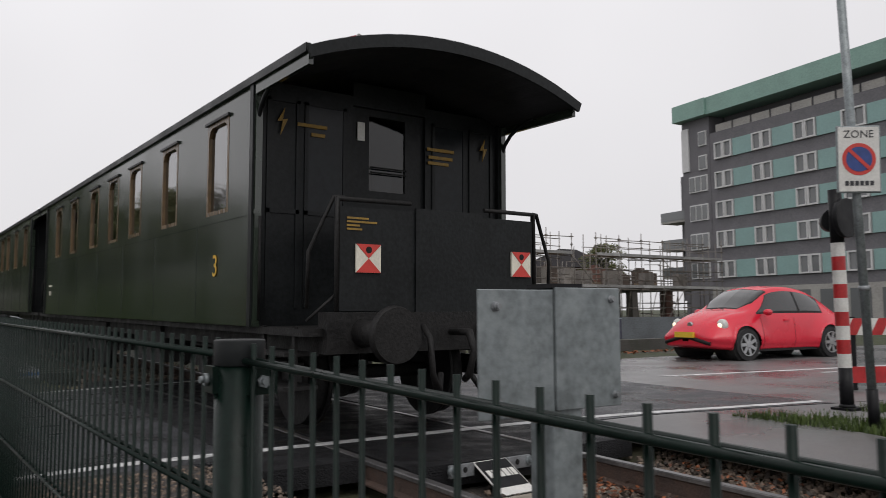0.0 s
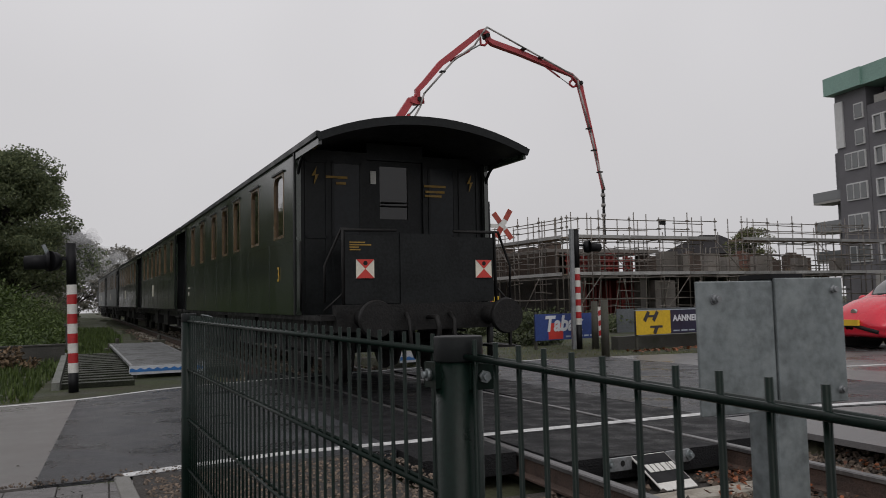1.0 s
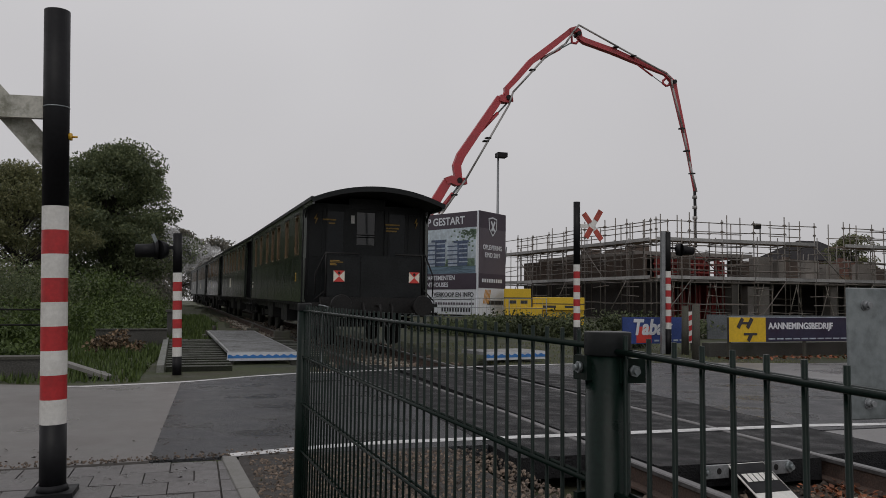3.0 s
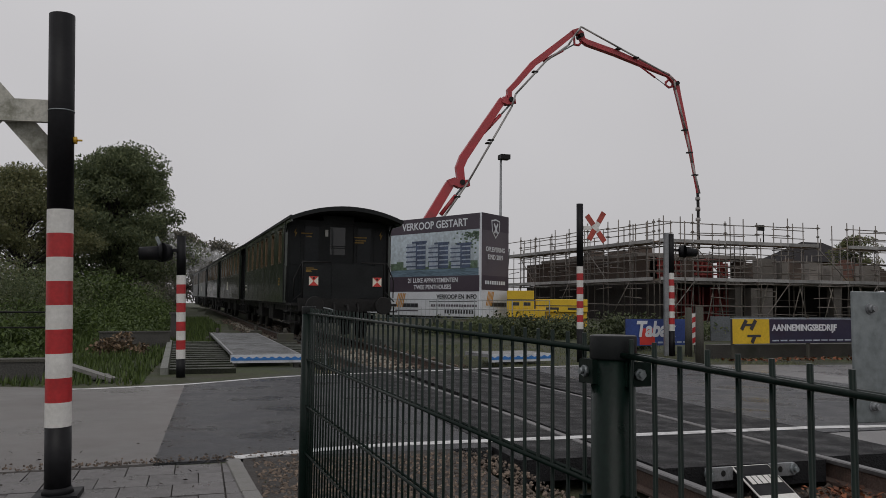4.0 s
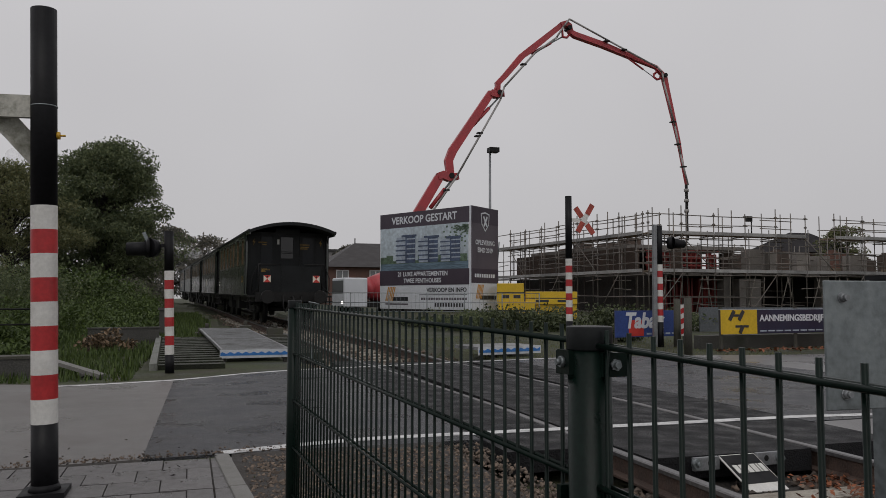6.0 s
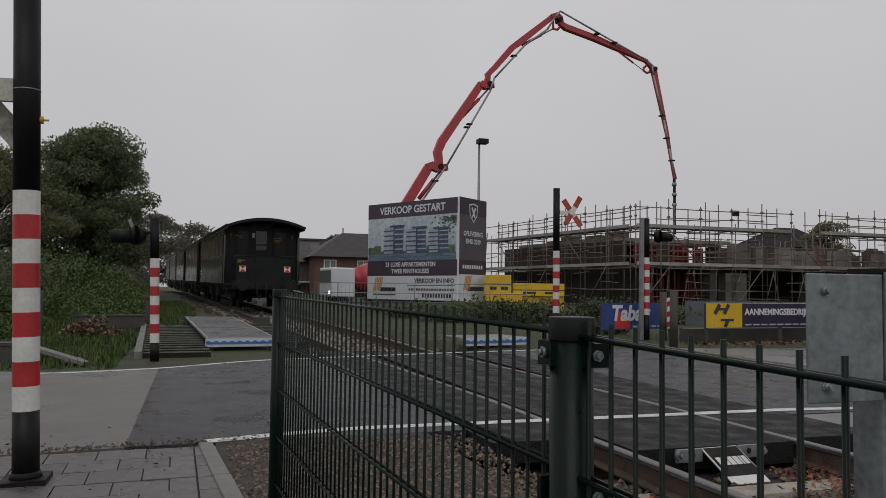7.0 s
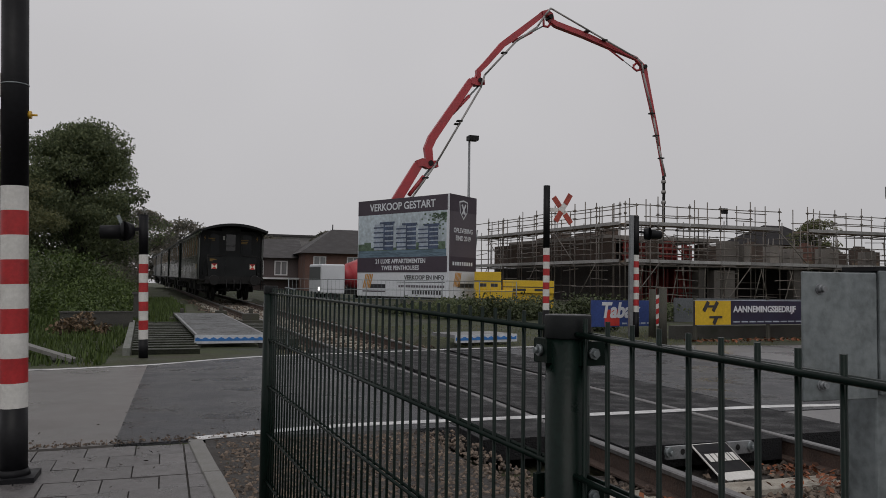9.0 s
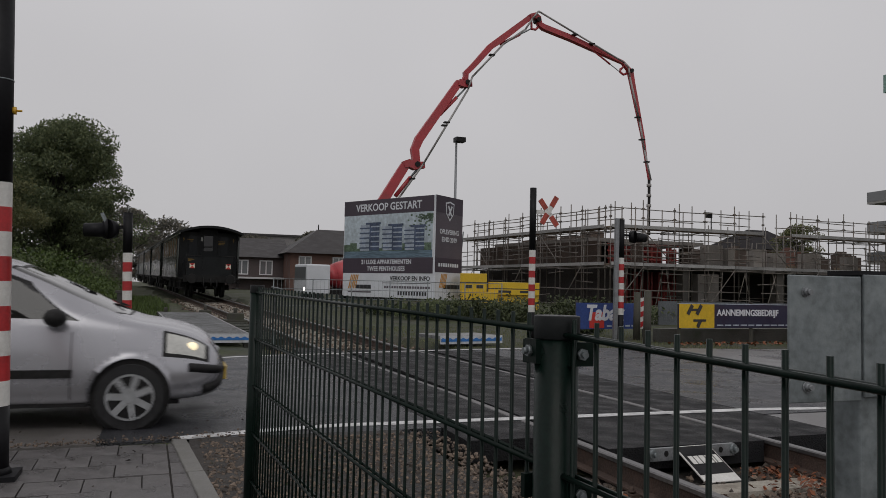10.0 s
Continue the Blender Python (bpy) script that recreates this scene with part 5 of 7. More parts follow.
grass_patch("grass", 4.25, 7.6, -3.4, -0.5, 11000, 0.10, LEAF_D, "wet green grass round the sign post", 76, lambda x, y: y < near_edge(x) - 0.35 - 0.25 * abs(math.sin(x * 3)) and math.sin(x * 2.3 + y) > -0.5)
grass_patch("grass", -2.7, -1.2, -5, -0.3, 500, 0.05, LEAF_D, "sparse grass tufts on bare soil", 74, lambda x, y: math.sin(x * 9) * math.sin(y * 5) > 0.4)


# ---- the building site ----
def frame_from(p0, p1, z=0.0):
    """A pose whose x runs from p0 to p1 along the ground, and whose -y faces the viewer's side."""
    d = (Vector(p1) - Vector(p0)).normalized()
    return pose(p0[0], p0[1], z, 0, 0, math.degrees(math.atan2(d.y, d.x))), (Vector(p1) - Vector(p0)).length


PURPLE = mat("banner_purple", (0.060, 0.045, 0.062), 0.5, var=0.12, scale=1.5, fine=20, bump=0.03)
MAUVE = mat("banner_mauve", (0.105, 0.088, 0.105), 0.5, var=0.12, scale=1.5, fine=20, bump=0.03)
BANNERWHITE = mat("banner_white", (0.66, 0.68, 0.72), 0.5, var=0.06, scale=1.5, fine=20, bump=0.03)
BANNERSKY = mat("banner_sky", (0.46, 0.53, 0.58), 0.5, var=0.22, scale=0.5, fine=6, bump=0.0)
BANNERTREE = mat("banner_green", (0.10, 0.15, 0.10), 0.5, var=0.5, scale=5, fine=25, bump=0.0)
BANNERWATER = mat("banner_water", (0.12, 0.18, 0.23), 0.5, var=0.35, scale=2, fine=10, bump=0.0, stretch=(0.4, 1, 4))
BANNERBLOCK = mat("banner_block", (0.065, 0.09, 0.15), 0.5, var=0.3, scale=2, fine=12, bump=0.0)
BANNERPALE = mat("banner_pale", (0.34, 0.39, 0.46), 0.5, var=0.2, scale=2, fine=12, bump=0.0)
ORANGE = mat("banner_orange", (0.55, 0.27, 0.06), 0.5, var=0.1, scale=4, fine=20, bump=0.0)
INK = mat("banner_ink", (0.03, 0.03, 0.035), 0.5, var=0.1, scale=4, fine=20, bump=0.0)
NAVY = mat("banner_navy", (0.018, 0.018, 0.045), 0.5, var=0.15, scale=2, fine=20, bump=0.03)
BANNERBLUE = mat("banner_blue", (0.03, 0.06, 0.22), 0.5, var=0.15, scale=2, fine=20, bump=0.03)
SIGNYELLOW = mat("banner_yellow", (0.64, 0.42, 0.02), 0.5, var=0.1, scale=2, fine=20, bump=0.03)
CONCRETE = mat("grey_concrete", (0.19, 0.175, 0.16), 0.75, var=0.18, scale=1.5, fine=25, bump=0.15, dirt=((0.14, 0.13, 0.12), 0.6))
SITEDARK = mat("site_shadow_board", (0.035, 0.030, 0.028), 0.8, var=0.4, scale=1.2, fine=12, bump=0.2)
BRICKRED = mat("site_brick", (0.13, 0.065, 0.05), 0.8, var=0.3, scale=1.5, fine=30, bump=0.3)
FORMRED = mat("formwork_red", (0.22, 0.035, 0.03), 0.6, var=0.25, scale=2, fine=20, bump=0.1)
PLANK = mat("scaffold_plank", (0.22, 0.17, 0.12), 0.75, var=0.25, scale=2, fine=30, bump=0.2)
TUBE = mat("scaffold_tube", (0.17, 0.155, 0.14), 0.5, metal=0.3, var=0.3, scale=4, fine=40, bump=0.1, dirt=((0.14, 0.09, 0.06), 0.6))

PALEWALL = mat("pale_plaster", (0.27, 0.25, 0.23), 0.8, var=0.2, scale=1.2, fine=20, bump=0.15, dirt=((0.20, 0.18, 0.16), 0.6))
BRICKBROWN = mat("brown_site_brick", (0.085, 0.062, 0.05), 0.8, var=0.35, scale=1.2, fine=30, bump=0.3)
TOEBOARD = mat("toe_board", (0.27, 0.265, 0.26), 0.7, var=0.25, scale=1.5, fine=20, bump=0.1, rand=0.25)


def decal(parent, name, x0, x1, z0, z1, lift, material, label=""):
    return part(name, Mesh().box((x0, -0.03 - 0.004 * lift, z0), (x1, -0.03 - 0.004 * (lift - 1), z1)), material, parent, label)


def words(parent, text, x, z, size, lift, material, align="CENTER", squeeze=1.0, bold=0.02, slant=0.0):
    return text_part("lettering", text, size, pose(x, -0.03 - 0.004 * lift, z, 90, 0, 0), material, parent, "", 0.003, align, squeeze, bold, slant)


def logo(parent, x, z, s):
    for k in range(5):
        q = x + k * 0.13 * s
        part("logo_stripe", Mesh().prism([(q, z), (q + 0.08 * s, z), (q + 0.30 * s, z + 0.75 * s), (q + 0.22 * s, z + 0.75 * s)], -0.042, -0.036, "y"), ORANGE, parent, "orange slanted stripe")


def build_billboard():
    m, w = frame_from((4.91, 29.92), (7.68, 25.0))
    b = thing("billboard", "large purple and white sales billboard, slightly slack cloth", "billboard", m)
    z0, z1 = 0.63, 5.05
    h = z1 - z0
    bevel(part("backing", Mesh().box((0, -0.03, z0), (w, 0.06, z1)), BANNERWHITE, b), 0.01)
    decal(b, "top_band", 0, w, z1 - 0.155 * h, z1, 1, PURPLE, "dark purple band")
    decal(b, "picture", 0.05, w - 0.05, z0 + 0.40 * h, z1 - 0.155 * h, 1, BANNERSKY, "printed view of three apartment blocks")
    decal(b, "water", 0.05, w - 0.05, z0 + 0.40 * h, z0 + 0.475 * h, 2, BANNERWATER)
    for x in np.arange(0.05, w - 0.5, 0.42):
        k = 0.09 + 0.05 * math.sin(x * 5)
        decal(b, "printed_bush", x, x + 0.45, z0 + 0.47 * h, z0 + (0.47 + k * 0.7) * h, 3, BANNERTREE)
    for i, (x, bw, bh) in enumerate(((1.15, 1.15, 0.27), (2.62, 1.1, 0.245), (4.0, 1.05, 0.225))):
        base = z0 + 0.475 * h
        decal(b, "printed_block", x, x + bw, base, base + bh * h, 4, BANNERPALE)
        decal(b, "printed_block", x + bw * 0.52, x + bw * 1.08, base, base + (bh + 0.012) * h, 5, BANNERBLOCK)
        for k in range(5):
            zz = base + (k + 0.45) * bh * h / 5.3
            decal(b, "printed_balcony", x - 0.05, x + bw * 0.55, zz, zz + 0.05 * bh * h, 6, BANNERBLOCK)
            decal(b, "printed_balcony", x + bw * 0.6, x + bw * 1.12, zz + 0.06, zz + 0.06 + 0.05 * bh * h, 6, BANNERPALE)
        decal(b, "printed_block", x + bw * 0.3, x + bw * 1.15, base + bh * h, base + (bh + 0.02) * h, 7, BANNERBLOCK)
    rnd = random.Random(9)
    for _ in range(70):
        x, z = w - 0.1 - abs(rnd.gauss(0, 0.55)), z1 - 0.17 * h - abs(rnd.gauss(0, 0.28))
        if x > w - 2.2 and x < w - 0.12:
            decal(b, "printed_leaf", x, x + 0.1, z - 0.07, z, 3, BANNERTREE)
    decal(b, "text_band", 0, w, z0 + 0.245 * h, z0 + 0.40 * h, 2, PURPLE, "dark purple band")
    words(b, "VERKOOP GESTART", w * 0.51, z1 - 0.115 * h, 0.47, 2, BANNERWHITE, squeeze=0.98)
    words(b, "21 LUXE APPARTEMENTEN", w * 0.50, z0 + 0.338 * h, 0.278, 3, BANNERWHITE, squeeze=0.95)
    words(b, "TWEE PENTHOUSES", w * 0.50, z0 + 0.270 * h, 0.278, 3, BANNERWHITE, squeeze=0.95)
    words(b, "VERKOOP EN INFO", w * 0.975, z0 + 0.175 * h, 0.262, 2, INK, "RIGHT", 1.05)
    decal(b, "rule", w * 0.47, w * 0.98, z0 + 0.145 * h, z0 + 0.150 * h, 2, INK)
    for x in np.arange(w * 0.49, w * 0.96, 0.155):
        decal(b, "small_print", x, x + 0.11, z0 + 0.095 * h, z0 + 0.118 * h, 2, MAUVE, "plain bar of small print")
    for x in np.arange(w * 0.64, w * 0.95, 0.16):
        decal(b, "small_print", x, x + 0.10, z0 + 0.028 * h, z0 + 0.065 * h, 2, INK, "plain bar of small print")
    logo(b, 0.40, z0 + 0.085 * h, 0.85)
    decal(b, "name_bar", 0.86, 1.92, z0 + 0.085 * h, z0 + 0.125 * h, 2, INK, "plain black bar")
    decal(b, "name_bar", 0.40, 1.92, z0 + 0.045 * h, z0 + 0.058 * h, 2, MAUVE, "plain bar of small print")
    for x in (0.3, w / 2, w - 0.3):
        part("leg", Mesh().rod((x, 0.1, -0.1), (x, 0.1, z1 - 0.1), 0.06, n=8), GALV_DARK, b)
    m2, w2 = frame_from((7.72, 25.0), (9.47, 26.4))
    c = thing("billboard", "narrow mauve billboard with a shield mark", "billboard", m2)
    part("backing", Mesh().box((0.0, -0.03, z0 - 0.02), (w2, 0.05, z1 + 0.02)), BANNERWHITE, c)
    decal(c, "field", 0, w2, z0 + 0.40 * h, z1 + 0.02, 1, MAUVE, "mauve field")
    decal(c, "field", 0, w2, z1 - 0.16 * h, z1 + 0.021, 2, PURPLE, "dark purple field")
    decal(c, "field", 0, w2, z0 + 0.26 * h, z0 + 0.40 * h, 2, PURPLE, "dark purple field")
    cx, cz = w2 * 0.5, z1 - 0.13 * h
    for s, mt, y in ((1.0, BANNERWHITE, 0.0), (0.84, PURPLE, 0.004)):
        o = [(cx - 0.36 * s, cz + 0.33 * s), (cx, cz + 0.40 * s), (cx + 0.36 * s, cz + 0.33 * s), (cx + 0.30 * s, cz - 0.15 * s), (cx, cz - 0.46 * s), (cx - 0.30 * s, cz - 0.15 * s)]
        part("shield", Mesh().prism(o[::-1], -0.046 - y, -0.04 - y, "y"), mt, c, "plain shield shape")
    part("shield_mark", Mesh().beam((cx - 0.15, -0.053, cz + 0.2), (cx + 0.12, -0.053, cz - 0.22), 0.1, 0.006, up=(0, 1, 0)), BANNERWHITE, c)
    part("shield_mark", Mesh().beam((cx + 0.15, -0.055, cz + 0.2), (cx - 0.12, -0.055, cz - 0.22), 0.1, 0.006, up=(0, 1, 0)), BANNERWHITE, c)
    words(c, "OPLEVERING", w2 * 0.5, z0 + 0.635 * h, 0.29, 3, BANNERWHITE, squeeze=0.95)
    words(c, "EIND 2019", w2 * 0.5, z0 + 0.56 * h, 0.29, 3, BANNERWHITE, squeeze=0.95)
    for x in np.arange(w2 * 0.12, w2 * 0.86, 0.19):
        decal(c, "name_bar", x, x + 0.13, z0 + 0.315 * h, z0 + 0.35 * h, 3, BANNERWHITE, "plain white bar of a name")
    logo(c, w2 * 0.16, z0 + 0.11 * h, 0.8)
    decal(c, "name_bar", w2 * 0.32, w2 * 0.92, z0 + 0.10 * h, z0 + 0.14 * h, 2, INK, "plain black bar")


build_billboard()

# flag cloth sign boards along the road
def build_roadside_signs():
    m, w = frame_from((7.58, 8.27), (12.1, 8.75), 0)
    s = thing("banner", "dark blue contractor's banner with a yellow field", "banner", m)
    bevel(part("cloth", Mesh().box((0, -0.03, 0.36), (w, 0.0, 0.885)), NAVY, s), 0.004)
    decal(s, "yellow_field", 0, 1.02, 0.36, 0.885, 1, SIGNYELLOW, "yellow field with a black mark")
    for a, b in (((0.24, 0.66), (0.37, 0.86)), ((0.50, 0.66), (0.63, 0.86))):
        part("mark", Mesh().beam((a[0], -0.042, a[1]), (b[0], -0.042, b[1]), 0.085, 0.01, up=(0, 1, 0)), INK, s, "plain black bar mark")
    decal(s, "mark", 0.33, 0.55, 0.735, 0.785, 3, INK)
    decal(s, "mark", 0.40, 0.77, 0.50, 0.55, 3, INK)
    part("mark", Mesh().beam((0.52, -0.042, 0.38), (0.61, -0.042, 0.53), 0.085, 0.01, up=(0, 1, 0)), INK, s)
    words(s, "AANNEMINGSBEDRIJF", 1.10, 0.635, 0.196, 1, BANNERWHITE, "LEFT", 1.0, 0.03)
    for x in np.arange(1.10, 3.6, 0.24):
        decal(s, "small_print", x, x + 0.19, 0.405, 0.435, 1, BANNERPALE, "plain bar of small print")
    part("top_hem", Mesh().box((-0.02, -0.036, 0.885), (w, 0.004, 0.90)), BANNERPALE, s)
    for x in (0.05, 2.2, 4.4):
        part("stake", Mesh().box((x - 0.03, 0.0, -0.05), (x + 0.03, 0.05, 0.95)), TIMBER, s)
    m, w = frame_from((6.13, 10.16), (8.35, 10.6), 0)
    t = thing("banner", "blue shop banner with red square and white letters", "banner", m)
    part("cloth", Mesh().box((0, -0.03, 0.22), (w, 0.0, 0.84)), BANNERBLUE, t)
    decal(t, "red_square", 0.40, 0.86, 0.24, 0.62, 1, SIGNRED, "red square")
    words(t, "Tabak", 0.26, 0.44, 0.50, 2, BANNERWHITE, "LEFT", 0.98, 0.035, 0.2)
    for x in np.arange(0.95, 2.1, 0.2):
        decal(t, "small_print", x, x + 0.15, 0.27, 0.31, 1, BANNERPALE, "plain bar of small print")
    for x in (0.05, w - 0.05):
        part("stake", Mesh().box((x - 0.03, 0.0, -0.05), (x + 0.03, 0.05, 0.9)), TIMBER, t)
    # red and white warning board beside it
    k = thing("warning_board", "red and white slanted warning board on a post", "warning board", pose(7.78, 10.0, 0))
    part("board", Mesh().box((0, -0.02, 0.25), (0.26, 0.0, 0.98)), WHITE, k)
    for z in (0.28, 0.52, 0.76):
        part("red_slash", Mesh().prism([(0, z), (0.26, z + 0.1), (0.26, z + 0.22), (0, z + 0.12)], -0.026, -0.02, "y"), RED, k)
    part("post", Mesh().rod((0.13, 0.03, -0.05), (0.13, 0.03, 1.0), 0.025, n=8), GALV_DARK, k)
    # old timber posts
    for x, y, h in ((6.33, 7.6, 1.14), (7.42, 9.6, 1.12), (9.2, 9.9, 0.6)):
        g = Mesh().rod((0, 0, -0.1), (0.01, 0, h), 0.085, 0.075, n=10)
        solid("timber_post", g, TIMBER, "grey weathered round timber post at the roadside", "post", "old timber posts", m=pose(x, y, 0))
    # low dark kerb wall with leaves behind the road, plus grey hoarding
    g = Mesh().box((0, 0, -0.05), (14, 0.25, 0.30))
    solid("site_kerb", g, DARKWALL, "dark low retaining edge behind the banners", "low wall", m=pose(7.6, 8.95, 0, 0, 0, 4))
    g = Mesh().box((0, 0, 0.0), (9, 0.06, 0.85))
    solid("hoarding", g, mat("grey_hoarding", (0.10, 0.11, 0.12), 0.7, var=0.25, scale=1.5, fine=20, bump=0.1), "dull grey sheet hoarding behind the banners", "hoarding", m=pose(12.2, 15.5, 0, 0, 0, -10))

    def drift(r):
        x = r.uniform(7.4, 20)
        return x, 8.2 + 0.07 * (x - 7.6) + r.gauss(0, 0.16), 0.02
    scatter_leaves("fallen_leaves", 600, drift, (0.03, 0.07), DEADLEAF, "brown fallen leaves along the road edge")


build_roadside_signs()


def build_scaffold(m, w, label, seed, gaps=()):
    """One run of tube scaffolding: standards, ledgers, decks, toe boards, guard rails and braces."""
    s = thing("scaffolding", label, "scaffolding", m)
    tagged(s, group="scaffolding round the building shell")
    rnd = random.Random(seed)
    xs = list(np.arange(0, w, 2.05))
    for i, x in enumerate(xs):
        for y in (0.0, -1.15):
            h = 5.85 + (rnd.uniform(0.0, 0.35) if rnd.random() < 0.7 else 0)
            part("standard", Mesh().rod((x, y, -0.1), (x, y, h), 0.032, n=6), TUBE, s)
        if rnd.random() < 0.8:
            q = x + rnd.uniform(0.5, 1.6)
            part("standard", Mesh().rod((q, 0.05, 0.0), (q, 0.05, 5.3 + rnd.uniform(0, 0.8)), 0.03, n=6), TUBE, s)
        if rnd.random() < 0.5:
            q = x + rnd.uniform(0.2, 1.0)
            part("standard", Mesh().rod((q, -1.1, 2.4), (q, -1.1, 5.7 + rnd.uniform(0, 0.5)), 0.03, n=6), TUBE, s)
        for z in (5.7, 5.2, 4.5, 2.45):
            part("coupler", Mesh().box((x - 0.055, -1.205, z - 0.05), (x + 0.055, -1.095, z + 0.05)), TUBE, s)
    for i, (a, b) in enumerate(zip(xs, xs[1:])):
        dz = rnd.uniform(-0.04, 0.04)
        for z in (0.35, 1.25, 2.45, 3.1, 3.75, 4.45, 5.2, 5.68):
            if z > 4 and i in gaps:
                continue
            if rnd.random() < 0.9:
                part("ledger", Mesh().rod((a - 0.15, -1.17, z + dz + rnd.uniform(-0.03, 0.03)), (b + 0.15, -1.17, z + dz), 0.026, n=6), TUBE, s)
            if rnd.random() < 0.7:
                part("ledger", Mesh().rod((a - 0.1, 0.02, z), (b + 0.1, 0.02, z + rnd.uniform(-0.05, 0.05)), 0.026, n=6), TUBE, s)
        for z in (2.58, 4.62):
            if z > 4 and i in gaps:
                continue
            part("deck", Mesh().box((a, -1.1, z), (b, -0.02, z + 0.06)), PLANK, s, "weathered plank deck")
            part("toe_board", Mesh().box((a + 0.02, -1.24, z - 0.02), (b - 0.02, -1.20, z + 0.16)), TOEBOARD, s, "dull grey toe board")
        if i % 3 == 0:
            part("brace", Mesh().rod((a, -1.21, 0.1), (b, -1.21, 2.5), 0.026, n=6), TUBE, s)
        if i % 4 == 1:
            part("brace", Mesh().rod((b, -1.21, 2.6), (a, -1.21, 4.5), 0.026, n=6), TUBE, s)
        part("transom", Mesh().rod((a, -1.25, 4.56), (a, 0.1, 4.56), 0.026, n=6), TUBE, s)
        part("transom", Mesh().rod((a, -1.25, 2.52), (a, 0.1, 2.52), 0.026, n=6), TUBE, s)
    for i, x in enumerate(np.arange(0.4, w - 1.6, 1.35)):
        u = x + 0.6
        part("standard", Mesh().rod((u, -1.13, 2.4 if i % 2 else 0.0), (u, -1.13, 4.6 + rnd.uniform(0, 0.5)), 0.028, n=5), TUBE, s)
        for z in (0.8, 1.7, 2.15, 3.4, 4.1):
            if rnd.random() < 0.55:
                part("ledger", Mesh().rod((x, -1.19, z), (x + 1.5, -1.19, z + rnd.uniform(-0.12, 0.12)), 0.024, n=5), TUBE, s)
    return s


# the long face turns a corner: one run recedes from it, the other runs along the road
m_side, w_side = frame_from((18.46, 47.15), (20.72, 30.5))
m_front, w_front = frame_from((19.55, 31.4), (44.2, 31.4))
side_run = build_scaffold(m_side, w_side, "tube scaffolding with plank decks along the shell's receding side", 21)
front_run = build_scaffold(m_front, w_front, "tube scaffolding with plank decks along the shell's road side", 22, (5,))


def build_shell():
    s, rnd = front_run, random.Random(23)
    # site floodlight on the deck
    f = Mesh().rod((6.7, -1.0, 4.7), (6.7, -1.0, 5.55), 0.035, n=6).box((6.35, -1.1, 5.45), (6.7, -0.9, 5.75))
    part("floodlight", f, UNDER, s, "black site floodlight")
    # ladder at the far end of the side run
    g = Mesh().beam((0.2, -1.5, 0), (1.0, -1.5, 5.2), 0.05, 0.07).beam((0.2, -1.9, 0), (1.0, -1.9, 5.2), 0.05, 0.07)
    for k in range(15):
        g.rod((0.2 + 0.05 * k, -1.5, 0.33 * k), (0.2 + 0.05 * k, -1.9, 0.33 * k), 0.02, n=5)
    part("ladder", g, GALV, side_run, "leaning pale ladder")

    # the shell: x along the road side, y into the building
    w = w_front
    b = thing("building_shell", "unfinished concrete and brick building shell with red formwork", "building site", m_front)
    part("ground_slab", Mesh().prism([(1.4, 0.6), (w, 0.6), (w, 14), (-0.4, 14)], -0.1, 0.25, "z"), CONCRETE, b)
    part("floor_slab", Mesh().prism([(1.4, 0.6), (w, 0.6), (w, 14), (-0.4, 14)], 2.5, 2.74, "z"), CONCRETE, b)
    part("roof_slab", Mesh().prism([(1.25, 3.2), (9.5, 3.2), (9.5, 14), (-0.2, 14)], 4.12, 4.34, "z"), CONCRETE, b)
    # back walls: the interior's shade is put into their near-black colour
    part("back_wall", Mesh().box((1.6, 7.6, 0.25), (12.5, 7.9, 2.5)), SITEDARK, b, "inner wall darkened for the shaded interior")
    part("back_wall", Mesh().box((1.7, 7.6, 2.74), (8.6, 7.9, 4.12)), SITEDARK, b, "inner wall darkened for the shaded interior")
    part("back_wall", Mesh().box((12.5, 9.0, 0.25), (w, 9.3, 2.5)), SITEDARK, b, "inner wall darkened for the shaded interior")
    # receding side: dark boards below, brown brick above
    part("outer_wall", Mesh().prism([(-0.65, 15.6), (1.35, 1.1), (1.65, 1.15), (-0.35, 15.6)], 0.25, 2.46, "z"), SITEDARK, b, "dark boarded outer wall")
    part("outer_wall", Mesh().prism([(-0.65, 15.6), (1.2, 2.2), (1.5, 2.25), (-0.35, 15.6)], 2.74, 4.10, "z"), BRICKBROWN, b, "brown brick outer wall")
    for y, h in ((3.6, 0.4), (6.2, 0.3), (9.6, 0.5), (12.0, 0.3)):
        part("brick_pack", Mesh().box((1.6, y, 4.34), (2.5, y + 1.3, 4.34 + h)), BRICKBROWN, b)
    for x, ww, z0, z1, mt in ((1.7, 0.5, 0.25, 2.5, CONCRETE), (3.1, 0.35, 2.74, 4.12, BRICKBROWN), (6.2, 0.5, 0.25, 2.5, CONCRETE), (7.9, 1.2, 2.74, 4.05, CONCRETE), (7.3, 1.5, 0.25, 2.3, PALEWALL), (9.4, 0.6, 2.74, 3.9, PALEWALL),
                             (11.4, 1.0, 2.74, 3.9, PALEWALL), (13.2, 0.5, 0.25, 2.5, CONCRETE), (12.9, 1.0, 2.74, 3.75, PALEWALL), (15.4, 1.3, 2.74, 3.8, PALEWALL), (17.6, 0.5, 0.25, 2.5, CONCRETE), (18.9, 0.9, 2.74, 3.7, CONCRETE), (21.0, 0.7, 0.25, 2.5, BRICKRED), (22.4, 0.9, 2.74, 3.7, CONCRETE)):
        part("pier", Mesh().box((x, 0.9, z0), (x + ww, 1.5, z1)), mt, b)
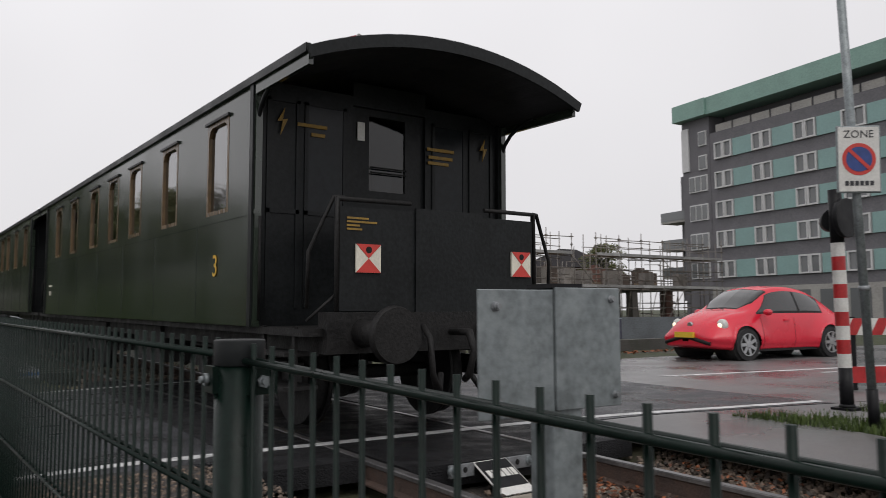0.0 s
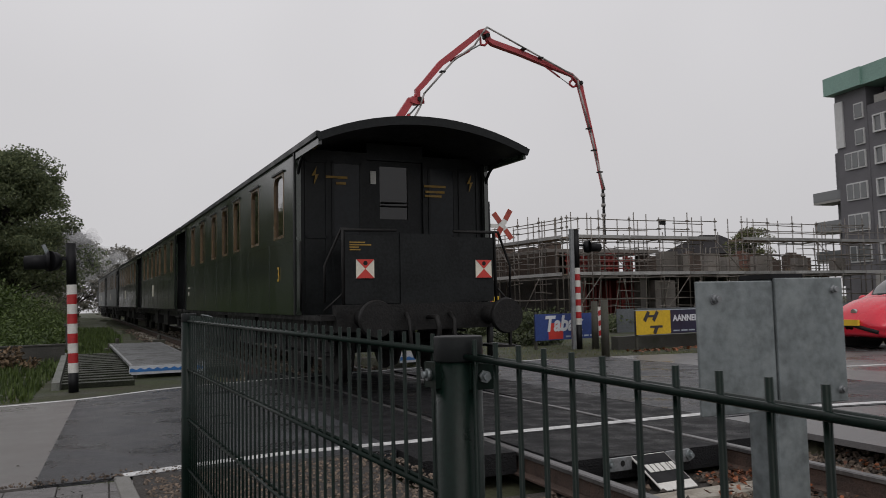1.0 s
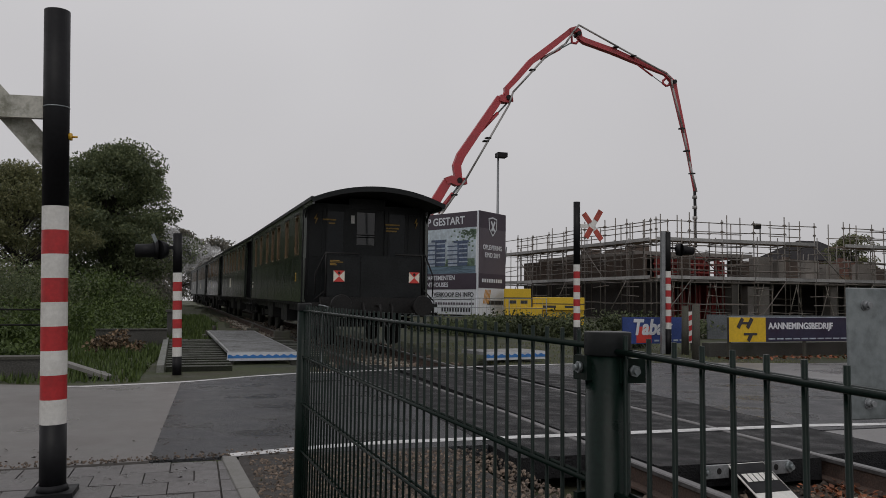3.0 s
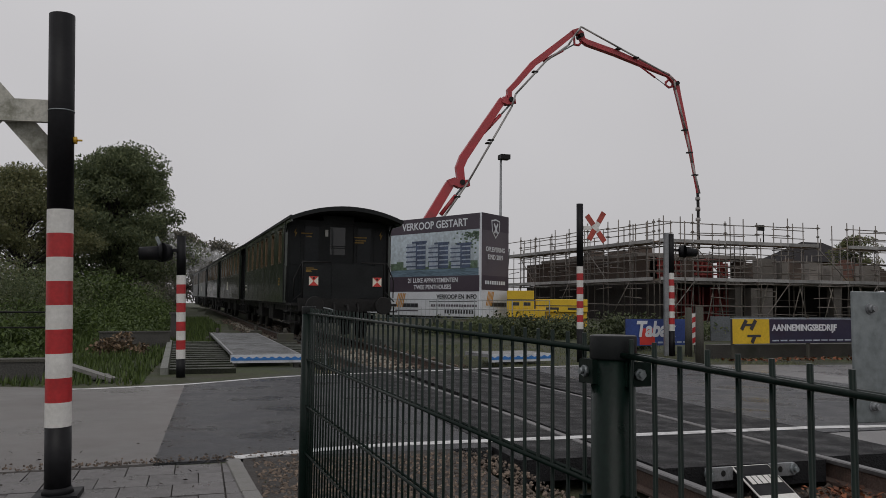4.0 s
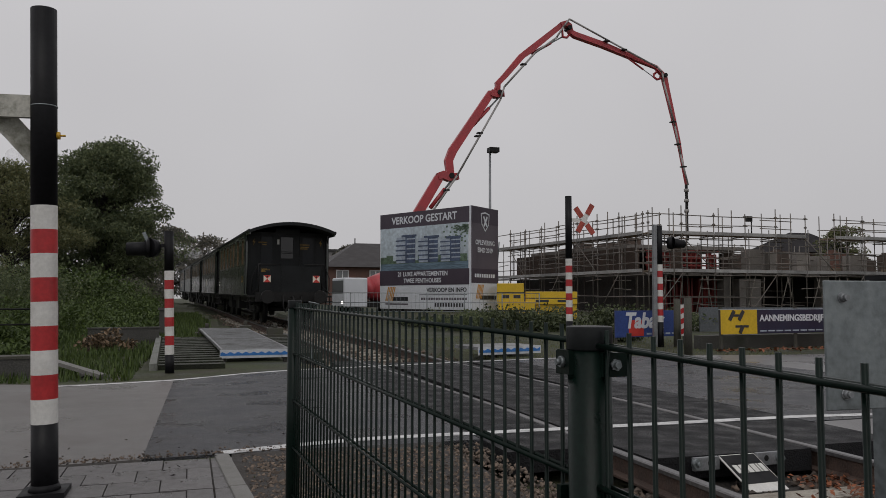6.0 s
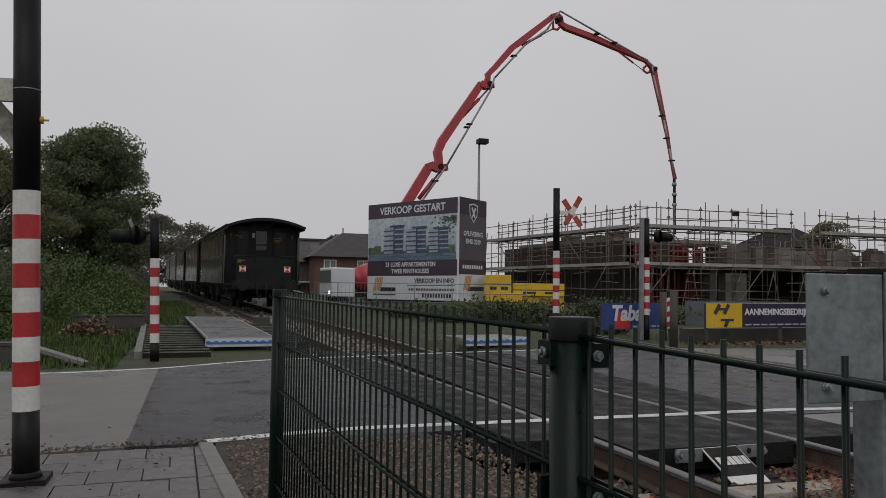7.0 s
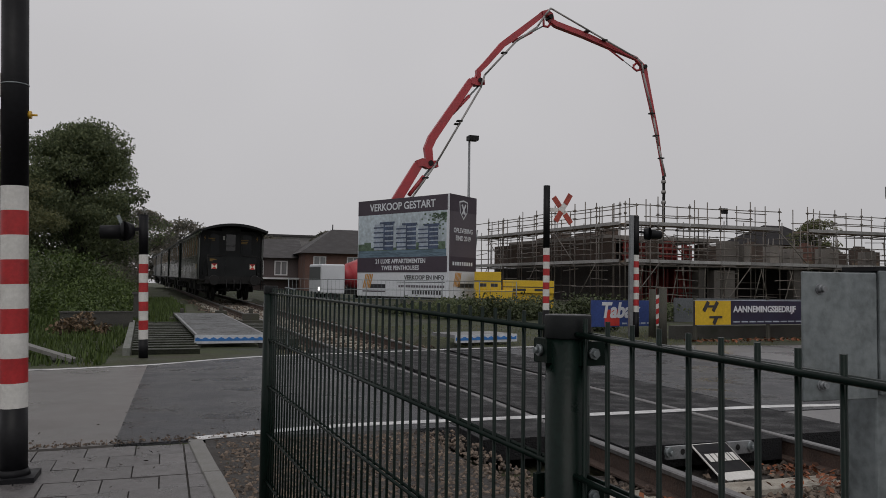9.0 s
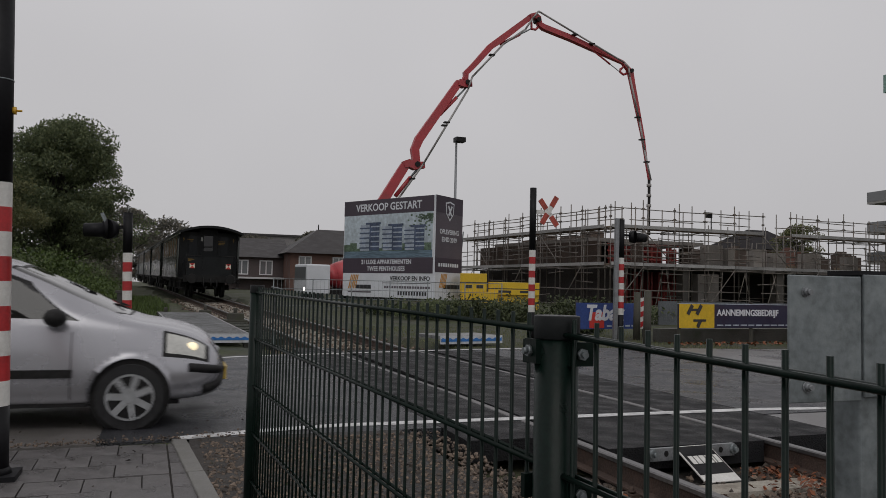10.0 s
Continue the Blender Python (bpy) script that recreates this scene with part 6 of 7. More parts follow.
    for x in np.arange(1.9, 6.8, 0.34):
        if rnd.random() < 0.85:
            part("formwork_panel", Mesh().box((x, 1.9 + rnd.uniform(0, 0.6), 0.3), (x + 0.12, 3.2, 2.35)), FORMRED, b, "red formwork panel")
        if rnd.random() < 0.8:
            part("formwork_panel", Mesh().box((x, 2.3, 2.74), (x + 0.13, 2.7, 3.75 + rnd.uniform(0, 0.35))), FORMRED, b, "red formwork panel")
    for z in (3.05, 3.5, 3.9):
        part("formwork_waling", Mesh().box((1.9, 2.2, z), (6.9, 2.28, z + 0.09)), FORMRED, b)
    pale = mat("pale_prop", (0.42, 0.38, 0.33), 0.6)
    for x in np.arange(1.9, 22, 1.15):
        a = rnd.uniform(-0.8, 0.8)
        part("prop", Mesh().rod((x, 0.75, 0.25), (x + a, 0.75, 2.5), 0.03, n=6), pale, b, "pale steel prop")
    for x in np.arange(7.5, 22, 1.7):
        if rnd.random() < 0.8:
            part("prop", Mesh().rod((x, 1.9, 2.74), (x + rnd.uniform(-0.3, 0.3), 1.9, 4.2 + rnd.uniform(-0.4, 0.4)), 0.03, n=6), TUBE, b)
            part("prop", Mesh().rod((x - 0.8, 2.0, 3.2 + rnd.uniform(0, 0.6)), (x + 1.4, 2.0, 3.2 + rnd.uniform(0, 0.8)), 0.026, n=6), TUBE, b)
    # half-built inner walls of the upper storey, stepped where the masons stopped
    for x, ww, h, mt in ((8.7, 1.9, 1.15, BRICKBROWN), (10.9, 1.2, 0.75, BRICKRED), (12.4, 2.3, 1.25, BRICKBROWN), (15.0, 1.6, 0.9, BRICKBROWN), (16.9, 2.2, 1.3, BRICKRED), (19.4, 1.7, 1.0, BRICKBROWN), (21.4, 2.6, 1.2, BRICKBROWN)):
        g = Mesh().box((x, 4.4, 2.74), (x + ww, 4.62, 2.74 + h))
        for k in range(3):
            g.box((x + 0.2 * k, 4.4, 2.74 + h + 0.12 * k), (x + ww - 0.45 * (k + 1), 4.62, 2.86 + h + 0.12 * k))
        part("half_built_wall", g, mt, b, "half-built brick wall")
    for k in range(60):
        x, z = rnd.uniform(2.0, 22.5), rnd.choice((0.9, 1.6, 3.0, 3.5, 3.9))
        if k % 3:
            part("prop", Mesh().rod((x, 1.0 + 0.02 * k, z), (x + rnd.uniform(1.2, 2.6), 1.0 + 0.02 * k, z + rnd.uniform(-0.1, 0.1)), 0.026, n=5), TUBE, b)
        else:
            z = 0.25 if k % 2 else 2.74
            part("prop", Mesh().rod((x, 0.7 + 0.03 * k, z), (x + rnd.uniform(-0.2, 0.2), 0.7 + 0.03 * k, z + 2.0 - 0.4 * (k % 2 == 0)), 0.03, n=5), TUBE, b)
    for x in (9.2, 14.1, 19.5):
        part("timber_stack", Mesh().box((x, 1.6, 2.74), (x + 1.3, 2.5, 3.05)), PLANK, b)


build_shell()


# ---- concrete pump with its tall folded boom ----
def build_pump():
    p = thing("concrete_pump", "red truck concrete pump with its boom raised high", "concrete pump", pose(0, 39, 0.35))
    z = -0.35
    def spine(pts):
        return [Vector((x, 0, h + z)) for x, h in pts]
    def swept(pts, widths, k=0.2):
        """A tapering box girder along a bent line in the boom's plane."""
        pts = spine(pts)
        vs, fs = [], [(3, 2, 1, 0)]
        for i, c in enumerate(pts):
            d = (pts[min(i + 1, len(pts) - 1)] - pts[max(i - 1, 0)]).normalized()
            u = Vector((-d.z, 0, d.x)) * widths[i]
            kk = k * widths[i] / max(widths)
            vs += [c - u + Vector((0, -kk, 0)), c + u + Vector((0, -kk, 0)), c + u + Vector((0, kk, 0)), c - u + Vector((0, kk, 0))]
        for o in range(0, len(vs) - 4, 4):
            fs += [(o + i, o + (i + 1) % 4, o + 4 + (i + 1) % 4, o + 4 + i) for i in range(4)]
        n = len(vs)
        fs.append((n - 4, n - 3, n - 2, n - 1))
        return Mesh().add(vs, fs)
    part("turret", Mesh().rod((8.2, 0, 1.6), (8.2, 0, 4.4), 0.55, n=16), BOOMRED, p)
    for pts, ws in (([(8.1, 4.45), (9.18, 6.27), (10.50, 8.50)], (0.31, 0.29, 0.27)),
                    ([(11.24, 8.50), (11.10, 9.55), (11.36, 10.20), (13.90, 14.02)], (0.22, 0.25, 0.26, 0.22)),
                    ([(14.36, 14.15), (14.34, 14.65), (14.85, 15.20), (15.98, 16.55), (16.55, 17.0), (18.80, 18.90)], (0.13, 0.17, 0.17, 0.19, 0.21, 0.17)),
                    ([(19.40, 18.50), (19.75, 18.32), (21.78, 17.86), (23.48, 17.37), (25.77, 16.72), (26.38, 16.18)], (0.14, 0.17, 0.17, 0.15, 0.11, 0.13)),
                    ([(26.36, 16.25), (26.55, 15.41), (27.44, 11.76), (27.98, 8.70)], (0.15, 0.13, 0.09, 0.045))):
        part("boom_section", swept(pts, ws), BOOMRED, p, "red boom section")
    for pts, ws in (([(10.40, 8.55), (10.72, 8.66), (11.10, 8.52), (11.72, 8.62)], (0.20, 0.24, 0.24, 0.20)),
                    ([(13.85, 14.0), (14.2, 13.92), (14.62, 13.90)], (0.20, 0.20, 0.13)),
                    ([(18.70, 18.85), (19.08, 18.98), (19.30, 18.85), (19.45, 18.45)], (0.17, 0.19, 0.17, 0.13))):
        part("knuckle", swept(pts, ws, 0.26), BOOMRED, p)
    for pts in ([(18.85, 18.75), (18.88, 18.12), (19.17, 18.10), (19.48, 18.45)], [(13.98, 13.75), (14.20, 14.35), (14.72, 14.15), (14.75, 13.85)],
                [(25.62, 16.30), (25.60, 16.05), (25.85, 15.90), (26.25, 16.05)], [(25.65, 16.25), (25.95, 16.55)]):
        part("link", Mesh().path(spine(pts), 0.075, 6), BOOMRED, p)
    for x, h, r in ((11.24, 8.62, 0.17), (14.40, 14.05, 0.15), (19.28, 18.72, 0.15), (26.36, 16.18, 0.14)):
        part("pivot_pin", Mesh().rod((x, -0.32, h + z), (x, 0.32, h + z), r, n=12), UNDER, p, "dark pivot pin")
    # rams under the sections
    for a, b, r in (((9.95, 6.60), (11.45, 8.55), 0.13), ((12.68, 11.85), (14.45, 13.80), 0.11), ((16.68, 16.80), (18.88, 18.14), 0.09), ((23.50, 17.25), (25.62, 16.02), 0.06)):
        a, b = spine((a, b))
        part("ram", Mesh().rod(a, a.lerp(b, 0.62), r, n=10), BOOMRED, p)
        part("ram_rod", Mesh().rod(a.lerp(b, 0.58), b, r * 0.5, n=8), GALV, p, "bright steel ram rod")
    # delivery pipe beside the boom
    run = spine([(8.6, 4.5), (10.21, 6.66), (11.55, 8.60), (14.40, 13.55), (14.67, 14.39), (16.76, 16.74), (18.28, 17.90), (18.76, 18.65), (19.20, 19.22), (19.40, 19.15), (21.99, 18.10), (25.70, 16.62), (26.05, 16.30), (26.15, 15.68), (26.96, 12.7), (27.36, 10.79), (27.90, 8.75)])
    run = [v + Vector((0, -0.34, 0)) for v in run]
    for a, b in zip(run, run[1:]):
        part("delivery_pipe", Mesh().rod(a, b, 0.062, n=8), BOOMPIPE, p, "grey delivery pipe")
    for c in spine([(12.9, 11.15), (13.05, 11.35), (10.9, 7.7), (16.0, 15.95), (21.9, 18.05), (23.2, 17.6), (26.85, 13.0), (27.2, 11.5), (27.6, 10.0)]):
        part("pipe_clip", Mesh().box(c + Vector((-0.17, -0.42, -0.04)), c + Vector((0.17, -0.1, 0.04))), UNDER, p)
    J = spine([(27.98, 8.75)])
    part("end_hose", Mesh().path([J[0] + Vector((0, 0, 0.1)), J[0] + Vector((0.02, 0, -1.1)), J[0] + Vector((0.0, 0, -2.4)), J[0] + Vector((0.03, 0, -3.7))], 0.10, 8), UNDER, p, "dark end hose")
    for zz in (-0.2, -0.9, -1.6):
        part("hose_clamp", Mesh().rod(J[0] + Vector((0, 0, zz)), J[0] + Vector((0, 0, zz - 0.2)), 0.16, n=10), BOOMPIPE, p)
    # the truck under it
    part("chassis", Mesh().box((6.8, -1.1, 0.6), (12.4, 1.1, 1.3)), UNDER, p)
    bevel(part("cab", Mesh().box((10.8, -1.2, 0.7), (12.6, 1.2, 3.0)), BOOMRED, p), 0.12)
    part("hopper", Mesh().box((6.7, -1.0, 0.8), (7.6, 1.0, 2.0)), BOOMRED, p)
    for x in (7.4, 8.6, 10.2, 11.8):
        for s in (-1, 1):
            part("wheel", Mesh().rod((x, s * 0.85, 0.15), (x, s * 1.2, 0.15), 0.5, n=20), UNDER, p)
    # truck mixer waiting beside it
    t = thing("truck_mixer", "truck mixer with red drum and white cab", "truck mixer", pose(6.1, 38.5, 0.2, 0, 0, 12) @ Matrix.Diagonal((0.8, 0.8, 0.8, 1)))
    g = Mesh()
    prof = ((-2.0, 0.45), (-1.5, 0.9), (-0.4, 1.18), (0.8, 1.1), (1.9, 0.7), (2.5, 0.45))
    for (a, ra), (b, rb) in zip(prof, prof[1:]):
        g.rod((1.6 + a, 0, 2.0 + 0.13 * a), (1.6 + b, 0, 2.0 + 0.13 * b), ra, rb, n=22)
    part("drum", g, BOOMRED, t, "red mixing drum")
    bevel(part("cab", Mesh().box((-2.4, -1.2, 0.5), (-0.6, 1.2, 2.6)), BANNERWHITE, t, "white cab"), 0.1)
    part("windscreen", Mesh().box((-2.42, -1.05, 1.5), (-2.38, 1.05, 2.4)), BPANE, t)
    part("chassis", Mesh().box((-2.3, -1.0, 0.5), (4.4, 1.0, 0.95)), UNDER, t)
    for x in (-1.5, 1.6, 3.0):
        for s in (-1, 1):
            part("wheel", Mesh().rod((x, s * 0.85, 0.14), (x, s * 1.18, 0.14), 0.5, n=20), UNDER, t)
    part("headlight", Mesh().rod((-2.45, -0.85, 0.85), (-2.38, -0.85, 0.85), 0.11, n=12), glow("lamp_white", (1, 0.97, 0.9), 1.8), t)
    mast = thing("light_mast", "slim grey mast with a small floodlight on top", "light mast", pose(14.38, 40.5, 0.0))
    part("pole", Mesh().rod((0, 0, -0.1), (0, 0, 10.7), 0.11, 0.07, n=10), GALV_DARK, mast)
    part("floodlight", Mesh().box((-0.1, -0.3, 10.55), (0.55, 0.3, 10.85)), UNDER, mast, "black floodlight")


build_pump()


# stacked yellow crates, site fence
def build_site_bits():
    for i, (x, y, z, w, h) in enumerate(((9.0, 25.2, 0.25, 1.6, 0.75), (9.0, 25.25, 1.0, 1.15, 0.78), (10.65, 24.9, 0.25, 1.75, 0.62), (10.2, 24.95, 0.88, 2.2, 0.55))):
        c = thing("crate", "yellow packed building blocks with dark print", "packaged blocks", pose(x, y, z - 0.25 + 0.24, 0, 0, -22), "yellow packs of blocks")
        bevel(part("pack", Mesh().box((0, 0, 0), (w, 0.9, h)), SIGNYELLOW, c), 0.02)
        part("strap", Mesh().box((-0.005, -0.006, h * 0.45), (w + 0.005, -0.001, h * 0.52)), INK, c)
        for k in range(2):
            part("print", Mesh().box((w * (0.2 + 0.42 * k), -0.008, h * 0.18), (w * (0.45 + 0.42 * k), -0.001, h * 0.36)), INK, c, "dark bar of print")
    f = thing("site_fence", "grey wire mesh construction fence", "site fence", pose(1.0, 24.5, 0.2, 0, 0, -12))
    for x in np.arange(0, 9.1, 1.5):
        part("post", Mesh().rod((x, 0, 0), (x, 0, 1.15), 0.022, n=6), GALV, f)
    for z in (1.13, 0.75, 0.4, 0.1):
        part("rail", Mesh().rod((0, 0, z), (9, 0, z), 0.013, n=6), GALV, f)
    d = Mesh()
    for x in np.arange(0.15, 9, 0.15):
        d.rod((x, 0, 0.1), (x, 0, 1.13), 0.005, n=4)
    part("mesh_wire", d, GALV, f)["kind"] = "stuff"


build_site_bits()


# ---- houses beyond the site ----
ROOFTILE = mat("dark_roof_tile", (0.050, 0.046, 0.047), 0.75, var=0.2, scale=1.5, fine=14, bump=0.4, stretch=(1, 1, 3))
HOUSEBRICK = mat("house_brick", (0.135, 0.075, 0.06), 0.8, var=0.25, scale=1.2, fine=16, bump=0.3)
HOUSEDARK = mat("dark_house_brick", (0.08, 0.062, 0.06), 0.8, var=0.25, scale=1.2, fine=16, bump=0.3)
FRAMEWHITE = mat("window_white", (0.60, 0.60, 0.60), 0.5, var=0.06, scale=3, fine=20, bump=0.02)


def house_window(parent, x, z, w, h, y):
    f = Mesh().box((x, y - 0.06, z), (x + w, y + 0.02, z + 0.09)).box((x, y - 0.06, z + h - 0.09), (x + w, y + 0.02, z + h))
    for q in (x, x + w - 0.09, x + w / 2 - 0.04):
        f.box((q, y - 0.06, z + 0.09), (q + 0.09, y + 0.02, z + h - 0.09))
    win = part("window", f, FRAMEWHITE, parent, "white window frame")
    part("pane", Mesh().box((x + 0.05, y - 0.03, z + 0.05), (x + w - 0.05, y - 0.02, z + h - 0.05)), BPANE, win)


def build_houses():
    h = thing("house", "brick gabled house with a dark tiled hipped roof", "house", pose(6.9, 60, 0.6))
    part("wall", Mesh().box((0, 0, -0.2), (9.5, 9, 3.3)), HOUSEBRICK, h)
    r = Mesh().add([(-0.5, -0.5, 3.2), (10, -0.5, 3.2), (10, 9.5, 3.2), (-0.5, 9.5, 3.2), (2.9, 3.2, 5.5), (7, 3.2, 5.5), (7, 6, 5.5), (2.9, 6, 5.5)],
                   [(0, 1, 5, 4), (1, 2, 6, 5), (2, 3, 7, 6), (3, 0, 4, 7), (4, 5, 6, 7), (3, 2, 1, 0)])
    part("roof", r, ROOFTILE, h, "dark tiled roof")
    for x in (0.7, 3.6, 6.2):
        house_window(h, x, 1.75, 1.1, 1.2, 0)
        house_window(h, x, 0.2, 0.9, 1.0, 0)
    part("finial", Mesh().rod((2.9, 3.2, 5.4), (2.9, 3.2, 5.95), 0.05, n=6), UNDER, h)
    g = thing("house", "dark terraced house with white window frames", "house", pose(-1.5, 64, 0.6))
    part("wall", Mesh().box((0, 0, -0.2), (8.6, 8, 2.95)), HOUSEDARK, g)
    r = Mesh().add([(-0.4, -0.4, 2.85), (9.0, -0.4, 2.85), (9.0, 8.4, 2.85), (-0.4, 8.4, 2.85), (-0.4, 4, 4.75), (9.0, 4, 4.75)],
                   [(0, 1, 5, 4), (2, 3, 4, 5), (1, 2, 5), (3, 0, 4), (3, 2, 1, 0)])
    part("roof", r, ROOFTILE, g, "dark tiled roof")
    for x in (4.2, 6.3):
        house_window(g, x, 1.3, 1.15, 1.3, 0)
    part("canopy", Mesh().box((3.6, -0.8, 0.95), (8.7, 0, 1.1)), FRAMEWHITE, g)
    k = thing("house", "dark brick house under a tiled roof", "house", pose(14.5, 62, 0.6))
    part("wall", Mesh().box((0, 0, -0.2), (8, 8, 3.3)), HOUSEBRICK, k)
    r = Mesh().add([(-0.4, -0.4, 3.2), (8.4, -0.4, 3.2), (8.4, 8.4, 3.2), (-0.4, 8.4, 3.2), (-0.4, 4, 5.4), (8.4, 4, 5.4)],
                   [(0, 1, 5, 4), (2, 3, 4, 5), (1, 2, 5), (3, 0, 4), (3, 2, 1, 0)])
    part("roof", r, ROOFTILE, k, "dark tiled roof")
    q = thing("house", "distant brick house with a grey tiled roof", "house", pose(48.6, 52, 0.2))
    part("wall", Mesh().box((0, 0, 0), (6.4, 8, 5.3)), HOUSEBRICK, q)
    r = Mesh().add([(-0.4, -0.4, 5.2), (6.8, -0.4, 5.2), (6.8, 8.4, 5.2), (-0.4, 8.4, 5.2), (1.9, 3.2, 7.3), (4.3, 3.2, 7.3)],
                   [(0, 1, 5, 4), (2, 3, 4, 5), (1, 2, 5), (3, 0, 4), (3, 2, 1, 0)])
    part("roof", r, mat("grey_roof_tile", (0.034, 0.032, 0.034), 0.85, spec=0.08, var=0.15, scale=1.5, fine=14, bump=0.3), q, "grey tiled roof")
    far = thing("apartment_block", "distant flat-roofed block behind the houses", "building", pose(8.5, 118, 0.5))
    part("wall", Mesh().box((0, 0, -0.2), (12, 10, 8.2)), mat("pale_block", (0.22, 0.21, 0.21), 0.8, var=0.15, scale=0.5, fine=8, bump=0.1), far)
    part("roof", Mesh().box((-0.3, -0.3, 8.2), (12.3, 10.3, 8.5)), ROOFTILE, far)


build_houses()


# ---- the six-storey apartment building ----
def build_apartments():
    # haze is put into these colours: brick lifted paler, teal greyed
    wallm = mat("hazed_charcoal_brick", (0.15, 0.146, 0.157), 0.8, var=0.18, scale=0.7, fine=12, bump=0.2)
    teal = mat("hazed_teal_panel", (0.24, 0.38, 0.365), 0.5, var=0.08, scale=0.6, fine=8, bump=0.02)
    copper = mat("green_roof_edge", (0.22, 0.36, 0.31), 0.5, var=0.12, scale=0.6, fine=8, bump=0.03)
    pale = mat("pale_render", (0.34, 0.33, 0.31), 0.7, var=0.15, scale=0.6, fine=8, bump=0.05)
    # facade: x runs along the front, -y is out of it
    m, w = frame_from((57.0, 44.5), (52.6, 4.0))
    b = thing("apartment_building", "six-storey charcoal brick apartment building with teal panels", "apartment building", m)
    part("wall", Mesh().box((3.5, 0.3, -0.2), (w, 14, 17.6)), wallm, b)
    part("corner_block", Mesh().box((0.0, 0.25, -0.2), (3.5, 9, 19.3)), wallm, b)
    part("plinth", Mesh().box((3.5, 0.1, -0.2), (w, 0.3, 3.1)), pale, b, "pale ground floor")
    for x in np.arange(4.4, w - 2, 2.6):
        part("shopfront", Mesh().box((x, 0.05, 0.3), (x + 1.7, 0.12, 2.7)), BPANE, b)
    rows = [(4.0, 5.55), (6.75, 8.3), (9.5, 11.05), (12.25, 13.8), (15.0, 16.55)]
    for k, (z0, z1) in enumerate(rows):
        x = 4.2
        j = 0
        while x < w - 3:
            for dx, ww in ((0.0, 1.0), (1.05, 1.0)):
                g = Mesh()
                a, c = x + dx, x + dx + ww
                g.box((a, 0.05, z0), (a + 0.13, 0.3, z1)).box((c - 0.13, 0.05, z0), (c, 0.3, z1)).box((a + 0.13, 0.05, z0), (c - 0.13, 0.3, z0 + 0.13)).box((a + 0.13, 0.05, z1 - 0.13), (c - 0.13, 0.3, z1))
                win = part("window", g, FRAMEWHITE, b, "white framed window")
                part("pane", Mesh().box((a + 0.13, 0.2, z0 + 0.13), (c - 0.13, 0.24, z1 - 0.13)), BPANE, win)
            part("hazed_teal_panel", Mesh().box((x + 2.15, 0.15, z0), (x + 4.3, 0.3, z1)), teal, b, "teal infill panel")
            x += 4.35
            j += 1
    for k, (z0, z1) in enumerate(rows[:4]):
        part("window", Mesh().box((0.9, 0.12, z0), (3.2, 0.26, z1)), FRAMEWHITE, b, "white framed window")
        for q in (1.0, 1.75, 2.5):
            part("pane", Mesh().box((q, 0.08, z0 + 0.12), (q + 0.6, 0.118, z1 - 0.12)), BPANE, b)
    for z0 in (14.3, 16.6):
        part("window", Mesh().box((2.2, 0.12, z0), (3.2, 0.26, z0 + 1.4)), FRAMEWHITE, b, "white framed window")
        part("pane", Mesh().box((2.3, 0.08, z0 + 0.12), (3.1, 0.118, z0 + 1.28)), BPANE, b)
    part("stair_glazing", Mesh().box((0.05, 0.1, 14.4), (0.95, 0.25, 18.6)), FRAMEWHITE, b, "tall pale stair window")
    part("roof_edge", Mesh().box((-0.4, -0.6, 19.3), (3.8, 10, 20.9)), copper, b, "green roof edge")
    part("roof_edge", Mesh().box((3.8, -0.4, 19.3), (w + 0.4, 12, 20.9)), copper, b, "green roof edge")
    part("top_storey", Mesh().box((3.8, 2.0, 17.6), (w, 12, 19.3)), wallm, b)
    for x in np.arange(4.2, w, 2.1):
        part("railing", Mesh().box((x, 0.4, 17.6), (x + 1.9, 0.46, 18.3)), pale, b, "pale balcony rail")
    part("rear_wing", Mesh().box((-2.7, 2.5, 2.0), (0, 9, 14.6)), wallm, b)
    for z in (4.2, 7.0, 9.8):
        part("balcony", Mesh().box((-4.1, 1.0, z), (0, 3.2, z + 0.2)), pale, b, "pale balcony slab")
        part("railing", Mesh().box((-4.1, 0.98, z + 0.2), (0, 1.03, z + 1.1)), BPANE, b)


build_apartments()


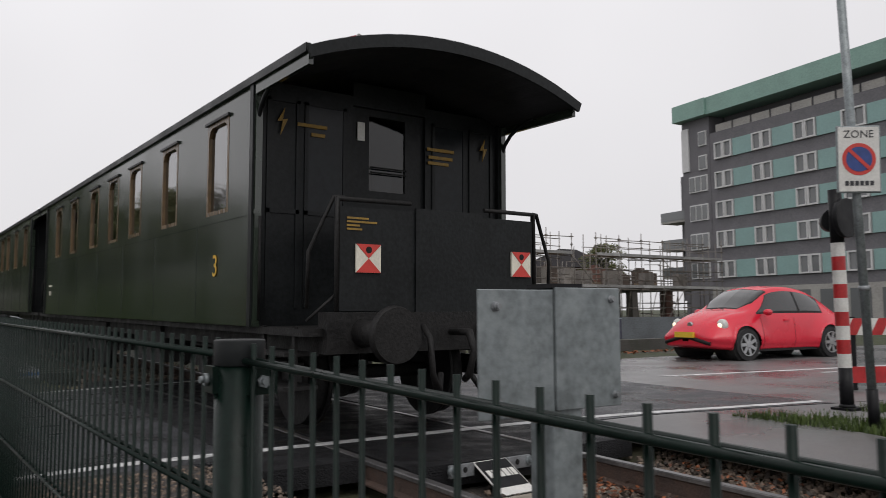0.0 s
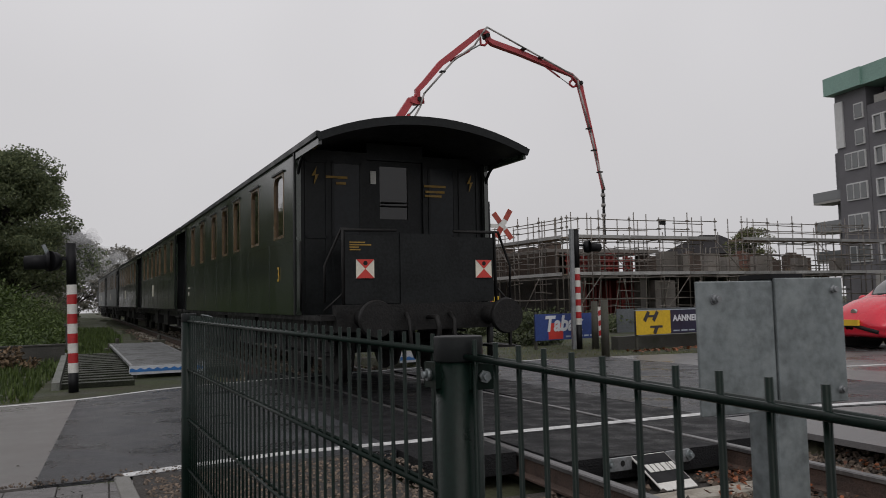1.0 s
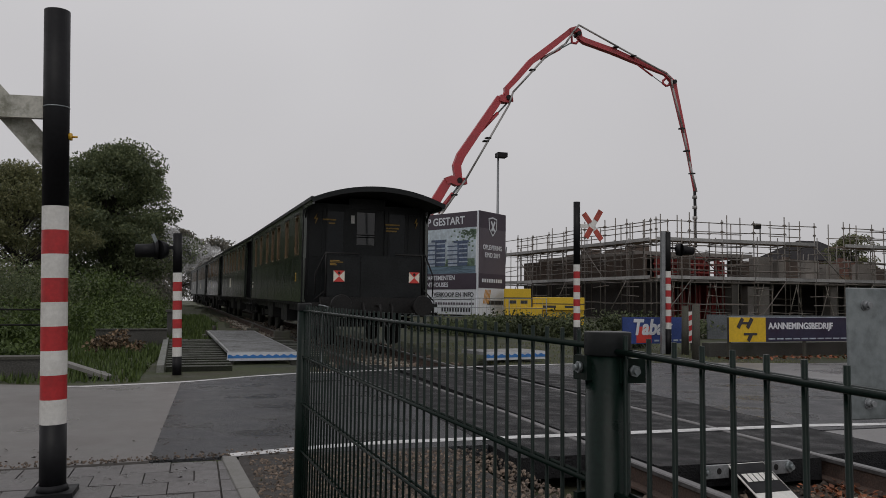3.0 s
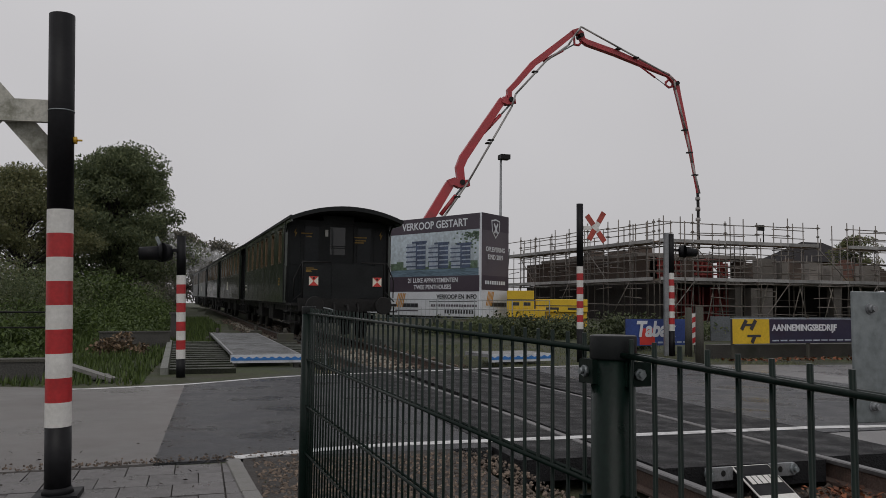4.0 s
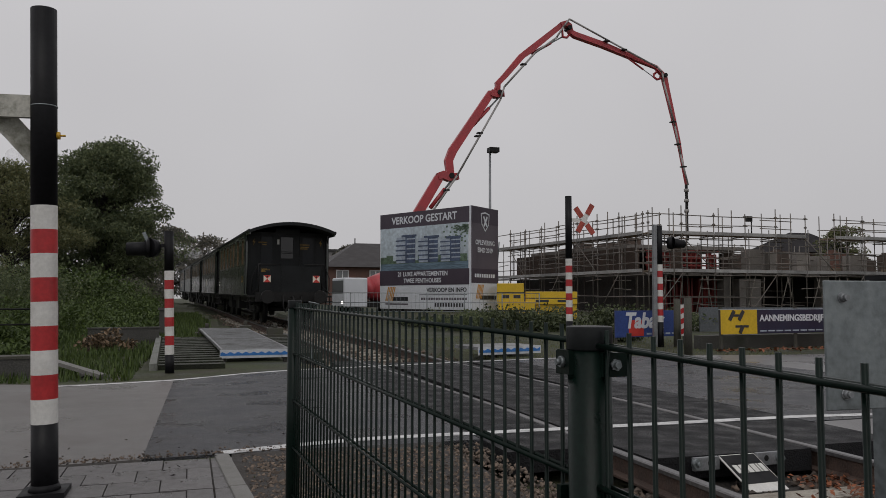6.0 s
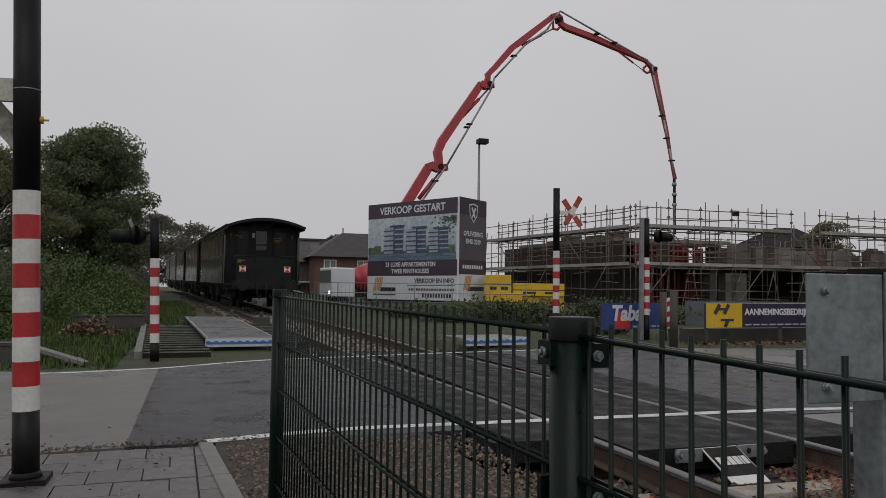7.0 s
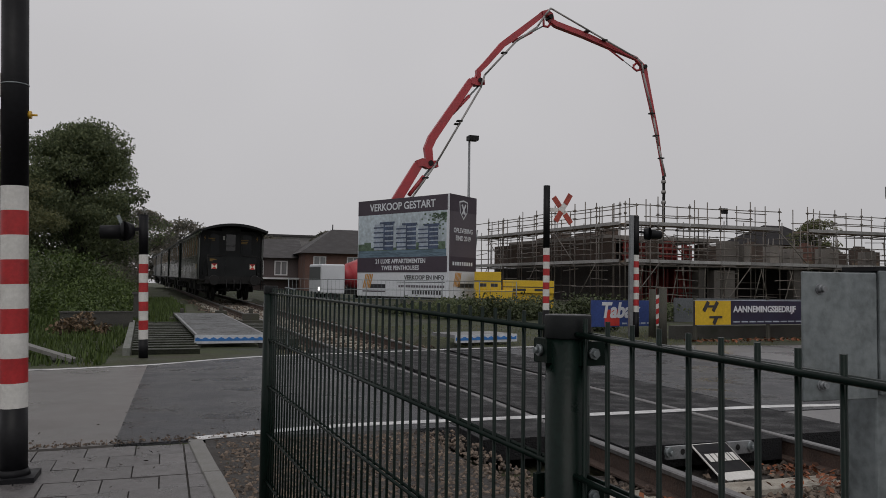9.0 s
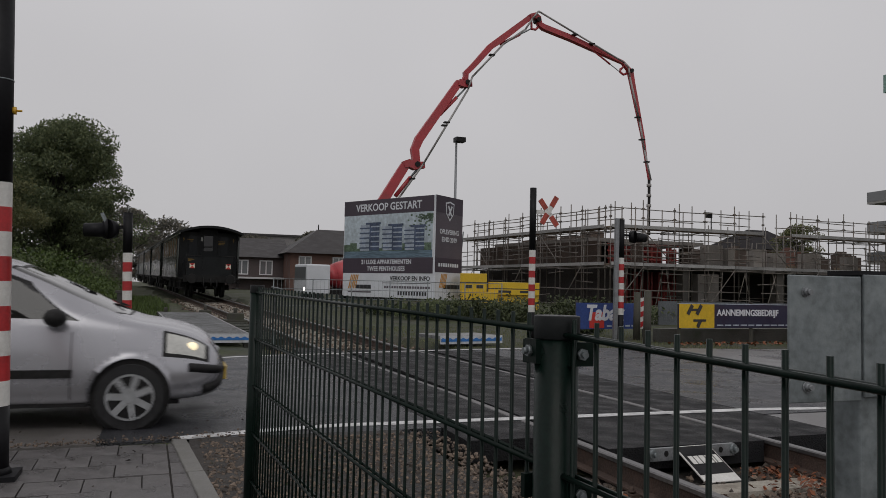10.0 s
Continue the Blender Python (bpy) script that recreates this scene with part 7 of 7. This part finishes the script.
# ---- zone sign on its lamp pole ----
def build_zone_sign():
    p = thing("no_parking_sign", "white no-parking zone sign on a grey lamp pole", "road sign", pose(4.65, -1.83, 0, 0, -3.2, 0))
    part("pole", Mesh().rod((0, 0, 0.35), (0, 0, 4.9), 0.04, n=14), GALV, p, "galvanised pole")
    part("pole_base", Mesh().rod((0, 0, -0.05), (0, 0, 0.36), 0.052, n=14), BLACK, p)
    part("collar", Mesh().rod((0, 0, 1.28), (0, 0, 1.33), 0.05, n=14), GALV_DARK, p)
    sg = new("sign")
    sg.parent = p
    sg.matrix_local = pose(-0.03, -0.06, 2.52, 0, 3, -38)
    bevel(part("plate", Mesh().box((-0.20, -0.012, -0.32), (0.20, 0.012, 0.32)), GALV, sg), 0.02, 3)
    bevel(part("face", Mesh().box((-0.185, -0.016, -0.305), (0.185, -0.0125, 0.305)), WHITE, sg, "white sign face"), 0.015, 3)
    part("red_ring", Mesh().rod((0, -0.0165, 0.0), (0, -0.019, 0.0), 0.152, n=40), SIGNRED, sg, "red ring")
    part("blue_disc", Mesh().rod((0, -0.019, 0.0), (0, -0.0215, 0.0), 0.118, n=40), BANNERBLUE, sg, "blue disc")
    part("red_slash", Mesh().beam((-0.09, -0.023, 0.09), (0.09, -0.023, -0.09), 0.032, 0.004, up=(0, 1, 0)), SIGNRED, sg)
    text_part("lettering", "ZONE", 0.10, pose(0, -0.018, 0.205, 90, 0, 0), INK, sg, "", 0.001)
    for x in np.arange(-0.13, 0.1, 0.045):
        part("small_print", Mesh().box((x, -0.0185, -0.25), (x + 0.034, -0.0165, -0.205)), INK, sg, "plain bar of small print")


build_zone_sign()
rb = thing("barrier_board", "red and white striped barrier board at the roadside", "barrier", pose(7.7, 0.2, 0, 0, 0, -30))
part("board", Mesh().box((0, -0.02, 0.75), (1.5, 0.0, 0.98)), WHITE, rb)
for x in np.arange(0.0, 1.4, 0.36):
    part("red_slash", Mesh().prism([(x, 0.75), (x + 0.16, 0.75), (x + 0.28, 0.98), (x + 0.12, 0.98)], -0.027, -0.02, "y"), RED, rb)
part("red_board", Mesh().box((0, -0.02, 0.1), (1.5, 0.0, 0.32)), RED, rb)
for x in (0.1, 1.4):
    part("leg", Mesh().box((x, 0.0, -0.02), (x + 0.06, 0.05, 1.0)), BLACK, rb)


# ---- cars ----
def smooth_run(p, k):
    """Points along a run made k times finer, by a smooth curve through them."""
    p = np.asarray(p, float)
    e = np.concatenate([p[:1] * 2 - p[1:2], p, p[-1:] * 2 - p[-2:-1]])
    out = []
    for i in range(len(p) - 1):
        a, b, c, d = e[i:i + 4]
        for j in range(k):
            t = j / k
            out.append(0.5 * (2 * b + (c - a) * t + (2 * a - 5 * b + 4 * c - d) * t * t + (3 * b - a - 3 * c + d) * t ** 3))
    return np.array(out + [p[-1]])


def car_skin(stations, wheels, arch_r, wheel_z, flare, windows, pillar):
    """A car's skin from cross-sections (x, bottom, half width, waist z, belt half width, belt z, roof edge half width and z, crown z), front at +x.
    windows: (name, x0, x1, v0, v1) in the skin's own run from sill to crown; pillar: where it leans and how far. Returns the meshes and the skin."""
    ku, kv = 16, 10
    rows = []
    for x, zb, w, zm, wb, zl, wr, zr, zt in stations:
        rows.append([(x, 0, zb), (x, w * 0.82, zb), (x, w * 0.97, zb + 0.10), (x, w, zm), (x, wb, zl), (x, wr, zr), (x, wr * 0.62, zr + (zt - zr) * 0.72), (x, 0, zt)])
    grid = np.array([smooth_run(r, kv) for r in rows])
    grid = np.array([smooth_run(grid[:, j], ku) for j in range(grid.shape[1])]).transpose(1, 0, 2)
    nu, nv = grid.shape[:2]
    along = grid[:, 3 * kv, 0].copy()
    # the skin's cross lines lean back with the windscreen pillar
    for j in range(4 * kv, nv):
        v = j / kv
        k = min(1, max(0, (v - 4.1) / 0.75)) * (1 if v < 5 else max(0, 1 - (v - 5) / 0.8))
        if k > 0:
            row = grid[:, j].copy()
            want = along + pillar[1] * k * np.exp(-((along - pillar[0]) / 0.32) ** 2)
            grid[:, j] = np.stack([np.interp(want, row[:, 0], row[:, q]) for q in range(3)], 1)
    low = int(4.2 * kv)
    for wx in wheels:
        for i in range(nu):
            for j in range(kv, low):
                x, y, z = grid[i, j]
                d = math.hypot(x - wx, z - wheel_z)
                grid[i, j, 1] += flare * math.exp(-((d - arch_r) / (0.45 * arch_r)) ** 2) * min(1, y / 0.4)
                if 0.86 * arch_r < d < 1.14 * arch_r and y > 0.3:
                    grid[i, j, 0], grid[i, j, 2] = wx + (x - wx) * arch_r / d, wheel_z + (z - wheel_z) * arch_r / d
    made = [("body", (1, -1)), ("window_seal", (1, -1))]
    for name, *_ in windows:
        made += [(name, (1,)), (name, (-1,))] if "side" in name or "light" in name else [(name, (1, -1))]
    skins = []
    keys = {}
    for i in range(nu - 1):
        for j in range(nv - 1):
            cx, cy, cz = grid[i:i + 2, j:j + 2].reshape(4, 3).mean(0)
            v = (j + 0.5) / kv
            if any(math.hypot(cx - wx, cz - wheel_z) < arch_r * 0.985 for wx in wheels) and cy > 0.3 and v < 4.2:
                continue
            key = "body"
            ux = (along[i] + along[i + 1]) / 2
            for name, x0, x1, v0, v1 in windows:
                if x0 < ux < x1 and v0 < v < v1:
                    key = name
                elif x0 - 0.03 < ux < x1 + 0.03 and v0 - 0.09 < v < v1 + 0.09 and key == "body":
                    key = "window_seal"
            keys[i, j] = key
    for key, sides in made:
        g = Mesh()
        skins.append((key, g))
        for s in sides:
            index, vs, fs = {}, [], []
            for (i, j), k in keys.items():
                if k != key:
                    continue
                q = []
                for a, b in ((i, j), (i, j + 1), (i + 1, j + 1), (i + 1, j)):
                    if (a, b) not in index:
                        index[a, b] = len(vs)
                        x, y, z = grid[a, b]
                        vs.append((x, s * y, z))
                    q.append(index[a, b])
                fs.append(tuple(q if s > 0 else q[::-1]))
            g.add(vs, fs, True)
    return skins, grid


TYRE = mat("tyre", (0.012, 0.012, 0.013), 0.7, var=0.2, scale=10, fine=60, bump=0.15)
RIM = mat("silver_rim", (0.42, 0.43, 0.44), 0.35, metal=0.6, var=0.1, scale=8, fine=40, bump=0.03)
CARGLASS = clear_glass("car_glass", (0.06, 0.066, 0.068), 0.06)
LAMP_ON = glow("headlamp_lit", (1.0, 0.86, 0.58), 0.8)
LAMPGLASS = mat("lamp_glass", (0.55, 0.55, 0.52), 0.12, var=0.1, scale=10, fine=40, bump=0.02)
AMBER = glow("amber_lamp", (1.0, 0.38, 0.05), 0.8)
PLATE = mat("plate_yellow", (0.75, 0.50, 0.04), 0.5, var=0.05, scale=8, fine=40, bump=0)


def add_wheel(car, x, y, r, spokes, side):
    w = new("wheel")
    w.parent, w.location = car, (x, y, r)
    g = Mesh().rod((0, -0.09, 0), (0, 0.09, 0), r, n=30)
    part("tyre", g, TYRE, w)
    o = side * 0.095
    part("rim_back", Mesh().rod((0, side * 0.088, 0), (0, side * 0.092, 0), r * 0.70, n=26), UNDER, w)
    rim = Mesh().rod((0, side * 0.09, 0), (0, side * 0.108, 0), r * 0.17, n=14)
    for k in range(spokes):
        a = 2 * math.pi * k / spokes
        d = Vector((math.cos(a), 0, math.sin(a)))
        rim.beam(d * r * 0.12 + Vector((0, o, 0)), d * r * 0.68 + Vector((0, o, 0)), r * 0.20, 0.016, up=(0, 1, 0))
    for k in range(24):
        a, b = 2 * math.pi * k / 24, 2 * math.pi * (k + 1) / 24
        rim.beam((math.cos(a) * r * 0.68, o, math.sin(a) * r * 0.68), (math.cos(b) * r * 0.68, o, math.sin(b) * r * 0.68), r * 0.06, 0.02, up=(0, 1, 0))
    part("rim", rim, RIM, w, "silver spoked rim")
    return w


def build_car(label, m, paint, stations, windows, wheels, r, half, lamps, trim, plate_z, flare, round_lamp, pillar):
    """A small car facing +x."""
    c = thing("car", label, "car", m)
    arch_r = r * 1.17
    skins, grid = car_skin(stations, wheels, arch_r, r, flare, windows, pillar)
    for key, g in skins:
        part(key, g, {"body": paint, "window_seal": UNDER, "headlight": LAMPGLASS}.get(key, CARGLASS), c, {"body": "", "window_seal": "black window rubber", "headlight": "clear swept headlight"}.get(key, "dark car window"))
    part("floor_pan", Mesh().box((wheels[0] - 0.4, -half * 0.78, 0.16), (wheels[1] + 0.35, half * 0.78, 0.34)), UNDER, c)
    part("seats", Mesh().box((-0.75, -half * 0.62, 0.34), (0.25, half * 0.62, 0.80)).box((-0.95, -half * 0.62, 0.34), (-0.75, half * 0.62, 1.02)), UNDER, c)
    tall = max(q[8] for q in stations)
    lx, ly, lz, lw = lamps
    for s in (-1, 1):
        part("mirror", Mesh().ball((wheels[1] - 0.52, s * (half + 0.07), 0.60 * tall + 0.045), 0.10, 12, 8, (0.8, 1.0, 0.66)), trim, c)
        if trim is UNDER:
            part("rubbing_strip", Mesh().box((wheels[0] + r + 0.12, s * (half + 0.002) - 0.012, 0.39), (wheels[1] - r - 0.16, s * (half + 0.002) + 0.012, 0.45)), UNDER, c)
        part("sill", Mesh().box((wheels[0] + r + 0.05, s * half * 0.90 - 0.03, 0.17), (wheels[1] - r - 0.05, s * half * 0.90 + 0.03, 0.22)), UNDER, c)
        # door edges, laid on the skin
        for dx in (wheels[1] - r - 0.16, wheels[1] - r - 1.12):
            i = int(np.argmin(abs(grid[:, 30, 0] - dx)))
            part("door_seam", Mesh().path([(q[0], s * (q[1] + 0.001), q[2]) for q in grid[i, 17:41:3]], 0.004, 5), UNDER, c)
        i = int(np.argmin(abs(grid[:, 30, 0] - (wheels[1] - r - 0.95))))
        q = grid[i, 37]
        part("door_handle", Mesh().box((q[0], s * (q[1] + 0.012) - 0.012, q[2] - 0.02), (q[0] + 0.17, s * (q[1] + 0.012) + 0.012, q[2] + 0.012)), paint, c)
        for x in wheels:
            g = Mesh().rod((x, s * 0.30, r), (x, s * (half - 0.035), r), arch_r * 0.995, n=36)
            part("wheel_arch", g, UNDER, c)
            add_wheel(c, x, s * (half - 0.075), r, 7, s)
        if round_lamp:
            g = Mesh().ball((lx, s * ly, lz), 1.0, 20, 12, (lw * 0.75, lw * 0.92, lw))
            part("headlight", g, LAMPGLASS, c, "round clear headlight")
            part("headlight_bulb", Mesh().ball((lx + lw * 0.45, s * ly * 1.02, lz), lw * 0.45, 14, 10), LAMP_ON, c, "lit headlamp")
            part("indicator", Mesh().ball((lx + 0.10, s * (ly + 0.0), lz - 0.27), 0.08, 12, 8, (0.6, 1.0, 0.38)), AMBER, c, "amber lamp")
        else:
            q = grid[int(np.argmin(abs(grid[:, 37, 0] - lx))), 37]
            part("headlight_bulb", Mesh().ball((q[0], s * q[1], q[2]), 0.055, 14, 10, (0.8, 0.3, 0.62)), LAMP_ON, c, "lit headlamp")
    nose = stations[-1]
    def bow(j, x0, lift, step=6):
        """A line round the nose on the skin's own run j, ahead of x0."""
        half_run = [q for q in grid[::step, j] if q[0] > x0] + [grid[-1, j]]
        pts = [(q[0] + lift, q[1] + lift * 0.6, q[2]) for q in half_run]
        return pts + [(nose[0] + lift, 0.0, pts[-1][2])] + [(x, -y, z) for x, y, z in reversed(pts)]
    if trim is UNDER:
        part("bumper_strip", Mesh().path(bow(30, wheels[1] + arch_r + 0.06, 0.004), 0.034, 8), trim, c, "black bumper strip")
        part("badge", Mesh().ball((nose[0] - 0.03, 0, 0.53), 0.05, 12, 8, (0.5, 1.0, 0.7)), RIM, c, "plain silver badge shape")
    else:
        part("badge", Mesh().rod((nose[0] - 0.17, 0, 0.70), (nose[0] - 0.12, 0, 0.69), 0.065, n=20), RIM, c, "plain silver badge shape")
    part("grille", Mesh().path(bow(17, nose[0] - (0.10 if round_lamp else 0.16), -0.005), 0.04, 8), UNDER, c, "black lower grille")
    part("number_plate", Mesh().box((nose[0] + 0.0, -0.25, plate_z), (nose[0] + 0.05, 0.25, plate_z + 0.11)), PLATE, c, "plain yellow plate")
    i = int(np.argmin(abs(grid[:, -1, 0] - (wheels[1] - 0.10))))
    for s in (-1, 1):
        p, q = grid[i, -6], grid[max(0, i - 4), -3]
        part("wiper", Mesh().path([(p[0], s * p[1], p[2] + 0.02), (q[0], s * q[1] * 0.2, q[2] + 0.02)], 0.008, 6), UNDER, c)
    return c


SILVER = mat("silver_paint", (0.40, 0.40, 0.425), 0.26, metal=0.6, var=0.05, scale=2, fine=200, bump=0.01, spec=0.6)
CARRED = mat("bright_red_paint", (0.66, 0.020, 0.045), 0.25, var=0.05, scale=2, fine=100, bump=0.01, spec=0.6)
MAROON = mat("dull_red_paint", (0.22, 0.035, 0.06), 0.3, var=0.06, scale=2, fine=100, bump=0.01, spec=0.6)

HATCH = [
    (-1.74, 0.52, 0.10, 0.56, 0.08, 0.60, 0.05, 0.62, 0.63), (-1.72, 0.34, 0.62, 0.50, 0.58, 0.70, 0.50, 0.78, 0.80), (-1.62, 0.24, 0.76, 0.50, 0.72, 0.79, 0.56, 0.98, 1.00),
    (-1.35, 0.18, 0.80, 0.48, 0.77, 0.80, 0.57, 1.17, 1.22), (-0.90, 0.17, 0.82, 0.47, 0.78, 0.80, 0.57, 1.24, 1.29),
    (-0.40, 0.17, 0.82, 0.47, 0.78, 0.80, 0.57, 1.25, 1.31), (0.10, 0.17, 0.82, 0.47, 0.78, 0.79, 0.57, 1.21, 1.28),
    (0.42, 0.17, 0.82, 0.47, 0.78, 0.785, 0.58, 1.10, 1.17), (0.76, 0.17, 0.82, 0.47, 0.77, 0.78, 0.60, 0.95, 1.02),
    (1.12, 0.18, 0.81, 0.47, 0.73, 0.755, 0.56, 0.81, 0.84), (1.36, 0.19, 0.79, 0.46, 0.69, 0.715, 0.52, 0.765, 0.795),
    (1.56, 0.20, 0.75, 0.45, 0.64, 0.66, 0.46, 0.715, 0.74), (1.70, 0.22, 0.67, 0.43, 0.56, 0.58, 0.40, 0.63, 0.655), (1.78, 0.26, 0.54, 0.42, 0.46, 0.49, 0.30, 0.52, 0.53), (1.80, 0.36, 0.10, 0.41, 0.08, 0.44, 0.05, 0.455, 0.46)]
HATCH_WINDOWS = [("front_side_window", -0.42, 0.74, 4.14, 4.84), ("rear_side_window", -1.28, -0.50, 4.14, 4.84),
                 ("windscreen", 0.32, 1.08, 5.14, 7.1), ("rear_window", -1.62, -1.36, 5.2, 7.1), ("headlight", 1.38, 1.66, 3.42, 3.98)]
silver_car = build_car("silver-grey hatchback with lit headlights on the wet road", pose(-45, 1.1, 0), SILVER, HATCH, HATCH_WINDOWS, (-1.05, 1.13), 0.243, 0.82,
                       (1.56, 0.575, 0.585, 0.25), UNDER, 0.30, 0.0, False, (0.74, -0.36))

COMPACT = [
    (-2.08, 0.44, 0.10, 0.48, 0.08, 0.52, 0.05, 0.54, 0.55), (-2.05, 0.30, 0.52, 0.48, 0.46, 0.60, 0.36, 0.65, 0.67), (-1.92, 0.24, 0.70, 0.52, 0.62, 0.76, 0.46, 0.85, 0.88),
    (-1.62, 0.21, 0.79, 0.52, 0.70, 0.87, 0.52, 1.03, 1.08), (-1.20, 0.20, 0.82, 0.50, 0.74, 0.92, 0.55, 1.23, 1.30),
    (-0.72, 0.19, 0.83, 0.50, 0.77, 0.93, 0.56, 1.37, 1.45), (-0.18, 0.19, 0.83, 0.50, 0.78, 0.93, 0.56, 1.42, 1.51),
    (0.30, 0.19, 0.83, 0.50, 0.78, 0.93, 0.56, 1.37, 1.47), (0.66, 0.19, 0.83, 0.50, 0.77, 0.92, 0.58, 1.21, 1.31),
    (1.06, 0.19, 0.82, 0.50, 0.72, 0.90, 0.56, 0.98, 1.03), (1.34, 0.20, 0.82, 0.50, 0.66, 0.86, 0.46, 0.93, 0.975),
    (1.64, 0.22, 0.80, 0.50, 0.58, 0.78, 0.38, 0.84, 0.875), (1.88, 0.24, 0.72, 0.48, 0.50, 0.66, 0.32, 0.71, 0.735), (2.03, 0.28, 0.58, 0.45, 0.42, 0.52, 0.28, 0.55, 0.565), (2.06, 0.38, 0.10, 0.44, 0.08, 0.47, 0.05, 0.485, 0.49)]
COMPACT_WINDOWS = [("front_side_window", -0.34, 0.84, 4.12, 4.86), ("rear_side_window", -1.12, -0.42, 4.12, 4.86),
                   ("windscreen", 0.42, 1.02, 5.12, 7.1), ("rear_window", -1.62, -1.02, 5.2, 7.1)]
build_car("bright red rounded compact car with lit headlights", pose(13.41, 5.65, 0, 0, 0, 175) @ Matrix.Diagonal((1.1, 1.1, 1.1, 1)), CARRED, COMPACT, COMPACT_WINDOWS, (-1.26, 1.25), 0.315, 0.85,
          (1.66, 0.60, 0.69, 0.135), CARRED, 0.45, 0.055, True, (0.84, -0.42))
build_car("dull red small car waiting behind the sign", pose(18.3, 3.0, 0, 0, 0, 188), MAROON, HATCH, HATCH_WINDOWS, (-1.05, 1.13), 0.28, 0.82,
          (1.56, 0.575, 0.585, 0.25), MAROON, 0.30, 0.008, False, (0.74, -0.36))


# ---- steam drifting from the engine ----
def build_steam():
    m = bpy.data.materials.new("steam")
    m.use_nodes = True
    n, l = m.node_tree.nodes, m.node_tree.links
    df, tr, mx = n.new("ShaderNodeBsdfTranslucent"), n.new("ShaderNodeBsdfTransparent"), n.new("ShaderNodeMixShader")
    d2, m2 = n.new("ShaderNodeBsdfDiffuse"), n.new("ShaderNodeMixShader")
    df.inputs["Color"].default_value = d2.inputs["Color"].default_value = (0.92, 0.92, 0.93, 1)
    m2.inputs[0].default_value = 0.5
    l.new(df.outputs[0], m2.inputs[1]), l.new(d2.outputs[0], m2.inputs[2])
    co, no, rp = n.new("ShaderNodeTexCoord"), n.new("ShaderNodeTexNoise"), n.new("ShaderNodeMapRange")
    no.inputs["Scale"].default_value, no.inputs["Detail"].default_value = 0.9, 4
    rp.inputs[1].default_value, rp.inputs[2].default_value, rp.inputs[3].default_value, rp.inputs[4].default_value = 0.34, 0.62, 0.0, 0.17
    l.new(co.outputs["Object"], no.inputs["Vector"]), l.new(no.outputs["Fac"], rp.inputs[0]), l.new(rp.outputs[0], mx.inputs[0])
    l.new(tr.outputs[0], mx.inputs[1]), l.new(m2.outputs[0], mx.inputs[2]), l.new(mx.outputs[0], n["Material Output"].inputs["Surface"])
    out = []
    rnd = random.Random(77)
    for k in range(3):
        g = Mesh()
        for _ in range(80):
            g.ball((rnd.gauss(0, 1.2), rnd.gauss(0, 1.6), rnd.gauss(0, 0.9)), rnd.uniform(0.25, 0.8), 12, 8)
        out.append(solid("steam_cloud", g, m, "thin white drifting steam cloud", "steam", "steam from the engine", kind="stuff"))
    return out


STEAM = build_steam()


# ---- what moves ----
def train_x(y):
    return float(np.interp(y, (-0.14, 1.7, 3.42, 5.1, 6.83, 8.67, 13.9, 17.2, 24.0, 28.4, 32.2, 140), (0.99, 0.89, 0.77, 0.66, 0.56, 0.48, 0.21, 0.01, -0.38, -0.68, -0.97, -8.0)))


def train_y(t):
    """The tail's way along the line: the train slows a little."""
    return float(np.interp(t, (0, 2.5, 4, 5, 5.5, 6, 6.5, 7, 7.5, 8, 8.5, 9, 9.5, 10), (-0.14, 8.63, 13.88, 17.3, 18.95, 20.6, 22.2, 23.8, 25.35, 26.85, 28.3, 29.7, 31.05, 32.3)))


def motions():
    times = [k * 0.5 for k in range(21)]
    for vehicle, ahead in TRAIN:
        rows = []
        for t in times:
            y = train_y(t) + ahead
            x, xb = train_x(y), train_x(y + 12.0)
            yaw = math.degrees(math.atan2(x - xb, 12.0))
            rows.append((t, pose(x, y, 0.035 + 0.0108 * (y + 0.1), 0.6, 0, yaw)))
        walk(vehicle, rows)
    # the silver car arrives at the end and keeps its pace; its wheels roll
    walk(silver_car, [(0.0, pose(-46.28, 2.4, 0, 0, 0, -1.6)), (5.0, pose(-25.28, 1.75, 0, 0, 0, -1.6)), (10.0, pose(-4.25, 1.27, 0, 0, 0, -1.2))])
    for w in [c for c in silver_car.children if c.name.startswith("wheel") and c.type == "EMPTY"]:
        x, y, z = w.location
        rows = []
        for k in range(0, 101):
            rows.append((k * 0.1, pose(x, y, z, 0, math.degrees(4.2 * k * 0.1 / 0.243), 0)))
        walk(w, rows)
    # steam drifts back over the trees
    drift = ((-5.6, 76, 6.2), (-6.4, 88, 6.2), (-13.5, 100, 5.5)), ((-6.6, 74, 7.6), (-11.5, 84, 8.0), (-16.0, 92, 8.5)), ((-15, 60, 7.5), (-18.5, 60, 8.8), (-22, 60, 10.0))
    for ob, (a, b, c) in zip(STEAM, drift):
        walk(ob, [(0.0, pose(*a)), (5.0, pose(*b, 0, 0, 15)), (10.0, pose(*c, 0, 0, 30))])


motions()
